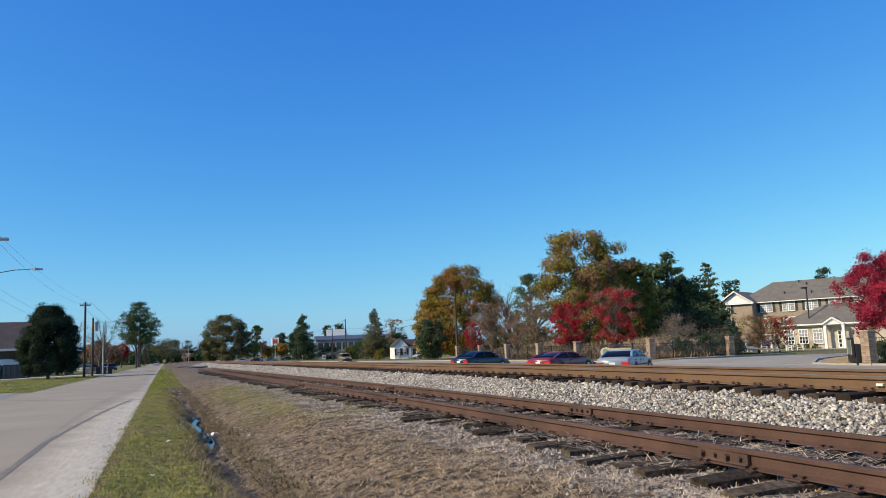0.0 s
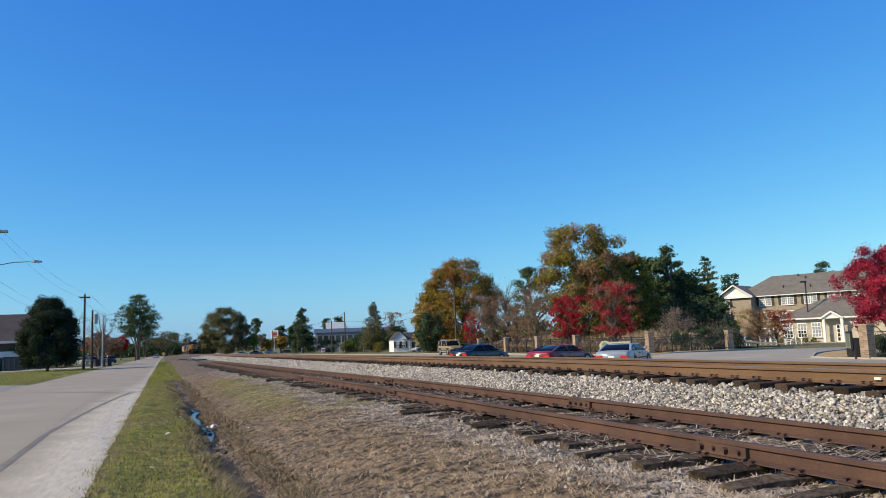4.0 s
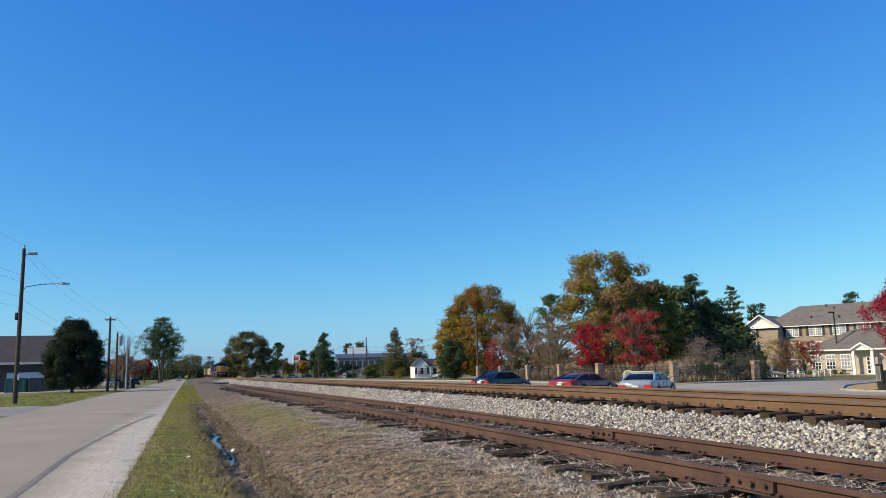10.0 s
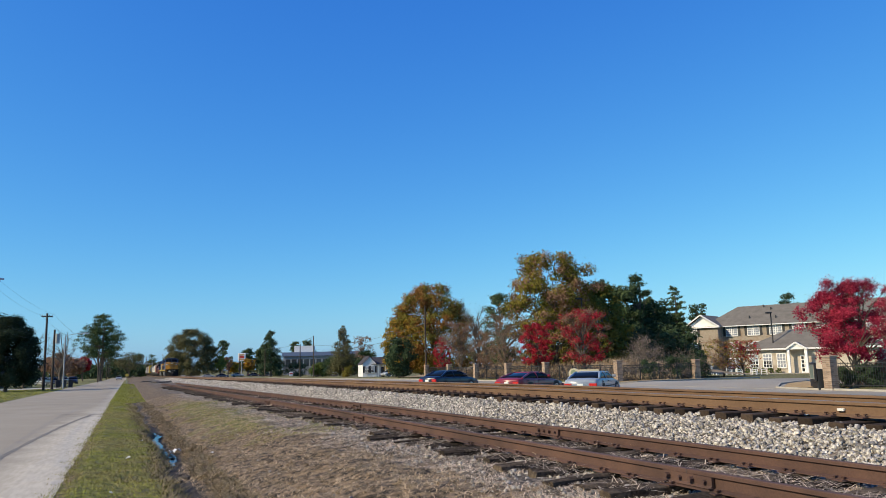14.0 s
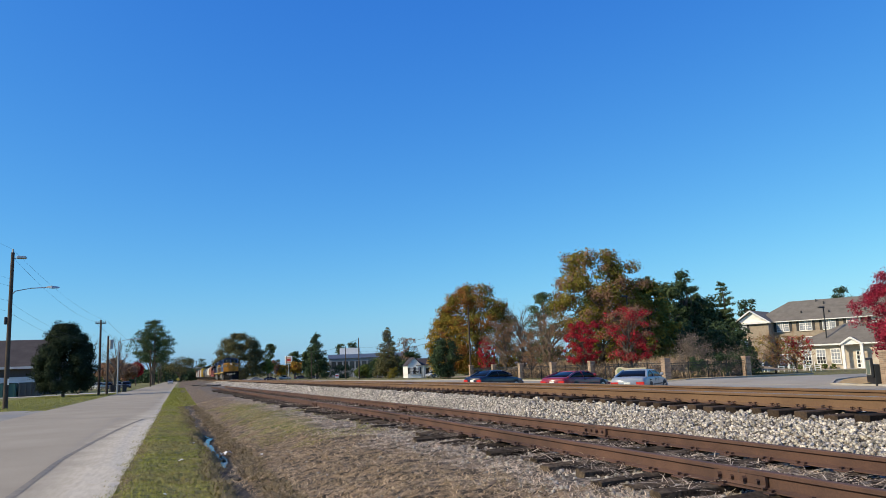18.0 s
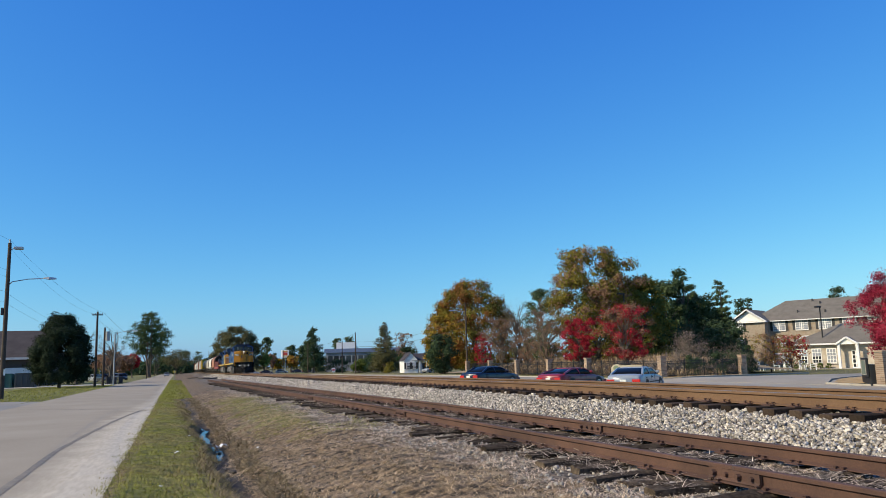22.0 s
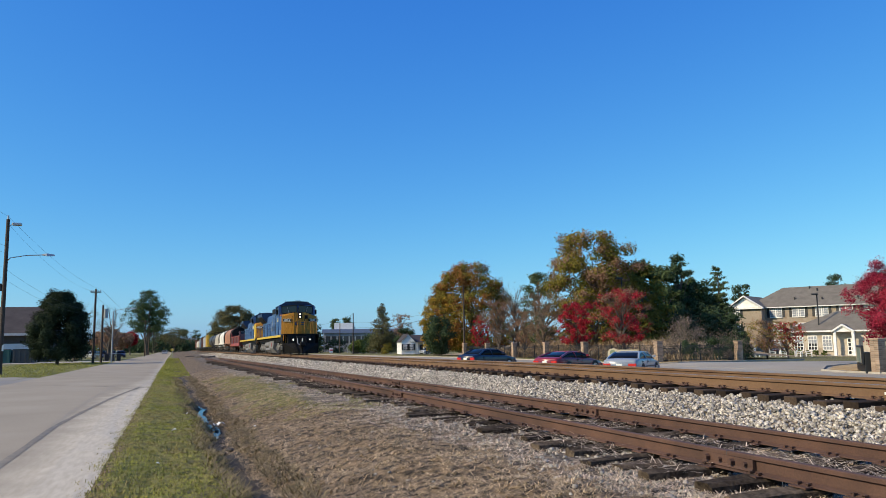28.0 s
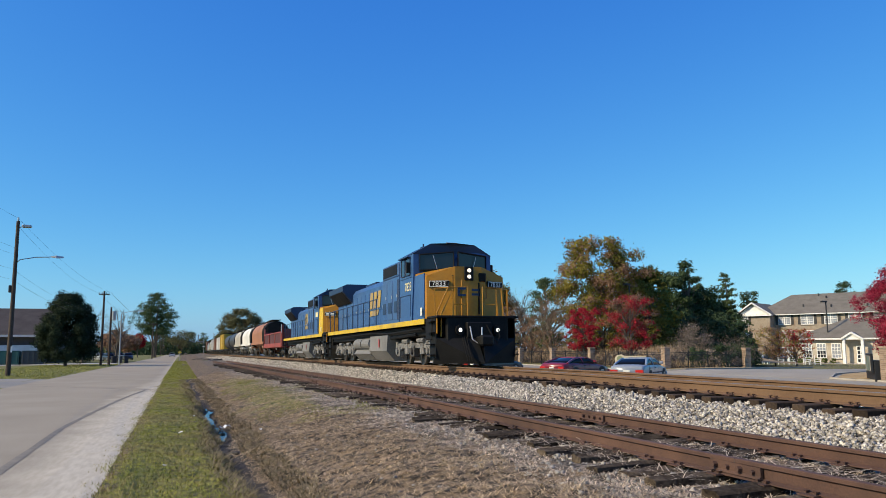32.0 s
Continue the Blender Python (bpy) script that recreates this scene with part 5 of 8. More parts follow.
def gondola(gap):
    red = surface("gondola_red", (0.20, 0.035, 0.03), (0.32, 0.065, 0.05), 0.8, 0.7, 0.15, spot=(0.16, 0.05, 0.04))
    o = thing("gondola_car", "dark red gondola car with tall end posts", "freight car", group="freight cars")
    part("underframe", Build().box(-1.4, 1.4, 0.1, 15.4, 0.95, 1.2, 0.03), red, o)
    part("floor", Build().box(-1.4, 1.4, 0.1, 15.4, 1.2, 1.26), M_BLACK, o)
    for s in (-1, 1):
        part("side_wall", Build().box(s * 1.46 - 0.03, s * 1.46 + 0.03, 0.1, 15.4, 1.3, 2.3), surface("gondola_side", (0.055, 0.018, 0.018), (0.10, 0.03, 0.03), 1.0, 0.8, 0.2), o, "dark weathered side wall")
        part("side_sill", Build().box(s * 1.5 - 0.06, s * 1.5 + 0.06, 0.1, 15.4, 0.95, 1.35, 0.015), red, o)
        part("top_chord", Build().box(s * 1.48 - 0.07, s * 1.48 + 0.07, 0.1, 15.4, 2.25, 2.37, 0.015), red, o)
        for k in range(4):
            y = 0.25 + k * 4.95
            part("side_post", Build().box(s * 1.52 - 0.06, s * 1.52 + 0.06, y - 0.07, y + 0.07, 1.3, 2.3, 0.015), red, o)
    for y in (0.1, 15.3):
        part("end_wall", Build().box(-1.46, 1.46, y, y + 0.12, 1.2, 2.6, 0.02), red, o)
        for s in (-1, 1):
            part("end_post", Build().box(s * 1.44 - 0.08, s * 1.44 + 0.08, y - 0.05, y + 0.15, 1.0, 2.95, 0.015), red, o)
    part("warning_stripe", Build().box(-1.56, -1.52, 0.05, 0.18, 2.2, 3.0), plain("stripe_white", (0.7, 0.68, 0.62)), o)
    car_gear(o, 0.1, 15.4)
    MOVERS.append((o, gap))


def hopper(gap, c, name, length=15.0):
    m = surface(name, tuple(v * 0.85 for v in c), c, 0.7, 0.65, 0.08, spot=tuple(v * 0.72 for v in c))
    o = thing("covered_hopper_car", {"hopper_brown": "brown covered hopper car with rounded sides", "hopper_white": "white covered hopper car with rounded sides", "hopper_grey": "grey beige covered hopper car with rounded sides"}[name], "freight car", group="freight cars")
    arc = [(math.cos(a) * 1.55, 2.65 + math.sin(a) * 1.35) for a in np.linspace(math.pi * 0.98, 0.02 * math.pi, 13)]
    body = [(-1.5, 1.6)] + [(x, z) for x, z in arc] + [(1.5, 1.6), (0.9, 1.2), (-0.9, 1.2)]
    part("body", Build().prism(body, 1.5, length - 1.5), m, o)
    for y, d in ((1.5, -1), (length - 1.5, 1)):
        part("end_slope", Build().loft([[(x, y, z) for x, z in body], [(x * 0.9, y + d * 0.5, max(1.9, z - 0.1)) for x, z in body]]), M_BLACK if d < 0 else m, o, "dark end sheet" if d < 0 else "")
        part("end_platform", Build().box(-1.5, 1.5, min(y, y + d * 1.4), max(y, y + d * 1.4), 1.0, 1.2, 0.02), m, o)
        part("end_ladder", Build().path(((-1.45, y + d * 1.2, 1.1), (-1.45, y + d * 1.2, 3.9)), 0.03, 5).path(((-1.05, y + d * 1.2, 1.1), (-1.05, y + d * 1.2, 3.9)), 0.03, 5), M_BLACK, o)
    for s in (-1, 1):
        part("side_sill", Build().box(s * 1.52 - 0.05, s * 1.52 + 0.05, 0.1, length - 0.1, 1.4, 1.65, 0.015), m, o)
    part("roof_walk", Build().box(-0.45, 0.45, 0.9, length - 0.9, 4.05, 4.12), M_BLACK, o)
    for k in range(3):
        y = 3.2 + k * (length - 6.4) / 2
        part("hopper_chute", Build().loft([[(-0.9, y - 1.3, 1.3), (0.9, y - 1.3, 1.3), (0.9, y + 1.3, 1.3), (-0.9, y + 1.3, 1.3)], [(-0.5, y - 0.4, 0.45), (0.5, y - 0.4, 0.45), (0.5, y + 0.4, 0.45), (-0.5, y + 0.4, 0.45)]]), m, o)
    car_gear(o, 0.1, length - 0.1)
    MOVERS.append((o, gap))


def tank_car(gap, length=15.0):
    o = thing("tank_car", "black tank car with a grimy shell", "freight car", group="freight cars")
    part("shell", Build().tube((0, 1.0, 2.55), (0, length - 1.0, 2.55), 1.45, 24), surface("tank_black", (0.02, 0.02, 0.02), (0.06, 0.055, 0.05), 0.7, 0.5, 0.05), o, smooth=False)
    part("dome", Build().tube((0, length / 2, 3.9), (0, length / 2, 4.35), 0.5, 14), M_BLACK, o)
    part("walkway", Build().box(-1.5, 1.5, 0.2, length - 0.2, 1.0, 1.15, 0.02), M_BLACK, o)
    part("platform_rail", Build().path(((-1.2, length / 2 - 1.2, 4.3), (1.2, length / 2 - 1.2, 4.3), (1.2, length / 2 + 1.2, 4.3), (-1.2, length / 2 + 1.2, 4.3), (-1.2, length / 2 - 1.2, 4.3)), 0.03, 5), M_BLACK, o)
    car_gear(o, 0.1, length - 0.1)
    MOVERS.append((o, gap))


def boxcar(gap, c, name, label, length=16.0, h=4.5):
    m = surface(name, tuple(v * 0.85 for v in c), c, 0.6, 0.65, 0.06, spot=tuple(v * 0.75 for v in c))
    o = thing("boxcar", label, "freight car", group="freight cars")
    part("body", Build().box(-1.5, 1.5, 0.4, length - 0.4, 1.1, h - 0.15, 0.04), m, o)
    part("roof", Build().prism([(-1.54, h - 0.15), (0, h + 0.05), (1.54, h - 0.15)], 0.35, length - 0.35), M_BLACK, o)
    for s in (-1, 1):
        part("door", Build().box(s * 1.53 - 0.04, s * 1.53 + 0.04, length / 2 - 1.5, length / 2 + 1.5, 1.2, h - 0.35, 0.01), m, o)
        for k in range(9):
            y = 0.7 + k * (length - 1.4) / 8
            part("side_rib", Build().box(s * 1.52 - 0.04, s * 1.52 + 0.04, y - 0.05, y + 0.05, 1.15, h - 0.2), m, o)
        part("side_sill", Build().box(s * 1.5 - 0.05, s * 1.5 + 0.05, 0.2, length - 0.2, 0.85, 1.15, 0.015), M_BLACK, o)
    car_gear(o, 0.2, length - 0.2)
    MOVERS.append((o, gap))


gondola(43.8)
hopper(60.2, (0.34, 0.15, 0.075), "hopper_brown")
hopper(76.2, (0.70, 0.68, 0.62), "hopper_white")
hopper(92.2, (0.42, 0.38, 0.31), "hopper_grey")
tank_car(108.2)
tank_car(124.0)
boxcar(140.0, (0.50, 0.33, 0.04), "boxcar_yellow", "yellow boxcar with a black roof")
boxcar(157.0, (0.60, 0.59, 0.56), "boxcar_white", "dirty white boxcar with ribbed sides", h=4.2)
boxcar(174.0, (0.22, 0.10, 0.06), "boxcar_brown", "rust brown boxcar with ribbed sides", h=4.3)
boxcar(191.0, (0.55, 0.54, 0.52), "boxcar_pale", "pale grey boxcar with ribbed sides", h=4.2)
hopper(208.0, (0.42, 0.38, 0.31), "hopper_grey")
hopper(224.0, (0.70, 0.68, 0.62), "hopper_white")
boxcar(240.0, (0.22, 0.10, 0.06), "boxcar_rust", "rusty brown boxcar near the train end", h=4.3)


# ---- road vehicles ----
M_TYRE = plain("tyre_rubber", (0.018, 0.018, 0.018), 0.8)
M_RIM = plain("rim_alloy", (0.45, 0.45, 0.46), 0.35, 0.7)
M_CARGLASS = glass("car_glass", (0.006, 0.007, 0.008), 0.05, 0.1)
M_TRIM = plain("car_trim", (0.02, 0.02, 0.021), 0.6)
M_TAIL = plain("tail_lamp_red", (0.5, 0.02, 0.015), 0.3)
M_LAMP = plain("lamp_clear", (0.6, 0.6, 0.58), 0.2)


def paint(name, c, flake=0.0):
    m = plain(name, c, 0.28, flake, bump=0.0)
    m.node_tree.nodes["Principled BSDF"].inputs["Coat Weight"].default_value = 0.25
    return m


def ring(y, zs, ws):
    """A closed cross-section through matching heights and half-widths."""
    return [(-w, y, z) for z, w in zip(zs, ws)] + [(w, y, z) for z, w in reversed(list(zip(zs, ws)))]


def automobile(name, label, body_paint, place, length=4.7, width=1.76, height=1.43, stations=None, cabin=None, wheels=(0.9, 3.65), r=0.32, suv=False, group="parked cars", category="car"):
    """A car that faces -y. stations: (y, bottom, belt, half-width); cabin: windscreen foot, roof front, roof rear, rear glass foot."""
    o = thing(name, label, category, place, group)
    hw = width / 2
    b = Build().loft([ring(y, (zb, zb + 0.12, (zb + zt) / 2 + 0.05, zt - 0.12, zt - 0.05, zt - 0.008, zt + 0.012), (w * hw * 0.92, w * hw * 0.985, w * hw, w * hw * 0.98, w * hw * 0.95, w * hw * 0.86, w * hw * 0.4)) for y, zb, zt, w in stations])
    part("body", b, body_paint, o, smooth=True)
    y0, y1, y2, y3 = cabin
    zb = max(s[2] for s in stations) - 0.03
    wr = hw * (0.84 if suv else 0.70)
    wb = hw * (0.93 if suv else 0.9)
    # the glasshouse rises and falls along a rounded roof line
    spots = [(y0, 0.0), (y0 + (y1 - y0) * 0.4, 0.46), (y0 + (y1 - y0) * 0.8, 0.86), (y1 + 0.1, 0.97), ((y1 + y2) / 2, 1.0), (y2 - 0.1, 0.96), (y2 + (y3 - y2) * 0.25, 0.83), (y2 + (y3 - y2) * 0.62, 0.43), (y3, 0.0)]
    if suv:
        spots = [(y0, 0.0), (y0 + (y1 - y0) * 0.5, 0.55), (y1, 0.97), ((y1 + y2) / 2, 1.0), (y2 - 0.1, 0.98), (y2, 0.93), (y3, 0.0)]
    rise = height - 0.03 - zb

    def cut(y, k, grow_by=0.0):
        w = wb + (wr - wb) * k
        return ring(y, (zb - 0.06, zb + rise * k * 0.5, zb + rise * k * 0.93, zb + rise * k + 0.012), (wb, (wb + w) / 2 + 0.015, w, w * 0.8))
    part("cabin_glass", Build().loft([cut(y, k) for y, k in spots]), M_CARGLASS, o, "dark window glass", True)
    tops = [(y, k) for y, k in spots if k > 0.9]
    tops = [(tops[0][0] - 0.16, tops[0][1] - 0.06)] + tops + [(tops[-1][0] + (0.02 if suv else 0.16), tops[-1][1] - (0.02 if suv else 0.06))]
    part("roof", Build().loft([ring(y, (zb + rise * k - 0.05, zb + rise * k - 0.01, zb + rise * k + 0.03), (wr * 1.03, wr * 0.99, wr * 0.8)) for y, k in tops]), body_paint, o, "", True)
    for s in (-1, 1):
        front = [(s * (wb + (wr - wb) * k), y, zb + rise * k * 0.95) for y, k in spots if y < y1 + 0.15]
        rear = [(s * (wb + (wr - wb) * k), y, zb + rise * k * 0.95) for y, k in spots if y > y2 - 0.15]
        middle = (y1 + y2) / 2 + 0.1
        part("pillar", Build().path(front, 0.04, 5), body_paint, o)
        part("pillar", Build().path(rear, 0.065, 5), body_paint, o)
        for q in ([middle, middle + 0.95] if suv else [middle]):
            part("pillar", Build().path([(s * wb, q, zb), (s * (wb + wr) / 2 + s * 0.012, q + 0.02, zb + rise * 0.5), (s * wr, q + 0.04, zb + rise * 0.95)], 0.035, 5), body_paint, o)
        part("mirror", Build().box(s * (hw + 0.09) - 0.09, s * (hw + 0.09) + 0.09, y0 + 0.42, y0 + 0.54, zb + 0.02, zb + 0.16, 0.03), body_paint, o)
        for yy in ((y0 + y1) / 2 + 0.45, (y1 + y2) / 2 + 0.12, y3 - 0.35):
            part("door_seam", Build().box(s * hw * 0.995 - 0.004, s * hw * 0.995 + 0.004, yy - 0.006, yy + 0.006, stations[0][1] + 0.15, zb - 0.06), M_TRIM, o)
        for yy in ((y1 + y2) / 2, y3 - 0.5):
            part("door_handle", Build().box(s * hw - 0.02, s * hw + 0.02, yy - 0.08, yy + 0.08, zb - 0.17, zb - 0.13, 0.008), M_TRIM if not suv else body_paint, o)
        part("side_strip", Build().box(s * hw - 0.012, s * hw + 0.012, wheels[0] + 0.45, wheels[1] - 0.45, zb - 0.42, zb - 0.36, 0.005), M_TRIM, o)
        zt = stations[-1][2]
        part("tail_lamp", Build().box(s * hw * 0.72 - 0.2, s * hw * 0.72 + 0.2, length - 0.10, length + 0.015, zt - 0.3, zt - 0.1, 0.02), M_TAIL, o, "red tail lamp")
        part("headlamp", Build().box(s * hw * 0.68 - 0.19, s * hw * 0.68 + 0.19, -0.012, 0.14, stations[0][2] - 0.2, stations[0][2] - 0.05, 0.02), M_LAMP, o, "clear headlamp")
        for y in wheels:
            part("wheel_arch", Build().tube((s * hw * 0.93, y, r), (s * (hw + 0.006), y, r), r + 0.07, 20), M_TRIM, o)
            w = part("wheel", Build().tube((-0.1, 0, 0), (0.1, 0, 0), r, 22), M_TYRE, o, "black tyre")
            w.location = (s * (hw - 0.09), y, r)
            part("rim", Build().tube((s * 0.09, 0, 0), (s * 0.108, 0, 0), r * 0.66, 18), M_RIM, w)
            for k in range(5):
                a = k * 2 * math.pi / 5
                part("spoke_gap", Build().tube((s * 0.1, math.cos(a) * r * 0.4, math.sin(a) * r * 0.4), (s * 0.112, math.cos(a) * r * 0.4, math.sin(a) * r * 0.4), r * 0.13, 6), M_TRIM, w)
    part("rear_bumper", Build().box(-hw * 0.94, hw * 0.94, length - 0.08, length + 0.05, 0.3, 0.52, 0.04), body_paint if not suv else M_TRIM, o)
    part("front_bumper", Build().box(-hw * 0.94, hw * 0.94, -0.06, 0.1, 0.28, 0.52 if not suv else 0.66, 0.04), body_paint if not suv else M_TRIM, o)
    part("rear_plate", Build().box(-0.16, 0.16, length + 0.0, length + 0.03, stations[-1][2] - 0.27, stations[-1][2] - 0.12, 0.004), M_BOARD, o)
    part("grille", Build().box(-0.42, 0.42, -0.03, 0.05, stations[0][2] - 0.2, stations[0][2] - 0.06, 0.01), M_TRIM, o)
    return o


SEDAN = [(0.0, 0.3, 0.66, 0.82), (0.12, 0.22, 0.74, 0.93), (0.7, 0.2, 0.84, 0.98), (1.45, 0.2, 0.93, 1.0), (3.4, 0.2, 0.97, 1.0), (3.95, 0.22, 1.0, 0.99), (4.5, 0.26, 0.98, 0.95), (4.66, 0.34, 0.9, 0.88)]
COUPE = [(0.0, 0.3, 0.56, 0.80), (0.15, 0.22, 0.66, 0.93), (0.9, 0.18, 0.78, 0.99), (1.6, 0.18, 0.87, 1.0), (3.4, 0.18, 0.93, 1.0), (4.2, 0.22, 0.95, 0.98), (4.66, 0.28, 0.92, 0.93), (4.8, 0.36, 0.84, 0.88)]
OLDSEDAN = [(0.0, 0.32, 0.66, 0.84), (0.1, 0.24, 0.76, 0.93), (0.8, 0.22, 0.83, 0.98), (1.5, 0.22, 0.92, 1.0), (3.5, 0.22, 0.95, 1.0), (4.1, 0.22, 0.96, 0.99), (4.7, 0.26, 0.93, 0.95), (4.85, 0.34, 0.82, 0.9)]
SUVSHAPE = [(0.0, 0.42, 0.82, 0.9), (0.1, 0.34, 0.98, 0.96), (0.7, 0.34, 1.04, 1.0), (1.35, 0.34, 1.10, 1.0), (3.2, 0.34, 1.12, 1.0), (4.3, 0.36, 1.12, 1.0), (4.48, 0.4, 1.08, 0.97)]
HIGHWAY_Z = -0.25


def facing(x, y, turn, z=HIGHWAY_Z):
    return pose(x, y, z, 0, 0, turn)


P_NAVY, P_RED, P_SILVER = paint("paint_navy", (0.010, 0.013, 0.032)), paint("paint_dark_red", (0.21, 0.02, 0.03)), paint("paint_pale_silver", (0.25, 0.28, 0.325))
automobile("sedan", "dark navy sedan standing on the road", P_NAVY, facing(23.1, 52.7, 116), 4.66, 1.76, 1.40, SEDAN, (1.2, 2.0, 3.1, 4.05))
automobile("coupe", "dark red two-door coupe standing on the road", P_RED, facing(24.1, 42.1, 117), 4.8, 1.8, 1.27, COUPE, (1.35, 2.2, 3.15, 4.35))
silver = automobile("sedan", "silver blue older sedan seen from behind", P_SILVER, facing(24.1, 36.25, 132), 4.85, 1.78, 1.30, OLDSEDAN, (1.35, 2.0, 3.3, 4.2))
M_CLAD = plain("cladding_grey", (0.10, 0.10, 0.10), 0.6)
P_TAN = paint("paint_tan_gold", (0.33, 0.225, 0.095), 0.1)
suv = automobile("suv", "tan gold off-road vehicle with roof rack", P_TAN, facing(31.5, 146.3, 0), 4.5, 1.80, 1.76, SUVSHAPE, (1.15, 1.75, 4.2, 4.42), (0.85, 3.5), 0.37, True, "", "car")
rack = part("roof_rack", Build().box(-0.55, -0.5, 1.9, 4.1, 1.78, 1.84, 0.01).box(0.5, 0.55, 1.9, 4.1, 1.78, 1.84, 0.01).box(-0.55, 0.55, 2.0, 2.08, 1.79, 1.83, 0.01).box(-0.55, 0.55, 3.0, 3.08, 1.79, 1.83, 0.01).box(-0.55, 0.55, 4.0, 4.08, 1.79, 1.83, 0.01), M_RIM, suv, "silver roof rack")
for s in (-1, 1):
    part("cladding", Build().box(s * 0.905 - 0.02, s * 0.905 + 0.02, 1.28, 3.07, 0.36, 0.6, 0.015).box(s * 0.905 - 0.02, s * 0.905 + 0.02, 3.93, 4.45, 0.4, 0.66, 0.015).box(s * 0.9 - 0.02, s * 0.9 + 0.02, 0.03, 0.42, 0.4, 0.66, 0.015), M_CLAD, suv, "grey plastic lower cladding")
    part("side_step", Build().tube((s * 0.92, 1.4, 0.4), (s * 0.92, 3.0, 0.4), 0.05, 8), M_RIM, suv)
    part("fender_flare", Build().box(s * 0.9 - 0.03, s * 0.9 + 0.03, 3.05, 3.95, 0.72, 0.82, 0.02).box(s * 0.9 - 0.03, s * 0.9 + 0.03, 0.4, 1.3, 0.72, 0.82, 0.02), M_TRIM, suv)
automobile("sedan", "dark blue car parked behind the iron fence", P_NAVY, facing(53.0, 65.5, 35, land(53.0, 65.5) + 0.02), 4.66, 1.76, 1.45, SEDAN, (1.2, 2.0, 3.1, 4.05))
P_GREY = paint("paint_grey", (0.32, 0.33, 0.34))
automobile("sedan", "pale silver sedan parked beside the white house", P_GREY, facing(46.8, 151.5, -65, -0.2 + dip(46.8, 151.5)), 4.66, 1.76, 1.45, SEDAN, (1.2, 2.0, 3.1, 4.05))
for k, (x, y, a, c) in enumerate(((26.0, 296, 80, P_SILVER), (31.5, 300, 80, P_NAVY), (37.5, 303, 75, P_GREY), (43.5, 300, 80, P_NAVY), (46.5, 292, 60, P_NAVY), (-13.5, 150, 20, P_NAVY), (-15.5, 158, 30, P_GREY), (-12.5, 172, 10, P_NAVY), (-15, 186, 15, P_SILVER), (21.0, 330, 85, P_GREY), (-6.8, 290, 0, P_SILVER))):
    automobile("parked_car", {P_SILVER: "silver car parked far down the road", P_NAVY: "dark blue car parked far down the road", P_GREY: "grey car parked far down the road"}[c], c, facing(x, y, a, land(x, y) + 0.03), 4.66, 1.76, 1.45, SEDAN, (1.2, 2.0, 3.1, 4.05), group="distant parked cars")


# ---- fence, entrance and buildings on the far side ----
M_BRICK = surface("brick_tan", (0.27, 0.22, 0.165), (0.37, 0.31, 0.24), 2.5, 0.9, 0.4, fine=18, spot=(0.26, 0.18, 0.12))
M_BRICK2 = surface("brick_pillar", (0.25, 0.175, 0.12), (0.40, 0.29, 0.21), 3.0, 0.9, 0.5, fine=20, objrand=0.25)
M_IRON = plain("iron_black", (0.012, 0.012, 0.013), 0.5)
M_WHITE = plain("white_paint", (0.78, 0.77, 0.74), 0.6)
M_ROOF = surface("roof_shingle", (0.125, 0.11, 0.09), (0.185, 0.165, 0.135), 1.0, 0.95, 0.3, fine=10)
M_DROOF = surface("roof_brown", (0.03, 0.024, 0.025), (0.055, 0.045, 0.045), 0.7, 0.9, 0.2)
M_PANE = glass("window_pane", (0.03, 0.035, 0.04), 0.06)
M_BLIND = plain("window_blind", (0.25, 0.27, 0.31), 0.4)
M_SHUTTER = plain("shutter_dark", (0.03, 0.03, 0.032), 0.6)
M_MORTAR = plain("mortar_light", (0.42, 0.38, 0.33), 0.9)
M_STRAW = surface("straw_field", (0.22, 0.155, 0.09), (0.37, 0.275, 0.165), 0.8, 0.95, 0.6, fine=8)
M_LITTER = surface("leaf_litter", (0.30, 0.19, 0.08), (0.50, 0.35, 0.16), 2.0, 0.95, 0.6, fine=14)


def brick_pillar(x, y, z, w=0.5, h=1.6):
    """A pillar laid brick by brick in sixteen courses, with a cast cap."""
    o = thing("fence_pillar", "square brown brick fence pillar with flat cap", "pillar", pose(x, y, z), "brick fence pillars")
    part("core", Build().box(-w / 2 + 0.015, w / 2 - 0.015, -w / 2 + 0.015, w / 2 - 0.015, -0.2, h), M_MORTAR, o)
    near = y < 60
    course = 0.1 if near else 0.2
    n = int(h / course)
    long_brick = Build().box(-w / 4 + 0.006, w / 4 - 0.006, -0.02, 0.02, 0.006, course - 0.006).mesh("brick")
    for k in range(n):
        for side in range(4):
            for j in (-1, 1):
                b = part("brick", long_brick, M_BRICK2, o)
                b.matrix_local = pose(0, 0, k * course, 0, 0, 90 * side) @ pose(j * w / 4 + (0.012 if k % 2 else -0.012), -w / 2 + 0.018, 0)
    part("cap", Build().box(-w / 2 - 0.05, w / 2 + 0.05, -w / 2 - 0.05, w / 2 + 0.05, h, h + 0.09, 0.02), M_BRICK2, o, "flat brick cap")
    return o


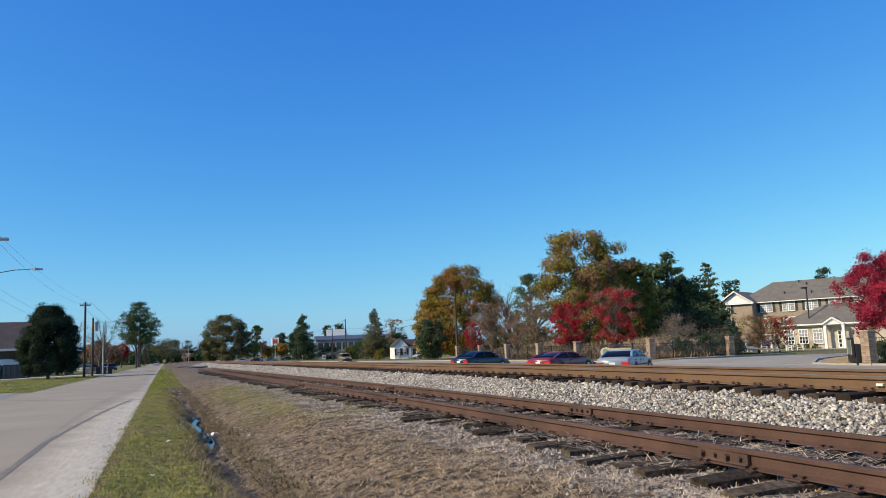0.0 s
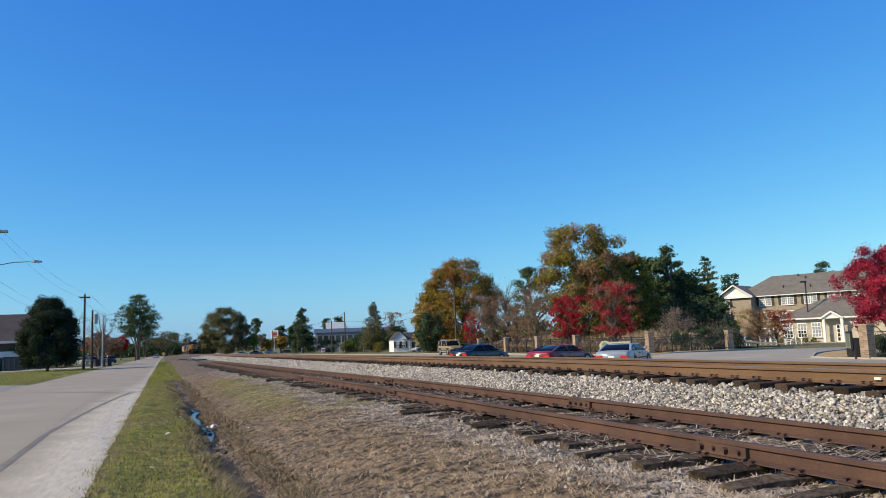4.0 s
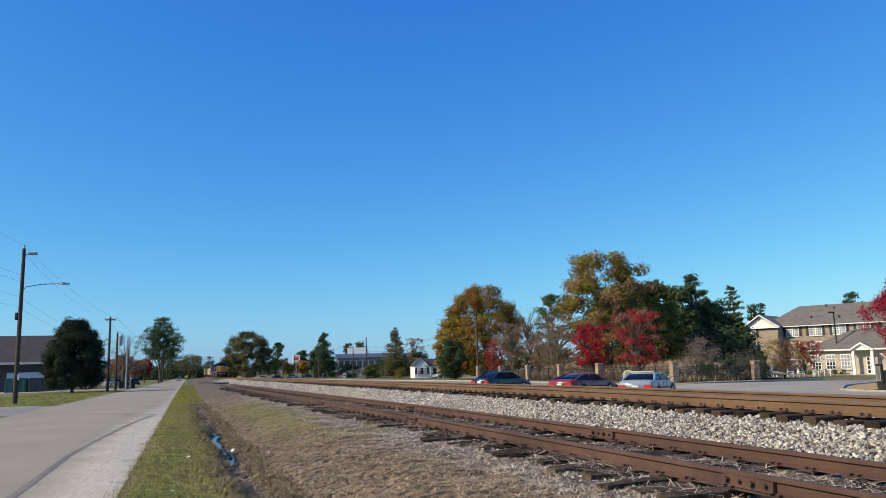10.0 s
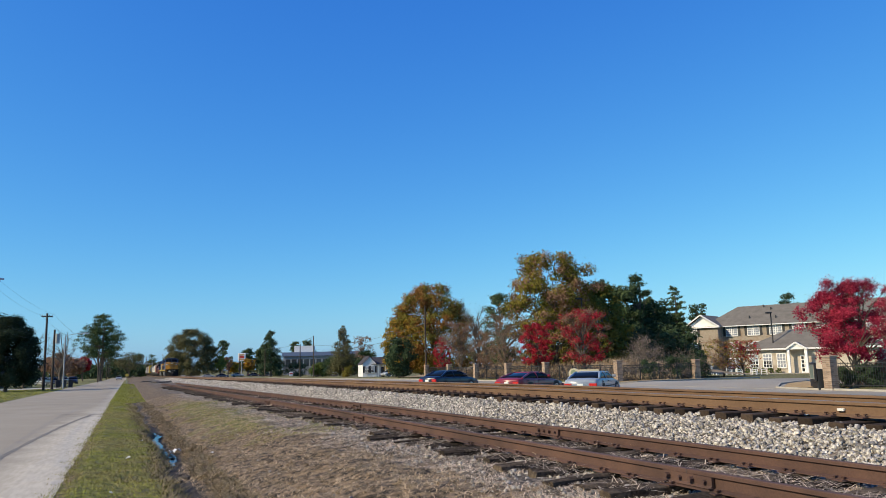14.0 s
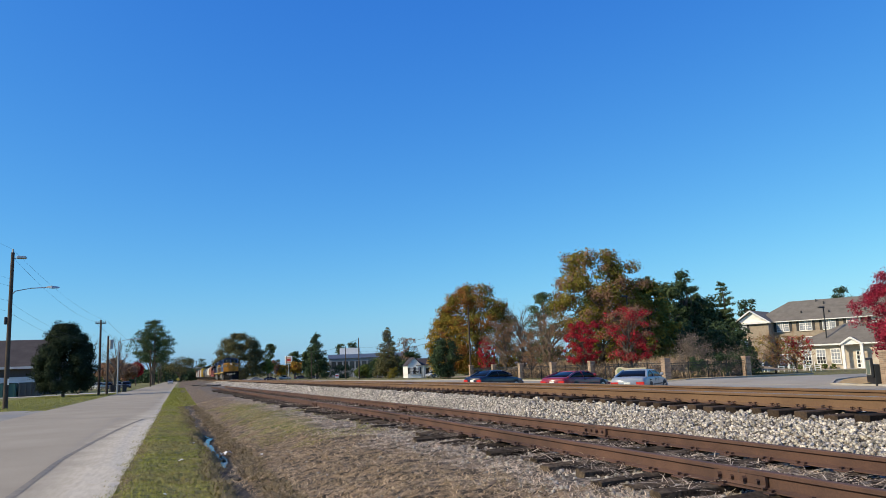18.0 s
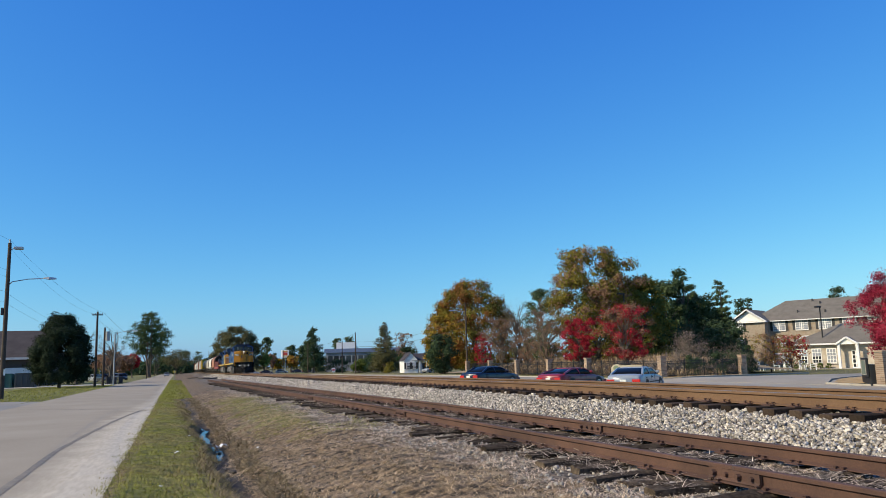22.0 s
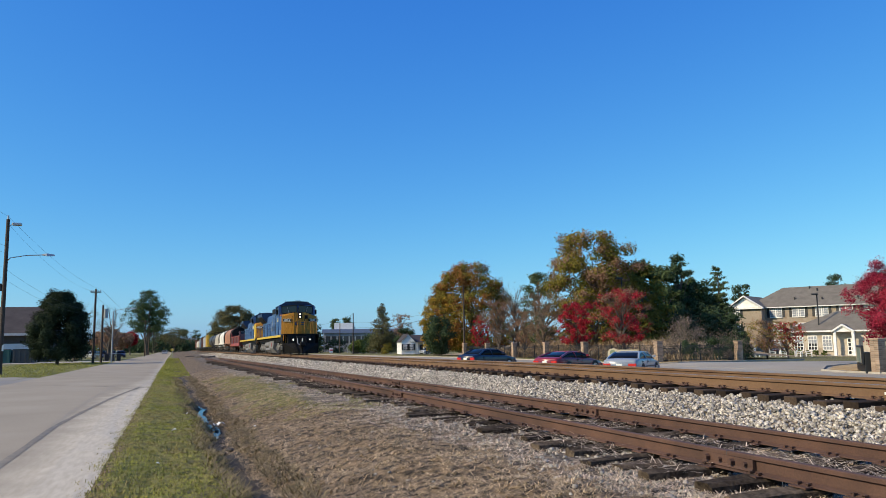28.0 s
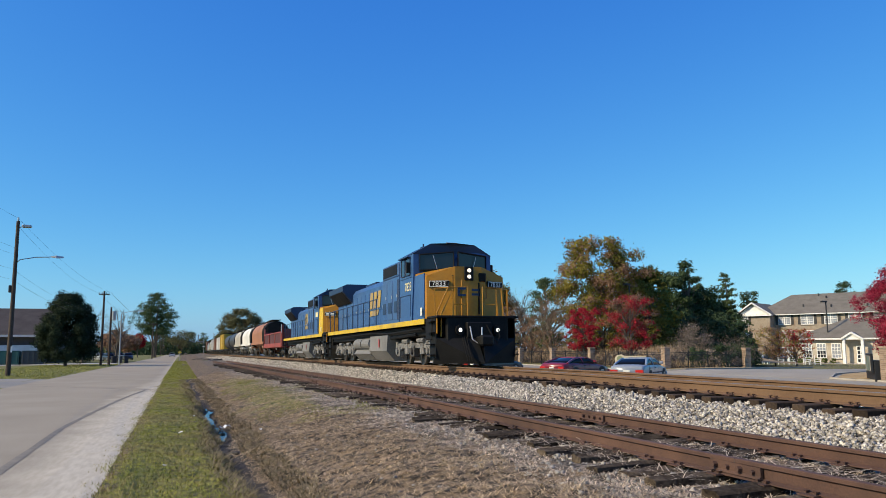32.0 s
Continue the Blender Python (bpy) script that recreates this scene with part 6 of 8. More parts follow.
def iron_fence(a, b, z, h=1.35):
    """Picket panels between two points, with square posts."""
    a, b = Vector((*a, z)), Vector((*b, z))
    d = b - a
    turn = math.degrees(math.atan2(d.y, d.x))
    length = d.length
    o = thing("iron_fence", "black iron picket fence between brick pillars", "fence", pose(a.x, a.y, a.z, 0, 0, turn), "iron fence panels")
    for zz in (0.15, h - 0.25, h - 0.08):
        part("rail", Build().box(0, length, -0.018, 0.018, zz, zz + 0.035), M_IRON, o)
    n = max(2, round(length / 2.4))
    for k in range(1, n):
        part("post", Build().box(length * k / n - 0.03, length * k / n + 0.03, -0.03, 0.03, -0.1, h + 0.08, 0.006), M_IRON, o)
    bar = Build().prism([(-0.009, -0.009), (0.009, -0.009), (0.009, 0.009), (-0.009, 0.009)], 0.05, h, "z").mesh("picket")
    for k in range(int(length / 0.125)):
        part("picket", bar, M_IRON, o).location = (0.125 * k + 0.06, 0, 0)


FX, FZ = 35.5, -0.14
PILLARS = [51.4, 63.1, 71.1, 79.1, 87.2, 95.2]
for y in PILLARS:
    brick_pillar(FX, y, FZ)
for y0, y1 in zip(PILLARS, PILLARS[1:]):
    iron_fence((FX, y0 + 0.32), (FX, y1 - 0.32), FZ)
brick_pillar(45.0, 53.5, -0.22)
iron_fence((FX + 0.32, 51.5), (44.7, 53.4), -0.18)
brick_pillar(33.6, 29.6, -0.16, 0.5, 1.62)
iron_fence((33.9, 29.4), (36.4, 17.0), -0.16)

# entrance sign wall at the near pillar
wall = thing("entrance_sign", "dark framed entrance sign on a curved wall", "sign", pose(33.4, 30.3, -0.16, 0, 0, -38), "")
part("board", Build().box(-0.12, 0.0, -0.1, 1.25, 0.35, 1.35, 0.02), M_IRON, wall)
part("face", Build().box(-0.135, -0.115, 0.0, 1.15, 0.48, 1.22), surface("sign_face", (0.10, 0.13, 0.10), (0.16, 0.19, 0.15), 2.0, 0.5, 0.05), wall)
part("border", Build().path([(-0.14, 0.0, 0.48), (-0.14, 1.15, 0.48), (-0.14, 1.15, 1.22), (-0.14, 0.0, 1.22), (-0.14, 0.0, 0.48)], 0.018, 5), M_CONCRETE, wall)
part("wall", Build().box(0.02, 0.35, -0.1, 2.2, -0.2, 1.0, 0.03), M_IRON, wall)
# monument sign with a cream arch-topped face
mon = thing("monument_sign", "cream board sign with round emblem and bars", "sign", pose(34.75, 53.0, -0.15, 0, 0, 42), "")
for s in (0.1, 2.3):
    part("post", Build().box(-0.08, 0.08, s, s + 0.14, 0, 0.6, 0.01), M_BRICK2, mon)
part("board", Build().prism([(0.0, 0.3), (2.55, 0.3), (2.55, 0.85), (2.35, 1.08), (2.0, 1.14), (1.75, 1.02), (0.0, 1.02)], -0.06, 0.06, "x"), plain("sign_cream", (0.42, 0.37, 0.26)), mon)
part("emblem", Build().tube((-0.062, 2.12, 0.78), (-0.08, 2.12, 0.78), 0.24, 16), plain("sign_green", (0.16, 0.2, 0.12)), mon)
for k, (y0, y1, zz) in enumerate(((0.2, 1.75, 0.72), (0.4, 1.6, 0.5))):
    part("writing_bar", Build().box(-0.075, -0.06, y0, y1, zz, zz + 0.1), plain("sign_writing", (0.14, 0.15, 0.12)), mon)

# kerbs, drive and planting strips
strip("drive", M_ASPHALT2, lambda y: (33.3, 75.0), lambda x, y: land(x, y) + 0.03, list(np.arange(31.5, 50.2, 1.1)), 0.05, "asphalt entrance drive to the brick building", across=[k / 40 for k in range(41)])


def kerb(points, label, w=0.16, h=0.14, z=None):
    o = Build()
    for (x0, y0), (x1, y1) in zip(points, points[1:]):
        d = Vector((x1 - x0, y1 - y0, 0))
        n = Vector((-d.y, d.x, 0)).normalized() * w / 2
        za, zb = land(x0, y0) - 0.02, land(x1, y1) - 0.02
        a, b = Vector((x0, y0, za)), Vector((x1, y1, zb))
        up = Vector((0, 0, h))
        o.add([a - n, a + n, b + n, b - n, a - n * 0.8 + up, a + n * 0.8 + up, b + n * 0.8 + up, b - n * 0.8 + up], [(0, 1, 2, 3), (4, 7, 6, 5), (0, 4, 5, 1), (1, 5, 6, 2), (2, 6, 7, 3), (3, 7, 4, 0)])
    return tagged(part("kerb", o, M_CONCRETE), label, "kerb", kind="structure")


kerb([(33.5, 49.5 + 8 * k) for k in range(0, 22)], "pale concrete kerb along the road")
kerb([(33.5, 49.5), (35.5, 49.0), (38.5, 49.6), (44.0, 51.0), (52.0, 53.5)], "pale concrete kerb along the drive")
kerb([(33.5, -60), (33.5, 31.5), (33.9, 33.6), (36.2, 35.6), (39.2, 37.6), (44.0, 40.4), (50.0, 43.5)], "pale concrete kerb around the entrance")


def litter_bed(name, poly, label):
    n = len(poly)
    vs = [(x, y, land(x, y) + 0.1) for x, y in poly] + [(sum(p[0] for p in poly) / n, sum(p[1] for p in poly) / n, land(*poly[0]) + 0.2)]
    b = Build().add(vs, [(i, (i + 1) % n, n) for i in range(n)])
    tagged(part(name, b, M_LITTER), label, "planting bed", kind="structure")


litter_bed("planting_bed", [(33.8, 49.9), (36, 49.4), (39, 50), (44.5, 51.6), (44.5, 52.8), (35.9, 50.9), (34.2, 51)], "leaf-strewn planting bed along the kerb")
litter_bed("planting_bed", [(33.8, 31.5), (34.1, 33.3), (36.4, 35.2), (39.4, 37.2), (44.0, 39.9), (44.4, 38.3), (39.6, 35.3), (36.6, 33.0), (34.8, 31.0)], "straw-covered planting island at the entrance")

# straw-coloured bank behind the fence
BANK = [(37.5, -0.12), (40.0, 0.05), (43.0, 0.5), (47.0, 1.15), (52.0, 1.3), (58.0, 0.2)]


def bank_height(x, y):
    fade = max(0.0, min(1, (y - 58) / 8, (118 - y) / 12))
    return lerp(x, BANK) * fade + 0.12 * noise.noise((x * 0.4, y * 0.4, 0)) - 0.3 * (1 - fade)


rows = []
for j in range(36):
    y = 60 + j * 1.7
    rows.append([(x, y, max(land(x, y) - 0.1, bank_height(x, y))) for x, z in BANK])
vs = [p for r in rows for p in r]
k = len(BANK)
fs = [(j * k + i, j * k + i + 1, (j + 1) * k + i + 1, (j + 1) * k + i) for j in range(len(rows) - 1) for i in range(k - 1)]
tagged(part("grass_bank", Build().add(vs, fs), M_STRAW), "bank of tall straw-coloured dry grass", "grass", kind="structure")

U, N = Vector((0.5, -0.866, 0)), Vector((-0.866, -0.5, 0))


def facade_frame(x, y, z):
    """A pose whose x runs along the front and whose -y points out of the front."""
    return Matrix(((U.x, -N.x, 0, x), (U.y, -N.y, 0, y), (0, 0, 1, z), (0, 0, 0, 1)))


def sash_window(o, x, z, w=1.0, h=1.5, y=0.0, shutters=True, blind=True):
    """A white sash window set in the wall, with bars, sill and shutters."""
    win = part("window", Build().box(x - w / 2 - 0.09, x + w / 2 + 0.09, y - 0.06, y + 0.06, z - 0.09, z + h + 0.09, 0.01), M_WHITE, o, "white-framed sash window")
    for half in (0, 1):
        part("pane", Build().box(x - w / 2, x + w / 2, y - 0.075, y - 0.055, z + half * h / 2 + 0.03, z + (half + 1) * h / 2 - 0.03), M_BLIND if blind and (half or x > 5) else M_PANE, win)
    for q in (0.33, 0.67):
        part("glazing_bar", Build().box(x - w / 2 + w * q - 0.03, x - w / 2 + w * q + 0.03, y - 0.088, y - 0.07, z, z + h), M_WHITE, win)
    for q in (0.25, 0.5, 0.75):
        part("glazing_bar", Build().box(x - w / 2, x + w / 2, y - 0.086, y - 0.07, z + h * q - 0.03, z + h * q + 0.03), M_WHITE, win)
    if w > 1.5:
        part("mullion", Build().box(x - 0.09, x + 0.09, y - 0.09, y - 0.05, z, z + h), M_WHITE, win)
    part("sill", Build().box(x - w / 2 - 0.15, x + w / 2 + 0.15, y - 0.14, y + 0.02, z - 0.18, z - 0.09, 0.01), M_MORTAR, win)
    if shutters:
        for s in (-1, 1):
            part("shutter", Build().box(x + s * (w / 2 + 0.34) - 0.2, x + s * (w / 2 + 0.34) + 0.2, y - 0.07, y + 0.03, z - 0.05, z + h + 0.05, 0.01), M_SHUTTER, o, "dark shutter")


def hotel():
    o = thing("brick_building", "three-storey tan brick building with grey roof", "building", facade_frame(91.6, 111.4, -1.25))
    E0 = 8.3
    part("wing_wall", Build().box(0.5, 6.1, 0, 7.0, 0, E0), M_BRICK, o)
    part("main_wall", Build().box(6.1, 46.0, 2.2, 15.0, 0, E0), M_BRICK, o)
    for z in (2.75, 5.5):
        part("brick_band", Build().box(0.47, 6.13, -0.05, 7.0, z - 0.12, z + 0.12), M_BRICK2, o)
        part("brick_band", Build().box(6.13, 46.0, 2.15, 2.3, z - 0.12, z + 0.12), M_BRICK2, o)
    part("gable_wall", Build().prism([(0.55, E0), (6.05, E0), (3.3, E0 + 1.85)], 0.02, 0.3), M_WHITE, o, "white gable")
    part("gable_roof", Build().add([(0.05, -0.5, E0 - 0.05), (3.3, -0.5, E0 + 2.15), (6.55, -0.5, E0 - 0.05), (0.05, 9, E0 - 0.05), (3.3, 9, E0 + 2.15), (6.55, 9, E0 - 0.05)], [(0, 1, 4, 3), (1, 2, 5, 4)]), M_ROOF, o)
    for a, b in (((0.05, E0 - 0.14), (3.3, E0 + 2.05)), ((6.55, E0 - 0.14), (3.3, E0 + 2.05))):
        part("barge_board", Build().tube((a[0], -0.52, a[1]), (b[0], -0.52, b[1]), 0.15, 4), M_WHITE, o)
    part("eave_return", Build().box(0.05, 6.55, -0.5, 0.1, E0 - 0.28, E0 - 0.06, 0.02), M_WHITE, o)
    part("eave", Build().box(6.13, 46.5, 1.6, 2.3, E0 - 0.16, E0, 0.02), M_WHITE, o)
    ridge = E0 + 3.7
    part("roof", Build().add([(2.5, 1.6, E0), (46.5, 1.6, E0), (46.5, 15.6, E0), (2.5, 15.6, E0), (7.3, 8.6, ridge), (46.5, 8.6, ridge)], [(0, 1, 5, 4), (3, 4, 5, 2), (0, 4, 3), (1, 2, 5)]), M_ROOF, o, "grey shingle hip roof")
    for k, (s, q) in enumerate(((10.5, 0.35), (13.5, 0.75), (15, 0.3), (18, 0.7), (20.5, 0.3), (24, 0.8), (12, 0.9))):
        part("roof_vent", Build().tube((s, 1.6 + 7 * q, E0 + 3.7 * q - 0.1), (s, 1.6 + 7 * q, E0 + 3.7 * q + 0.4), 0.14, 6), M_SHUTTER, o)
    for row, z in enumerate((1.0, 3.85, 6.55)):
        sash_window(o, 1.8, z, 1.0, 1.55)
        for k in range(10):
            sash_window(o, 7.8 + 3.7 * k, z, 1.9, 1.55, 2.2)
    part("wall_lamp", Build().box(4.5, 4.9, -0.25, 0.02, 5.0, 5.2, 0.04), plain("lamp_amber", (0.55, 0.35, 0.15)), o)


def annex():
    o = thing("brick_annex", "single-storey pale brick annex with white portico", "building", facade_frame(73.0, 78.4, -0.62))
    part("wall", Build().box(0.8, 16, 0, 9, 0, 3.0), surface("brick_pale", (0.40, 0.34, 0.265), (0.53, 0.465, 0.375), 2.0, 0.9, 0.4, fine=16, spot=(0.34, 0.28, 0.21)), o)
    part("eave", Build().box(0.3, 16.6, -0.6, 0.1, 2.95, 3.15, 0.02), M_WHITE, o)
    part("roof", Build().add([(0.3, -0.6, 3.15), (16.6, -0.6, 3.15), (16.6, 9.6, 3.15), (0.3, 9.6, 3.15), (5.6, 4.5, 5.7), (11.5, 4.5, 5.7)], [(0, 1, 5, 4), (1, 2, 5), (2, 3, 4, 5), (3, 0, 4)]), M_ROOF, o, "grey shingle hip roof")
    part("portico_gable", Build().prism([(6.3, 2.95), (8.5, 2.95), (7.4, 3.68)], -1.2, -1.0), M_WHITE, o)
    part("portico_roof", Build().add([(6.05, -1.35, 2.96), (7.4, -1.35, 3.86), (8.75, -1.35, 2.96), (6.05, 2.5, 2.96), (7.4, 2.5, 3.86), (8.75, 2.5, 2.96)], [(0, 1, 4, 3), (1, 2, 5, 4)]), M_ROOF, o)
    for a in (6.1, 8.7):
        part("barge_board", Build().tube((a, -1.36, 2.95), (7.4, -1.36, 3.8), 0.14, 4), M_WHITE, o)
    for x in (6.45, 8.5):
        part("column", Build().box(x - 0.16, x + 0.16, -1.25, -0.93, 0, 2.98, 0.02), M_WHITE, o, "white square column")
    for x in (1.95, 3.6, 5.3):
        sash_window(o, x, 0.75, 0.95, 1.7, shutters=False)
    door = part("door", Build().box(7.55, 8.45, -0.07, 0.05, 0, 2.2, 0.01), M_WHITE, o, "white door with dark glass panes")
    for x in (7.8, 8.2):
        for k in range(4):
            part("pane", Build().box(x - 0.14, x + 0.14, -0.085, -0.065, 0.2 + 0.5 * k, 0.6 + 0.5 * k), M_PANE, door)
    part("brick_band", Build().box(0.78, 16.02, -0.04, 0.1, 2.58, 2.7), M_MORTAR, o)
    part("pavement_slab", Build().box(-14, 16, -3.2, -0.02, -0.3, 0.06, 0.02), M_CONCRETE, o)
    rnd = random.Random(5)
    for k in range(6):
        x = 0.3 + k * 0.95
        p = facade_frame(73.0, 78.4, -0.56) @ Vector((x, -0.8, 0))
        grow("shrub", "small clipped green shrub below the windows", 150 + k, p.x, p.y, 0.75, 0.42, "bush", L_GREEN, 350, 0.08, z=p.z, group="clipped shrubs", category="bush")


hotel()
annex()


def lawn_chair(m):
    o = thing("lawn_chair", "white wooden slatted lawn chair on the terrace", "chair", m, "white lawn chairs")
    for k in range(4):
        part("back_slat", Build().box(-0.28 + 0.15 * k, -0.16 + 0.15 * k, 0.28, 0.33, 0.35, 1.0 + 0.05 * (k in (1, 2))), M_WHITE, o)
    part("seat", Build().box(-0.3, 0.3, -0.3, 0.32, 0.34, 0.4, 0.01), M_WHITE, o)
    for x in (-0.3, 0.3):
        part("arm", Build().box(x - 0.07, x + 0.07, -0.35, 0.35, 0.58, 0.62, 0.01), M_WHITE, o)
        for y in (-0.28, 0.3):
            part("leg", Build().box(x - 0.04, x + 0.04, y - 0.04, y + 0.04, 0, 0.58), M_WHITE, o)
    return o


chair = lawn_chair(pose(59.5, 73.5, -0.45, 0, 0, 40))
for k in range(1, 8):
    copy_thing(chair, pose(59.5 + 1.15 * k, 73.5 - 0.75 * k + (k % 2) * 0.4, -0.46 - 0.01 * k, 0, 0, 30 + 17 * (k % 3)))
for k, (x, y) in enumerate(((50.5, 60.2), (51.6, 60.4))):
    grow("clipped_cypress", "small upright evergreen beside the pillar", 170 + k, x, y, 2.9, 0.6, "egg", L_DARK, 900, 0.1, group="upright evergreens")


# ---- houses and shops down the road ----
def white_house():
    o = thing("white_house", "small white wooden house with dark roof", "house", pose(44.4, 157.6, -0.2 + dip(44, 157), 0, 0, -8))
    part("wall", Build().box(0, 6.5, 2.0, 9.0, 0, 2.7), M_WHITE, o)
    part("gable", Build().prism([(0, 2.7), (3.0, 2.7), (1.5, 4.3)], 1.2, 9.0), M_WHITE, o)
    part("front_room", Build().box(0, 3.0, 1.2, 2.2, 0, 2.7), M_WHITE, o)
    part("roof", Build().add([(-0.2, 1.0, 2.6), (1.5, 1.0, 4.45), (3.2, 1.0, 2.6), (-0.2, 9.2, 2.6), (1.5, 9.2, 4.45), (3.2, 9.2, 2.6)], [(0, 1, 4, 3), (1, 2, 5, 4)]).add([(1.8, 1.0, 2.6), (6.8, 1.0, 2.6), (6.8, 5.5, 4.2), (1.8, 5.5, 4.2)], [(0, 1, 2, 3)]), M_DROOF, o, "dark roof")
    for x in (0.9, 2.1):
        sash_window(o, x, 0.9, 0.7, 1.3, 1.2, shutters=True)
    for x in (3.4, 4.9, 6.3):
        part("porch_column", Build().box(x - 0.1, x + 0.1, 1.1, 1.3, 0, 2.6, 0.01), M_WHITE, o)
    part("front_door", Build().box(4.1, 5.0, 1.93, 2.03, 0, 2.05, 0.01), M_SHUTTER, o)
    sash_window(o, 5.9, 0.9, 0.7, 1.2, 2.0, shutters=False)


white_house()


def office():
    o = thing("office_building", "long low office with blue grey fascia", "building", pose(56.5, 326, -0.2 + dip(56, 326), 0, 0, -14))
    part("wall", Build().box(0, 32, 0, 12, 0, 8.2), surface("office_wall", (0.16, 0.17, 0.19), (0.24, 0.25, 0.27), 0.5, 0.7), o)
    part("fascia", Build().box(-0.5, 32.5, -0.6, 12, 7.9, 9.6, 0.05), plain("fascia_blue", (0.13, 0.17, 0.28)), o)
    part("plant_room", Build().box(4.5, 13.0, 2, 10, 9.6, 12.3, 0.05), plain("plant_white", (0.66, 0.67, 0.68)), o, "white rooftop box")
    for k in range(12):
        part("window", Build().box(1.0 + 2.6 * k, 3.0 + 2.6 * k, -0.03, 0.1, 3.6, 6.6), M_PANE, o)


office()
sign = thing("pole_sign", "tall red and white restaurant sign on pole", "sign", pose(40.3, 334, -0.2 + dip(40, 334), 0, 0, -10))
part("post", Build().tube((0, 0, 0), (0, 0, 6.6), 0.2, 8), M_STEEL, sign)
part("panel", Build().box(-1.6, 1.6, -0.2, 0.2, 6.5, 9.8, 0.35), plain("sign_white", (0.8, 0.79, 0.76)), sign)
part("emblem_bar", Build().box(-1.0, 1.0, -0.24, -0.18, 7.6, 8.7, 0.2), plain("sign_red", (0.55, 0.06, 0.04)), sign)
part("emblem_bun", Build().box(-1.0, 1.0, -0.24, -0.18, 8.85, 9.3, 0.15).box(-1.0, 1.0, -0.24, -0.18, 7.0, 7.4, 0.15), plain("sign_orange", (0.6, 0.33, 0.06)), sign)
hut = thing("cream_shed", "small cream painted shed beside the hedge", "shed", pose(50.5, 236, -0.2 + dip(50, 236)))
part("wall", Build().box(0, 2.4, 0, 3, 0, 2.6), plain("cream_wall", (0.66, 0.58, 0.38)), hut)
part("roof", Build().prism([(-0.2, 2.6), (2.6, 2.6), (1.2, 3.6)], -0.2, 3.2), M_DROOF, hut)
stand = thing("roadside_sign", "small red and white sign at the roadside", "sign", pose(36.0, 196.0, -0.2 + dip(36, 196)))
part("post", Build().tube((0, 0, 0), (0, 0, 1.0), 0.05, 6), M_STEEL, stand)
part("panel", Build().box(-0.45, 0.45, -0.04, 0.04, 0.4, 1.5, 0.02), M_WHITE, stand)
part("stripe", Build().box(-0.4, 0.4, -0.05, -0.03, 0.85, 1.2), plain("stripe_red", (0.6, 0.05, 0.05)), stand)
fencew = thing("wire_fence", "grey chain-link fence along the office plot", "fence", pose(46.5, 226, -0.2 + dip(46, 226), 0, 0, -70))
for k in range(12):
    part("post", Build().tube((k * 2.6, 0, 0), (k * 2.6, 0, 1.7), 0.05, 6), M_STEEL, fencew)
for zz in (0.3, 1.0, 1.65):
    part("wire", Build().tube((0, 0, zz), (28.6, 0, zz), 0.03, 4), M_STEEL, fencew)


# ---- the side road's left edge ----
def store():
    o = thing("brown_roof_building", "low building with dark brown roof and white corner", "building", pose(-40.0, 130.5, -0.3 + dip(-40, 130), 0, 0, -3))
    part("wall", Build().box(0, 18.6, 0, 14, 0, 4.7), surface("dark_cladding", (0.05, 0.04, 0.042), (0.085, 0.07, 0.07), 0.7, 0.8), o)
    part("roof", Build().add([(-1, -1, 4.5), (19.4, -1, 4.5), (19.4, 15, 4.5), (-1, 15, 4.5), (-1, 7, 9.0), (19.4, 7, 9.0)], [(0, 1, 5, 4), (3, 4, 5, 2), (1, 2, 5), (0, 4, 3)]), M_DROOF, o, "dark brown roof")
    part("fascia", Build().box(-1, 19.4, -1.05, -0.9, 4.3, 4.65), plain("fascia_pale", (0.42, 0.42, 0.44)), o)
    part("white_wall", Build().box(12.5, 18.7, -0.3, 0.0, 0, 3.1, 0.02), plain("wall_pale", (0.55, 0.56, 0.6)), o, "pale painted wall")
    for k in range(4):
        part("window", Build().box(1.0 + 2.8 * k, 3.2 + 2.8 * k, -0.04, 0.05, 1.0, 2.8), M_PANE, o)


store()


def dumpster(m, c, label, w=2.2):
    o = thing("dumpster", label, "dumpster", m, "dumpsters")
    mt = surface("dumpster_paint", tuple(v * 0.8 for v in c), c, 1.2, 0.6, 0.1, spot=tuple(v * 0.6 for v in c))
    part("bin", Build().prism([(-0.9, 0.1), (0.9, 0.1), (0.9, 1.7), (-0.9, 1.95)], 0, w, "x"), mt, o)
    part("lid", Build().add([(0, -0.95, 1.97), (w, -0.95, 1.97), (w, 0.95, 1.72), (0, 0.95, 1.72), (0, -0.95, 2.02), (w, -0.95, 2.02), (w, 0.95, 1.77), (0, 0.95, 1.77)], [(0, 1, 2, 3), (4, 7, 6, 5), (0, 4, 5, 1), (1, 5, 6, 2), (2, 6, 7, 3), (3, 7, 4, 0)]), M_BLACK, o, "black plastic lid")
    for k in range(4):
        part("rib", Build().box(0.2 + k * (w - 0.4) / 3 - 0.04, 0.2 + k * (w - 0.4) / 3 + 0.04, -0.97, -0.9, 0.2, 1.85), mt, o)
    part("fork_pocket", Build().box(-0.12, w + 0.12, -0.5, -0.2, 0.9, 1.1, 0.02), mt, o)


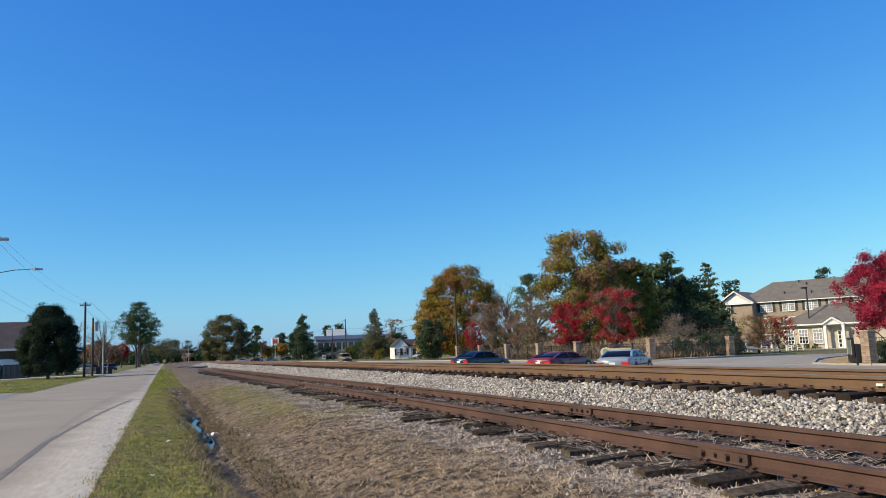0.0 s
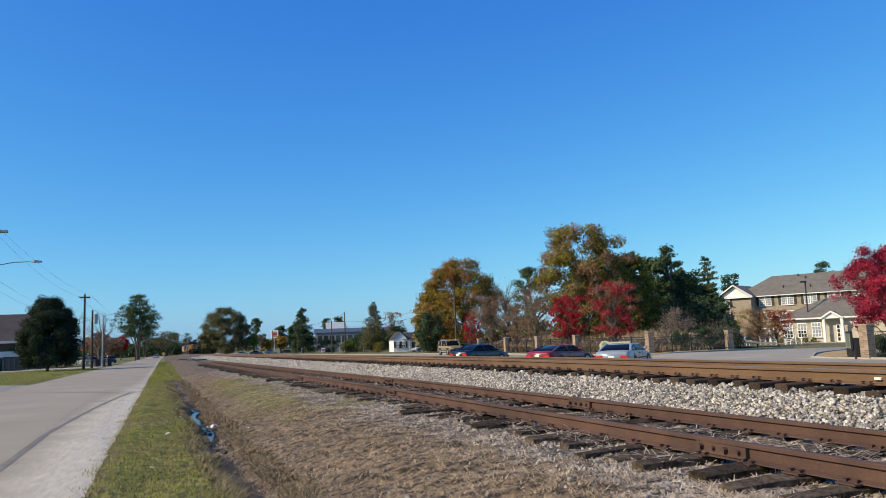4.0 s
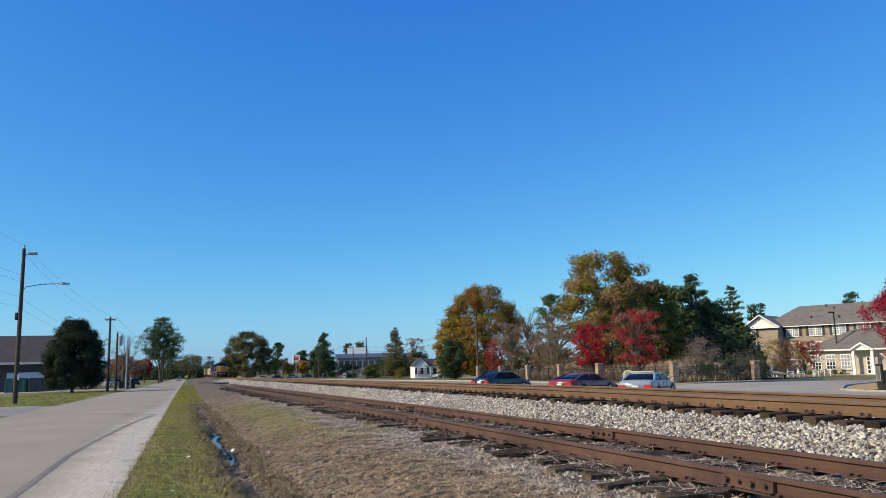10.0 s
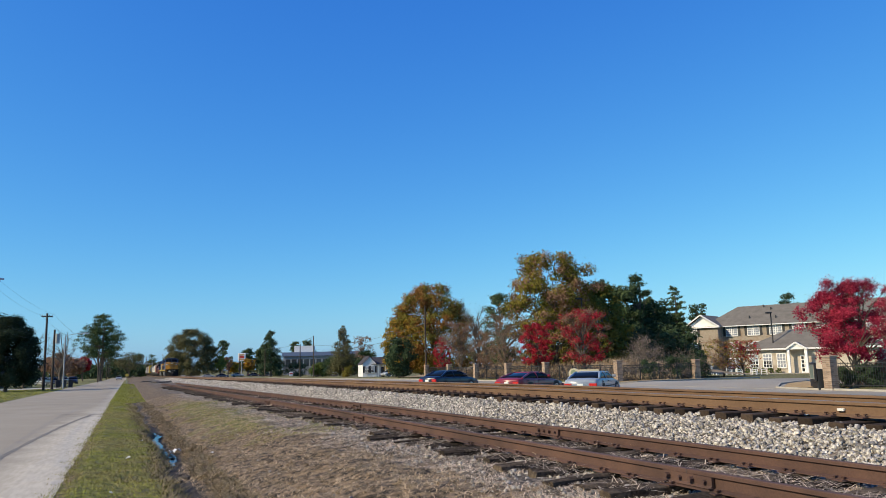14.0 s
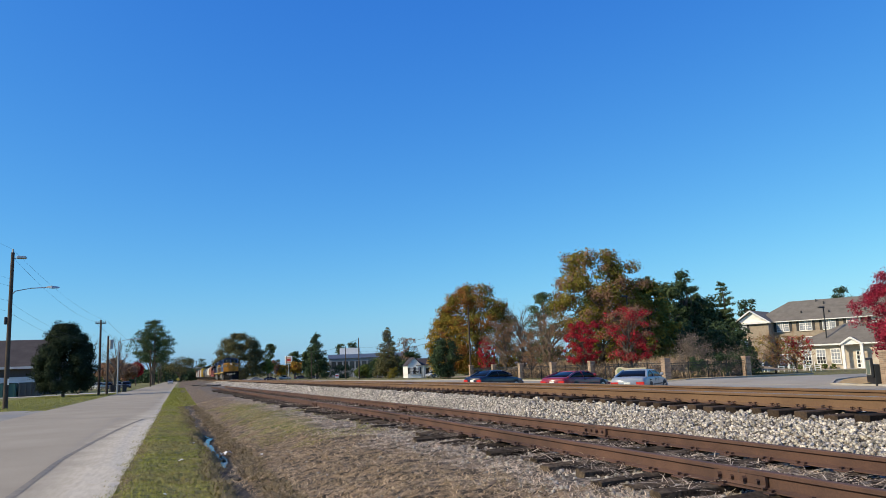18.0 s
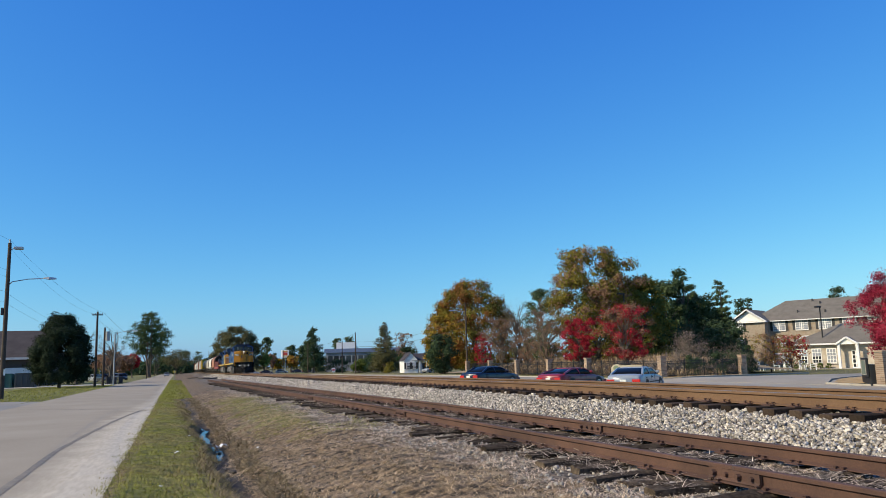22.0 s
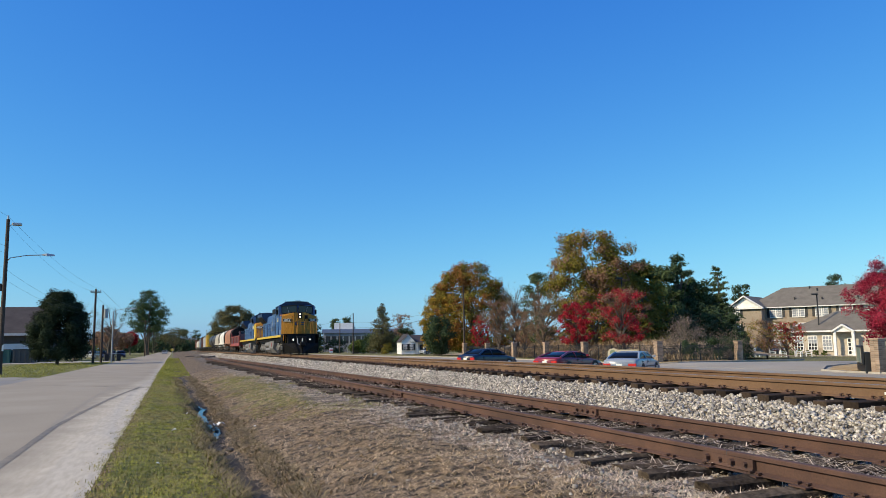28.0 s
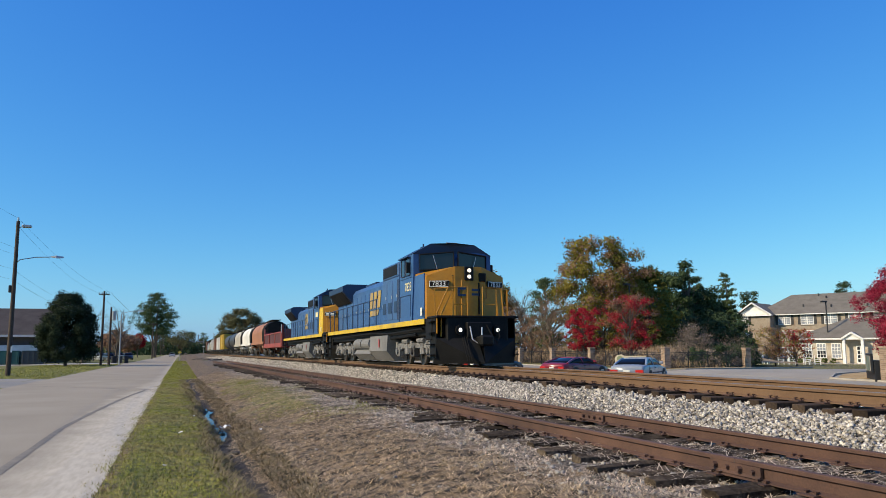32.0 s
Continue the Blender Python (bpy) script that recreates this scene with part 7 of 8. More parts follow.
dumpster(pose(-24.7, 116.6, -0.1 + dip(-24, 116), 0, 0, -4), (0.02, 0.10, 0.085), "green steel dumpster beside the building", 2.6)
dumpster(pose(-21.8, 116.3, -0.1 + dip(-21, 116), 0, 0, -4), (0.03, 0.04, 0.045), "dark steel dumpster beside the building", 2.4)
strip("driveway", M_SAND, lambda y: (-60.0, road_right(y) - 6.2), lambda x, y: land(x, y) + 0.035, [109, 112, 116, 120.0], 0.04, "pale concrete driveway beside the dumpsters")
strip("driveway", M_ASPHALT, lambda y: (-45.0 + 0 * y, road_right(y) - 6.1), lambda x, y: land(x, y) + 0.035, [38, 42, 46, 49.5], 0.04, "asphalt side street joining the road")
for k, (x, y) in enumerate(((-9.7, 117.5), (-9.0, 119.0), (-10.6, 118.4))):
    o = thing("wheelie_bin", "dark grey wheeled rubbish bin at the roadside", "bin", pose(x, y, 0.02 + dip(x, y), 0, 0, 10 * k), "wheeled bins")
    part("tub", Build().loft([ring(-0.28, (0.06, 1.0), (0.24, 0.3)), ring(0.28, (0.06, 1.05), (0.24, 0.3))]), M_TRIM, o)
    part("lid", Build().box(-0.32, 0.32, -0.34, 0.34, 1.02, 1.1, 0.02), M_TRIM, o)
    for s in (-1, 1):
        part("wheel", Build().tube((s * 0.2, 0.3, 0.12), (s * 0.3, 0.3, 0.12), 0.12, 10), M_TYRE, o)


# ---- poles, lamps and wires ----
def sag(a, b, drop, n=14):
    a, b = Vector(a), Vector(b)
    return [a.lerp(b, k / n) - Vector((0, 0, drop * 4 * (k / n) * (1 - k / n))) for k in range(n + 1)]


def wire(a, b, drop=0.6, r=0.0055):
    a, b = [(x, y, z + dip(x, y)) for x, y, z in (a, b)]
    tagged(part("overhead_wire", Build().path(sag(a, b, drop), r, 4), M_WIRE), "thin black overhead cable between poles", "cable", "overhead cables")


def cobra(o, z, reach, rise, m, direction=1, size=1.0):
    arm = part("lamp_arm", Build().path([(0, 0, z), (direction * reach * 0.12, 0, z + rise * 0.55), (direction * reach * 0.55, 0, z + rise * 0.9), (direction * reach, 0, z + rise)], 0.035 * size, 6), M_STEEL, o, "grey steel lamp arm")
    head_shape = Build().loft([[(direction * (reach - 0.05), -0.05, z + rise - 0.03), (direction * (reach - 0.05), 0.05, z + rise - 0.03), (direction * (reach - 0.05), 0.05, z + rise + 0.05), (direction * (reach - 0.05), -0.05, z + rise + 0.05)],
                               [(direction * (reach + 0.3), -0.16, z + rise - 0.07), (direction * (reach + 0.3), 0.16, z + rise - 0.07), (direction * (reach + 0.3), 0.12, z + rise + 0.1), (direction * (reach + 0.3), -0.12, z + rise + 0.1)],
                               [(direction * (reach + 0.75), -0.1, z + rise - 0.05), (direction * (reach + 0.75), 0.1, z + rise - 0.05), (direction * (reach + 0.75), 0.07, z + rise + 0.04), (direction * (reach + 0.75), -0.07, z + rise + 0.04)]])
    hd = part("lamp_head", head_shape, M_STEEL, arm, "grey cobra-head street lamp")
    return arm


def wood_pole(x, y, h, label, r=0.16, group="utility poles", lean=0.0):
    o = thing("utility_pole", label, "utility pole", pose(x, y, land(x, y) - 0.05, 0, lean, 0), group)
    part("shaft", Build().tube((0, 0, -0.3), (0, 0, h), r, 12, r * 0.68), M_POLE, o)
    return o


p1 = wood_pole(-11.6, 57.3, 10.5, "tall dark wooden utility pole with street lamp")
cobra(p1, 7.55, 2.2, 0.55, M_STEEL)
part("lamp_arm", Build().path([(0, 0, 10.0), (0.2, 0, 10.1), (0.3, 0, 10.15)], 0.03, 5), M_STEEL, p1)
part("flood_lamp", Build().box(0.25, 0.85, -0.14, 0.14, 10.06, 10.26, 0.05), M_STEEL, p1, "grey flood lamp")
part("insulator", Build().tube((0, 0, 10.5), (0, 0, 10.75), 0.06, 8), M_STEEL, p1)
part("cable_box", Build().box(-0.3, -0.14, -0.1, 0.1, 5.6, 6.1, 0.03), M_TRIM, p1)
part("pole_tag", Build().box(0.1, 0.2, -0.19, -0.16, 1.6, 2.0), M_WHITE, p1)
p2 = wood_pole(-10.4, 100.0, 9.0, "wooden utility pole with crossarm and transformer")
part("crossarm", Build().box(-0.6, 0.6, -0.06, 0.06, 8.55, 8.68, 0.01), M_POLE, p2)
for s in (-0.52, -0.25, 0.25, 0.52):
    part("insulator", Build().tube((s, 0, 8.68), (s, 0, 8.85), 0.05, 6), M_STEEL, p2)
p2b = wood_pole(-9.9, 104.0, 7.3, "wooden pole carrying a grey transformer")
part("transformer", Build().tube((0.35, 0, 5.6), (0.35, 0, 6.8), 0.28, 12), M_STEEL, p2b, "grey transformer can")
p3 = thing("street_lamp", "grey steel street lamp with curved arm", "street lamp", pose(-8.9, 106.5, dip(-9, 106)))
part("shaft", Build().tube((0, 0, -0.2), (0, 0, 6.6), 0.1, 10, 0.07), M_STEEL, p3)
cobra(p3, 6.4, 2.0, 0.55, M_STEEL)
for x, y, h in ((-9.3, 200, 9.0), (-10.5, 250, 9.0), (-11.5, 310, 9.0), (-14, 400, 9.5), (3.0, 420, 10)):
    q = wood_pole(x, y, h, "distant wooden utility pole beside the road")
    part("crossarm", Build().box(-1.2, 1.2, -0.06, 0.06, h - 0.5, h - 0.36), M_POLE, q)
p0 = (-12.6, 14.0)
for zz, dz, dx in ((10.7, 9.1, 0.0), (8.6, 7.6, 0.1), (8.2, 7.2, -0.1), (7.15, 6.6, 0.1), (6.45, 6.0, 0.15)):
    wire((-11.6 + dx, 57.3, zz), (p0[0], p0[1], zz + 0.25), 0.5)
for zz, z2, dx in ((10.7, 8.85, 0.75), (10.2, 8.85, -0.75), (7.1, 6.4, 0.1), (6.4, 6.0, 0.15)):
    wire((-11.6, 57.3, zz), (-10.4 + dx, 100.0, z2), 0.7)
for dx, z2 in ((-0.75, 8.85), (0.75, 8.85), (0.15, 6.2)):
    wire((-10.4 + dx, 100.0, z2), (-9.3 + dx, 200.0, 8.7 if abs(dx) > 0.5 else 6.2), 1.2, 0.012)
# along the highway
h1 = wood_pole(38.0, 102.1, 10.2, "wooden utility pole with lamp by the highway", 0.15, "highway poles")
cobra(h1, 8.8, 1.8, 0.3, M_STEEL, -1)
h2 = wood_pole(37.0, 173.4, 9.6, "wooden utility pole beside the highway", 0.15, "highway poles")
h3 = wood_pole(38.5, 197.0, 8.6, "wooden utility pole beside the hedge", 0.15, "highway poles")
for x, y in ((37.5, 250), (37.8, 320), (38, 400)):
    wood_pole(x, y, 9.6, "distant wooden utility pole by the highway", 0.16, "highway poles")
wire((38.0, 102.1, 7.6), (37.0, 173.4, 7.2), 1.0, 0.02)
wire((38.0, 102.1, 6.6), (37.0, 173.4, 6.2), 1.0, 0.025)
wire((37.0, 173.4, 9.2), (37.5, 250, 9.0), 1.0, 0.025)
for x, y, h in ((75.9, 75.2, 7.7), (47.0, 74.5, 8.9)):
    lamp = thing("lot_lamp", "dark square-headed car park lamp post", "street lamp", pose(x, y, land(x, y)), "car park lamps")
    part("shaft", Build().tube((0, 0, -0.2), (0, 0, h), 0.08, 8), M_TRIM, lamp)
    part("lamp_head", Build().box(-0.75, 0.1, -0.16, 0.16, h - 0.05, h + 0.14, 0.03), M_TRIM, lamp)


def crossing_signal(x, y, label, arm=0.0):
    o = thing("crossing_signal", label, "crossing signal", pose(x, y, land(x, y)), "crossing signals")
    part("mast", Build().tube((0, 0, 0), (0, 0, 5.6 if arm else 3.6), 0.09, 8), M_STEEL, o)
    part("base", Build().box(-0.3, 0.3, -0.3, 0.3, 0, 0.25, 0.03), M_CONCRETE, o)
    if arm:
        part("arm", Build().path([(0, 0, 5.3), (arm, 0, 5.5)], 0.06, 6).path([(0, 0, 4.9), (arm * 0.8, 0, 5.3)], 0.04, 5), M_STEEL, o)
    for k, xx in enumerate((arm * 0.55, arm * 0.95) if arm else (0.0,)):
        for s in (-0.4, 0.4):
            part("signal_disc", Build().tube((xx + s, -0.1, 5.45 if arm else 2.6), (xx + s, 0.05, 5.45 if arm else 2.6), 0.24, 12), M_TRIM, o)
    part("cross_board", Build().box(-0.6, 0.6, -0.12, -0.09, 3.2, 3.4), M_WHITE, o)


crossing_signal(14.2, 345.0, "railway crossing signal with long arm", 8.0)
crossing_signal(4.6, 330.0, "railway crossing signal with arm over the road", -6.0)
ys = thing("warning_sign", "yellow diamond warning sign on a post", "road sign", pose(-2.2, 152.0, dip(-2, 152)))
part("post", Build().tube((0, 0, 0), (0, 0, 1.9), 0.04, 6), M_STEEL, ys)
part("panel", Build().prism([(-0.34, 1.55), (0, 1.21), (0.34, 1.55), (0, 1.89)], -0.02, 0.02), plain("sign_yellow", (0.75, 0.55, 0.03)), ys)
for k, (x, y, s, a) in enumerate(((3.2, 118, 0.8, 20), (2.2, 121, 0.5, -30), (3.9, 122, 0.6, 60), (1.4, 142, 0.5, 10), (0.6, 150, 0.5, 40))):
    sl = Build().loft([[(-s, -0.4, 0), (s, -0.5, 0), (s * 0.9, 0.5, 0), (-s * 0.8, 0.45, 0)], [(-s * 0.9, -0.35, 0.15), (s * 0.7, -0.4, 0.22), (s * 0.7, 0.4, 0.2), (-s * 0.7, 0.35, 0.12)]])
    ob = tagged(part("concrete_slab", sl, M_MUD), "broken dark stained concrete slab lying by the track", "rubble", "rubble by the track")
    ob.matrix_basis = pose(x, y, land(x, y) - 0.03, 0, 0, a)


# ---- stones and grass ----
def stone_field(name, rng, xy, z, size, material, label, parent=None):
    """Many angular stones: skewed blocks, each squashed, chipped and turned at random."""
    n = len(xy)
    base = np.array([(-1, -1, -1), (1, -1, -1), (1, 1, -1), (-1, 1, -1), (-0.75, -0.75, 1), (0.75, -0.75, 1), (0.75, 0.75, 1), (-0.75, 0.75, 1)], float) * 0.8
    v = (base[None] + rng.uniform(-0.42, 0.42, (n, 8, 3))) * (size * rng.uniform(0.55, 1.2, n))[:, None, None] * rng.uniform((0.8, 0.65, 0.55), (1.25, 1.0, 0.9), (n, 3))[:, None, :]
    a, b = rng.uniform(0, 6.28, n), rng.uniform(-0.9, 0.9, n)
    ca, sa, cb, sb = np.cos(a), np.sin(a), np.cos(b), np.sin(b)
    x, y, q = v[..., 0], v[..., 1], v[..., 2]
    y, q = y * cb[:, None] - q * sb[:, None], y * sb[:, None] + q * cb[:, None]
    x, y = x * ca[:, None] - y * sa[:, None], x * sa[:, None] + y * ca[:, None]
    v = np.stack([x + xy[:, :1], y + xy[:, 1:], q + z[:, None]], -1).reshape(-1, 3)
    f = np.array([(4, 5, 6), (4, 6, 7), (0, 1, 5), (0, 5, 4), (1, 2, 6), (1, 6, 5), (2, 3, 7), (2, 7, 6), (3, 0, 4), (3, 4, 7)])
    f = (f[None] + 8 * np.arange(n)[:, None, None]).reshape(-1, 3)
    return tagged(part(name, quick(name, v, f), material, parent), label, "gravel", kind="stuff")


def blade_field(name, rng, xy, z, length, width, tilt, material, label, flat=False):
    """Grass blades: bent strips that lean every way."""
    n = len(xy)
    a = rng.uniform(0, 6.28, n)
    t = rng.uniform(tilt[0], tilt[1], n)
    ln = rng.uniform(length[0], length[1], n)
    out = np.stack([np.cos(a), np.sin(a)], 1)
    side = np.stack([-np.sin(a), np.cos(a)], 1) * (width * rng.uniform(0.6, 1.4, n))[:, None]
    p0 = np.column_stack([xy, z])
    p1 = p0 + np.column_stack([out * (ln * np.sin(t) * 0.5)[:, None], ln * np.cos(t) * 0.6])
    p2 = p0 + np.column_stack([out * (ln * np.sin(t))[:, None], ln * np.cos(t) * 0.75])
    s3 = np.column_stack([side, np.zeros(n)])
    v = np.stack([p0 - s3, p0 + s3, p1 + s3 * 0.8, p1 - s3 * 0.8, p2 + s3 * 0.25, p2 - s3 * 0.25], 1).reshape(-1, 3)
    f = (np.array([(0, 1, 2, 3), (3, 2, 4, 5)])[None] + 6 * np.arange(n)[:, None, None]).reshape(-1, 4)
    if flat:
        v = np.stack([p0 - s3, p0 + s3, p2 + s3 * 0.5, p2 - s3 * 0.5], 1).reshape(-1, 3)
        f = np.arange(4 * n).reshape(n, 4)
    return tagged(part(name, quick(name, v, f), material), label, "grass", kind="stuff")


def spread(rng, n, y0, y1, power, inside):
    """Points denser towards y0; inside(y, u) gives x for u in 0..1, or None."""
    out = []
    for y, u in zip(y0 + (y1 - y0) * rng.random(n) ** power, rng.random(n)):
        x = inside(y, u)
        if x is not None:
            out.append((x, y))
    return np.array(out)


def build_cover():
    rng = np.random.default_rng(77)
    # main ballast shoulder
    def shoulder_x(y, u):
        a = siding_x(min(y, 70)) + 0.8
        x = a + (track_x(y) - 0.95 - a) * u
        return x if x > (6.3 if y < 30 else 5.2) + 0.15 * noise.noise((y * 1.3, 0, 12)) else None
    for count, y0, y1, size, sink in ((32000, 4.5, 24, 0.027, 0.025), (11000, 24, 44, 0.04, 0.02), (5000, 44, 80, 0.06, 0.02)):
        p = spread(rng, count, y0, y1, 1.15, shoulder_x)
        z = np.array([land(x, y) for x, y in p]) + rng.uniform(-sink, 0.03, len(p))
        stone_field("ballast", rng, p, z, size, M_STONE, "pale angular ballast stones beside the main track")
    p = spread(rng, 7000, 5, 50, 1.3, lambda y, u: track_x(y) - 1.25 + 2.5 * u ** 1.3)
    z = np.array([0.72 + dip(0, y) + 0.05 * noise.noise((x * 1.5, y * 1.2, 3)) for x, y in p]) + rng.uniform(-0.03, 0.02, len(p))
    stone_field("ballast", rng, p, z, 0.036, M_STONE, "pale angular ballast stones between the rails")
    p = spread(rng, 3500, 80, 190, 1.3, lambda y, u: track_x(y) - 4.0 + 3.0 * u)
    z = np.array([land(x, y) + 0.01 for x, y in p])
    stone_field("ballast", rng, p, z, 0.09, M_STONE, "pale ballast stones farther along the track")
    # thin gravel about the siding
    p = spread(rng, 11000, 4, 45, 1.5, lambda y, u: siding_x(y) - 2.2 + 3.2 * u ** 0.7)
    p = p[np.array([noise.noise((x * 0.7, y * 0.5, 31)) > -0.25 for x, y in p])]
    z = np.array([rough_land(x, y) for x, y in p]) + rng.uniform(-0.01, 0.015, len(p))
    stone_field("gravel", rng, p, z, 0.024, M_GRAVEL, "scattered grey gravel along the siding")
    p = spread(rng, 260, 5, 40, 1.3, lambda y, u: siding_x(y) - 3.6 + 2.8 * u)
    z = np.array([rough_land(x, y) for x, y in p]) + 0.006
    stone_field("gravel", rng, p, z, 0.022, M_GRAVEL, "stray grey stones on the bank")
    # matted straw on the bank and about the siding
    def bank_x(y, u):
        a, b = ditch_x(y) + (0.2 if 15.5 < y < 27 else 0.04), siding_x(y) + 0.9
        x = a + (b - a) * u
        if abs(x - siding_x(y) + 1.05) < 0.32 and (y * 7.3) % 1 < 0.6:
            return None
        return x if noise.noise((x * 0.9, y * 0.9, 4)) > -0.6 + 0.25 * (x > siding_x(y) - 1.6) else None
    def weathered(p):
        return np.array([x > siding_x(y) - 2.3 + 1.2 * noise.noise((x * 0.8, y * 0.5, 17)) for x, y in p])
    p = spread(rng, 160000, 4, 50, 1.9, bank_x)
    z = np.array([rough_land(x, y) for x, y in p]) + rng.uniform(-0.008, 0.02, len(p))
    old = weathered(p)
    blade_field("dry_grass", rng, p[~old], z[~old], (0.03, 0.10), 0.0036, (0.95, 1.52), M_DRY, "matted straw-coloured dry grass on the bank", True)
    blade_field("dry_grass", rng, p[old], z[old], (0.03, 0.10), 0.0036, (1.05, 1.55), M_GREYSTRAW, "matted greyish weathered straw beside the siding", True)
    c = spread(rng, 9000, 4.5, 40, 1.6, bank_x)
    for k, (pick, mat, lab) in enumerate(((~weathered(c), M_DRY, "small tussocks of dead brown grass on the bank"), (weathered(c), M_GREYSTRAW, "small tussocks of grey dead grass near the siding"))):
        q = np.repeat(c[pick], 11, 0) + rng.normal(size=(int(pick.sum()) * 11, 2)) * 0.018
        z = np.repeat(np.array([rough_land(x, y) for x, y in c[pick]]), 11) - 0.004
        blade_field("dry_grass", rng, q, z, (0.03, 0.085), 0.0038, (0.6, 1.45), mat, lab, True)
    # straw caught between the siding ties
    p = spread(rng, 15000, 4, 36, 1.4, lambda y, u: siding_x(y) + (0.75 + 0.5 * (u - 0.5) if u > 0.6 else -1.3 + 3.0 * u))
    p = p[np.array([noise.noise((x * 0.8, y * 0.9, 14)) > 0.0 for x, y in p])]
    z = np.array([max(rough_land(x, y), SIDE + dip(0, y) - 0.17) for x, y in p])
    blade_field("dry_grass", rng, p, z, (0.10, 0.28), 0.004, (1.3, 1.57), M_GREYSTRAW, "long dry straw tangled between the old ties")
    # the mown strip beside the road
    def verge_x(y, u):
        a, b = road_right(y) + 0.02 + 0.2 * noise.noise((y * 0.8, 7, 0)) + 0.1 * noise.noise((y * 2.9, 3, 0)), ditch_x(y) - 0.16
        x = a + (b - a) * u ** 0.9
        return x if b > a else None
    p = spread(rng, 100000, 6, 50, 1.7, verge_x)
    z = np.array([rough_land(x, y) for x, y in p]) - 0.004
    k = np.array([noise.noise((x * 0.7, y * 0.5, 2)) + (x - road_right(y)) * 0.22 - 0.2 for x, y in p]) + rng.normal(size=len(p)) * 0.25 > 0.12
    blade_field("green_grass", rng, p[~k], z[~k], (0.025, 0.06), 0.0042, (0.3, 1.4), M_GREEN, "short green mown grass beside the road", True)
    blade_field("faded_grass", rng, p[k], z[k], (0.025, 0.07), 0.0042, (0.4, 1.45), M_STRAWGREEN, "short yellowing mown grass beside the ditch", True)
    # stray tufts at the sandy edge
    p = spread(rng, 1500, 6, 44, 1.6, lambda y, u: road_right(y) + 0.22 - 0.32 * u * u)
    p = p[np.array([noise.noise((x * 3, y * 1.6, 51)) > 0.12 for x, y in p])]
    blade_field("faded_grass", rng, p, np.array([0.01 + dip(0, y) for x, y in p]), (0.03, 0.08), 0.004, (0.5, 1.4), M_STRAWGREEN, "stray yellowing grass tufts on the sandy road edge")
    # green patch on the bank
    p = spread(rng, 26000, 14, 38, 1.0, lambda y, u: ditch_x(y) + 0.8 + 2.4 * u)
    p = p[np.array([noise.noise((x * 0.6, y * 0.4, 21)) > 0.1 for x, y in p])]
    z = np.array([rough_land(x, y) for x, y in p])
    blade_field("green_grass", rng, p, z, (0.03, 0.07), 0.004, (0.4, 1.3), M_GREEN, "patchy green grass on the bank", True)
    # rank grass hanging into the ditch
    p = spread(rng, 38000, 6, 46, 1.6, lambda y, u: ditch_x(y) + (-0.5 + 0.8 * u if u < 0.5 else -0.2 + 0.8 * u))
    p = p[np.array([abs(x - ditch_x(y)) > 0.13 + 0.06 * noise.noise((y * 2.2, 5, 1)) for x, y in p])]
    z = np.array([rough_land(x, y) for x, y in p]) - 0.01
    blade_field("ditch_grass", rng, p, z, (0.06, 0.2), 0.005, (0.7, 1.5), M_RANK, "rank brown grass hanging into the ditch", True)
    # dry weeds behind the iron fence
    p = np.array([(36.3 + 14 * u * u, 52.5 + 46 * v) for u, v in rng.random((20000, 2))])
    p = p[np.array([noise.noise((x * 0.5, y * 0.35, 40)) > -0.25 and (y > 60 or x < 43) for x, y in p])]
    z = np.array([max(land(x, y), bank_height(x, y)) for x, y in p])
    blade_field("dry_weeds", rng, p, z, (0.35, 1.05), 0.02, (0.1, 0.8), M_WEED, "tall brown dry weeds behind the iron fence")
    # the verge farther along the road
    p = spread(rng, 26000, 48, 150, 1.5, lambda y, u: road_right(y) + 0.05 + (ditch_x(y) - road_right(y) + 0.5) * u)
    z = np.array([land(x, y) - 0.01 for x, y in p])
    blade_field("green_grass", rng, p, z, (0.04, 0.11), 0.012, (0.3, 1.2), M_GREEN, "short green grass farther along the verge", True)
    # left verge
    p = spread(rng, 16000, 50, 110, 1.2, lambda y, u: road_right(y) - 6.4 - 9 * u)
    z = np.array([land(x, y) for x, y in p])
    blade_field("green_grass", rng, p, z, (0.05, 0.12), 0.012, (0.2, 1.0), M_GREEN, "short green grass on the far verge")


M_STRAWGREEN = surface("faded_grass", (0.23, 0.185, 0.05), (0.37, 0.295, 0.10), 0.9, 0.85, 0.0, island=0.4)
M_WEED = surface("dry_weeds", (0.20, 0.14, 0.08), (0.42, 0.30, 0.18), 0.6, 0.95, 0.0, island=0.4)
M_RANK = surface("rank_grass", (0.13, 0.10, 0.045), (0.28, 0.21, 0.105), 1.5, 0.9, 0.0, island=0.45)
build_cover()

# standing water in the ditch
pool = Build()
edge = []
for k in range(80):
    y = 16.6 + 9.0 * k / 79
    w = 0.085 + 0.05 * noise.noise((y * 1.3, 0, 0)) + 0.05 * noise.noise((y * 4.7, 0, 2))
    w *= min(1, ((k + 1) / 12) ** 0.5, ((80 - k) / 12) ** 0.5)
    edge.append((ditch_x(y) - w + 0.03 * noise.noise((y * 3, 1, 0)), ditch_x(y) + w * 0.9, y))
n = len(edge)
pool.add([(a, y, -0.305) for a, b, y in edge] + [(b, y, -0.305) for a, b, y in edge], [(i, i + 1, n + i + 1, n + i) for i in range(n - 1)])
tagged(part("ditch_water", pool, M_WATER), "still water standing in the ditch", "water", kind="structure")
rnd = random.Random(9)
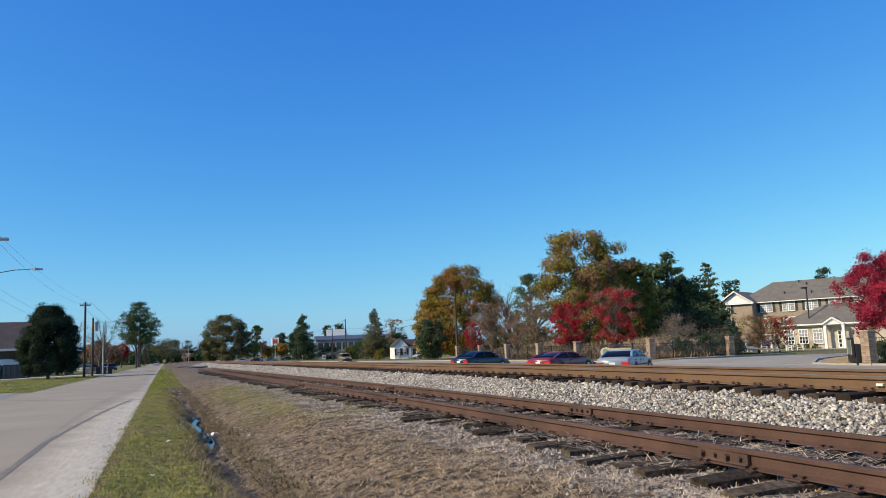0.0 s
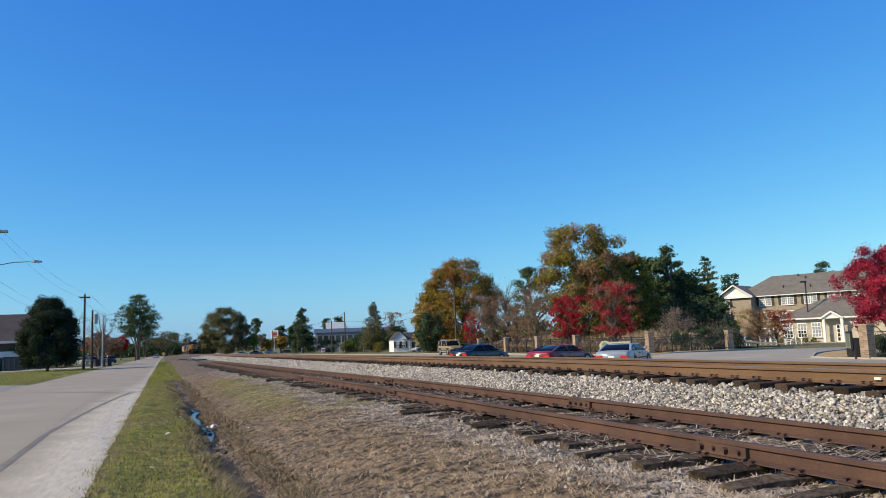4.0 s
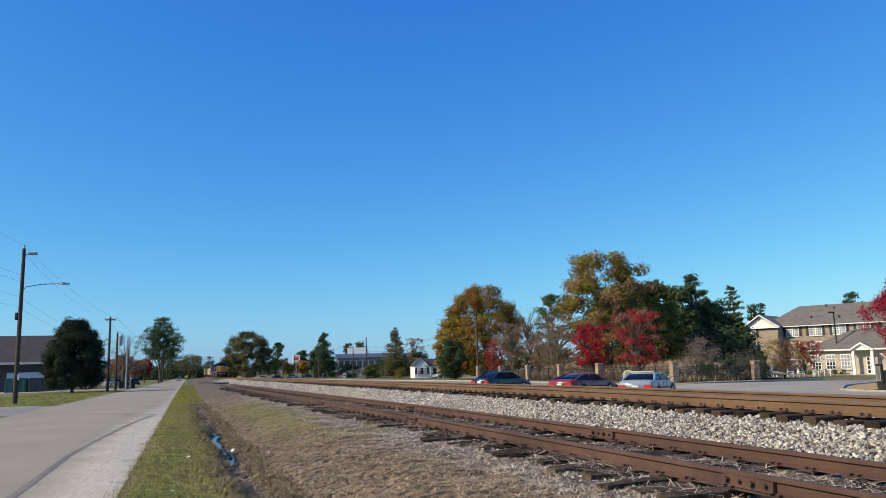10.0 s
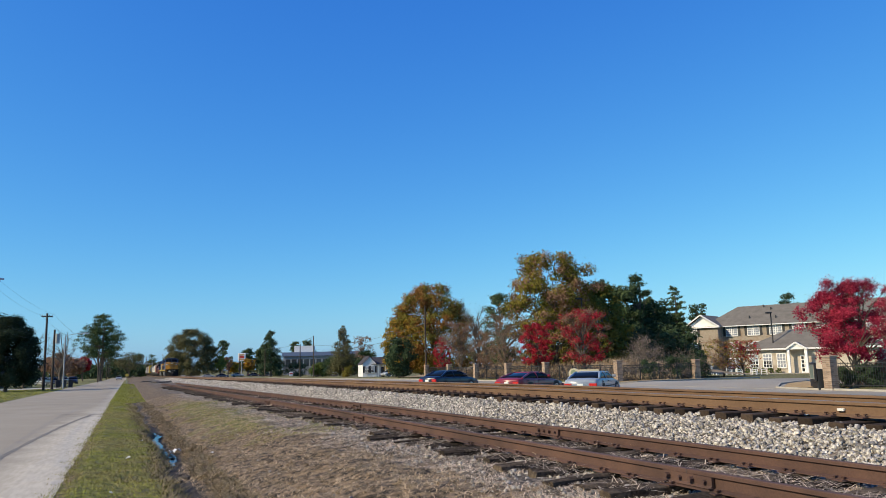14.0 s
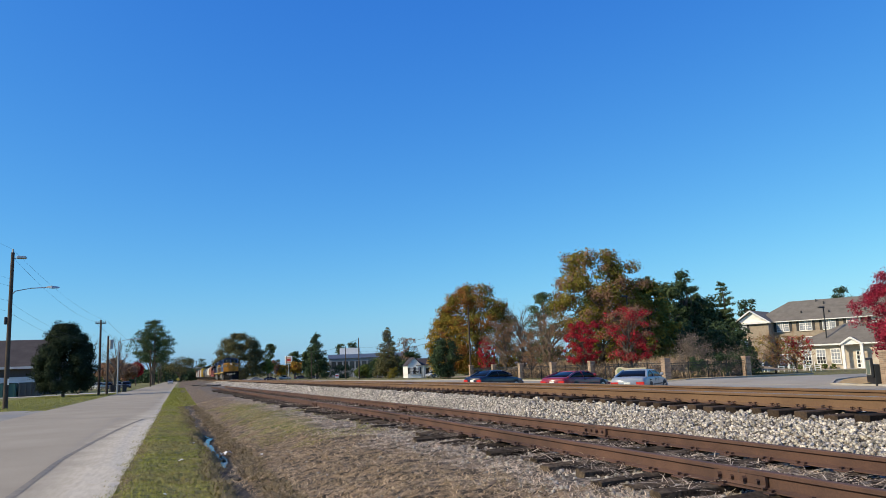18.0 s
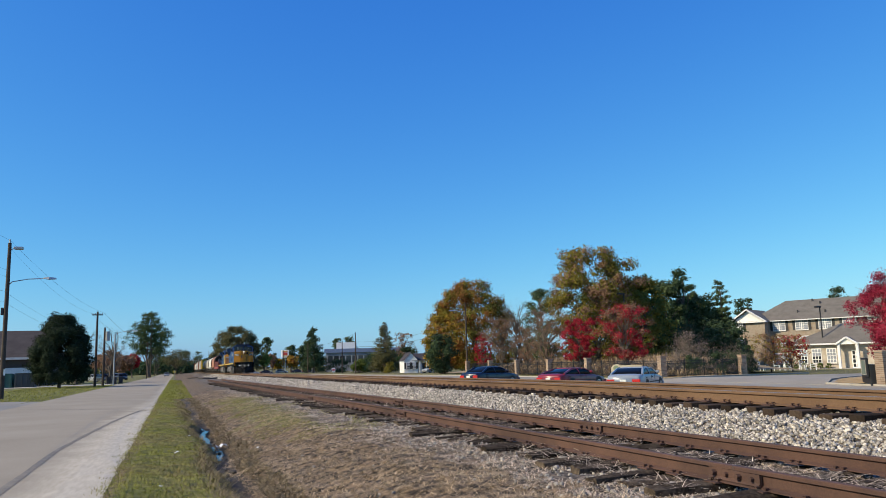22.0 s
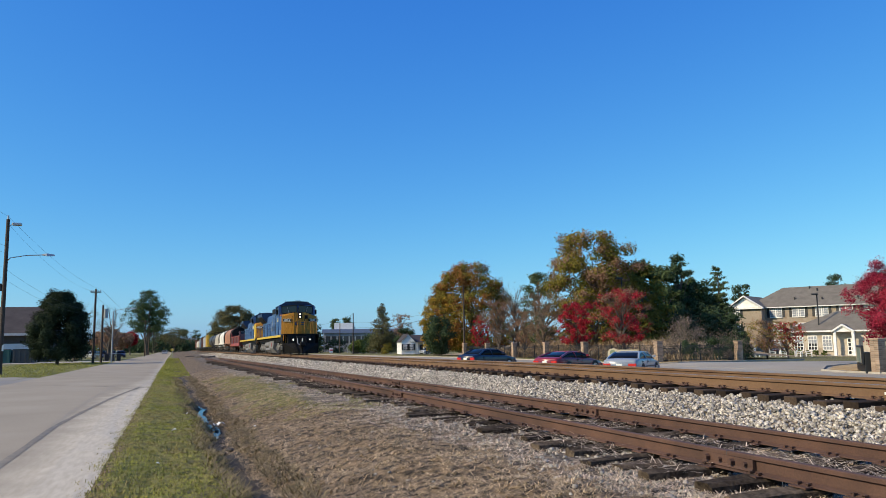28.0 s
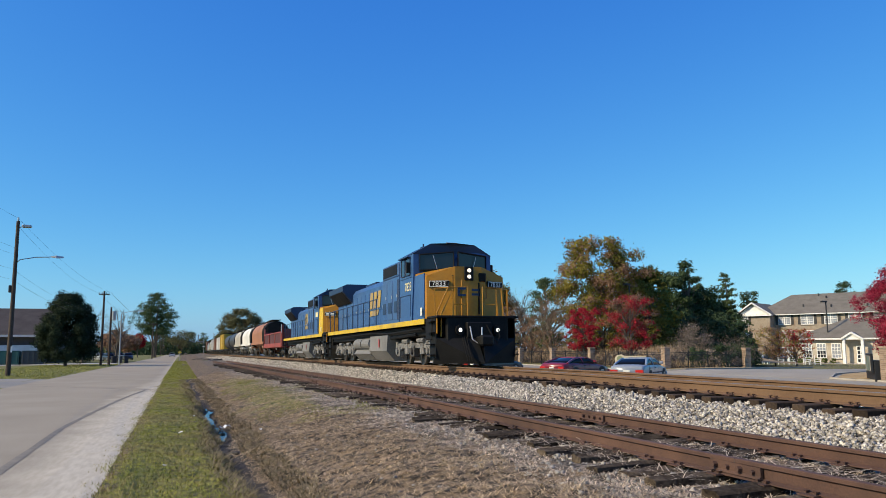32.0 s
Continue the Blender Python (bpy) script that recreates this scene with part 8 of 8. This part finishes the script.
for k in range(48):
    y = rnd.uniform(13.0, 25.6)
    clod = Build().loft([[(math.cos(a) * r * rnd.uniform(0.6, 1.1), math.sin(a) * r * rnd.uniform(0.8, 1.5), zz) for a in np.linspace(0, 5.5, 7)] for r, zz in ((0.06, -0.06), (0.05, 0.012), (0.015, 0.03))])
    ob = tagged(part("mud_clod", clod, M_MUD), "dark wet mud clod in the ditch", "mud", "mud clods")
    ob.location = (ditch_x(y) + rnd.uniform(-0.16, 0.16), y, land(ditch_x(y), y) + rnd.uniform(0.0, 0.03))


def scrap(name, label, x, y, s, material, seed, up=0.03):
    """A crumpled bit of litter."""
    r = random.Random(seed)
    vs = [(i * s / 3 - s / 2, j * s / 3 - s / 2, r.uniform(0, s * 0.5)) for j in range(4) for i in range(4)]
    fs = [(j * 4 + i, j * 4 + i + 1, j * 4 + i + 5, j * 4 + i + 4) for j in range(3) for i in range(3)]
    vs2 = [(a, b, c - 0.006) for a, b, c in vs]
    b = Build().add(vs, fs).add(vs2, [f[::-1] for f in fs])
    ob = tagged(part(name, b, material), label, "litter", "roadside litter")
    ob.location = (x, y, rough_land(x, y) + up)
    ob.rotation_euler = (0, 0, r.uniform(0, 3))


M_LITTERW = plain("litter_white", (0.78, 0.78, 0.78), 0.7)
scrap("plastic_bag", "crumpled white plastic bag in the ditch", ditch_x(18.7) + 0.1, 18.7, 0.2, M_LITTERW, 1, 0.06)
for k, (x, y, s) in enumerate(((-0.15, 15.6, 0.07), (0.1, 19.6, 0.05), (-0.3, 11.2, 0.04), (0.2, 28.0, 0.06), (1.4, 16.2, 0.05))):
    scrap("paper_scrap", "small scrap of white paper on the grass", x, y, s, M_LITTERW, 20 + k)


# ---- what moves ----
def front_of_train(t):
    """Distance of the leading nose along the track."""
    return 25.0 + 9.78 * (32 - t) - 0.006 * (32 - t) ** 2


def on_track(y, length):
    """Where a rail vehicle stands with its front at y: both ends on the track."""
    a, b = Vector((track_x(y), y, rail_z(y))), Vector((track_x(y + length), y + length, rail_z(y + length)))
    d = b - a
    return Matrix.Translation(a) @ pose(0, 0, 0, math.degrees(math.atan2(d.z, d.y)), 0, -math.degrees(math.atan2(d.x, d.y)))


def suv_at(t):
    return 148.55 - 15.42 * t


def roll_rows(ob, r, place):
    """Rows for a wheel of radius r that rolls as its vehicle goes towards -y."""
    x, y, z = ob.location
    turn, rows = 0.0, []
    for k in range(961):
        turn += min(80.0, math.degrees((place((k - 1) / 30) - place(k / 30)) / r))
        rows.append((k / 30, pose(x, y, z, turn)))
    return rows


def motions():
    for ob, gap in MOVERS:
        walk(ob, [(k * 0.5, on_track(front_of_train(k * 0.5) + gap, 15.0)) for k in range(65)])
    walk(suv, [(k * 0.5, facing(31.5, suv_at(k * 0.5) - 2.25, 0, HIGHWAY_Z + dip(31.5, suv_at(k * 0.5)))) for k in range(65)])
    for ob in [c for c in suv.children if c.name.startswith("wheel") and "arch" not in c.name]:
        walk(ob, roll_rows(ob, 0.37, suv_at))
    for ob, r in SPIN[:24]:
        walk(ob, roll_rows(ob, r, front_of_train))


motions()
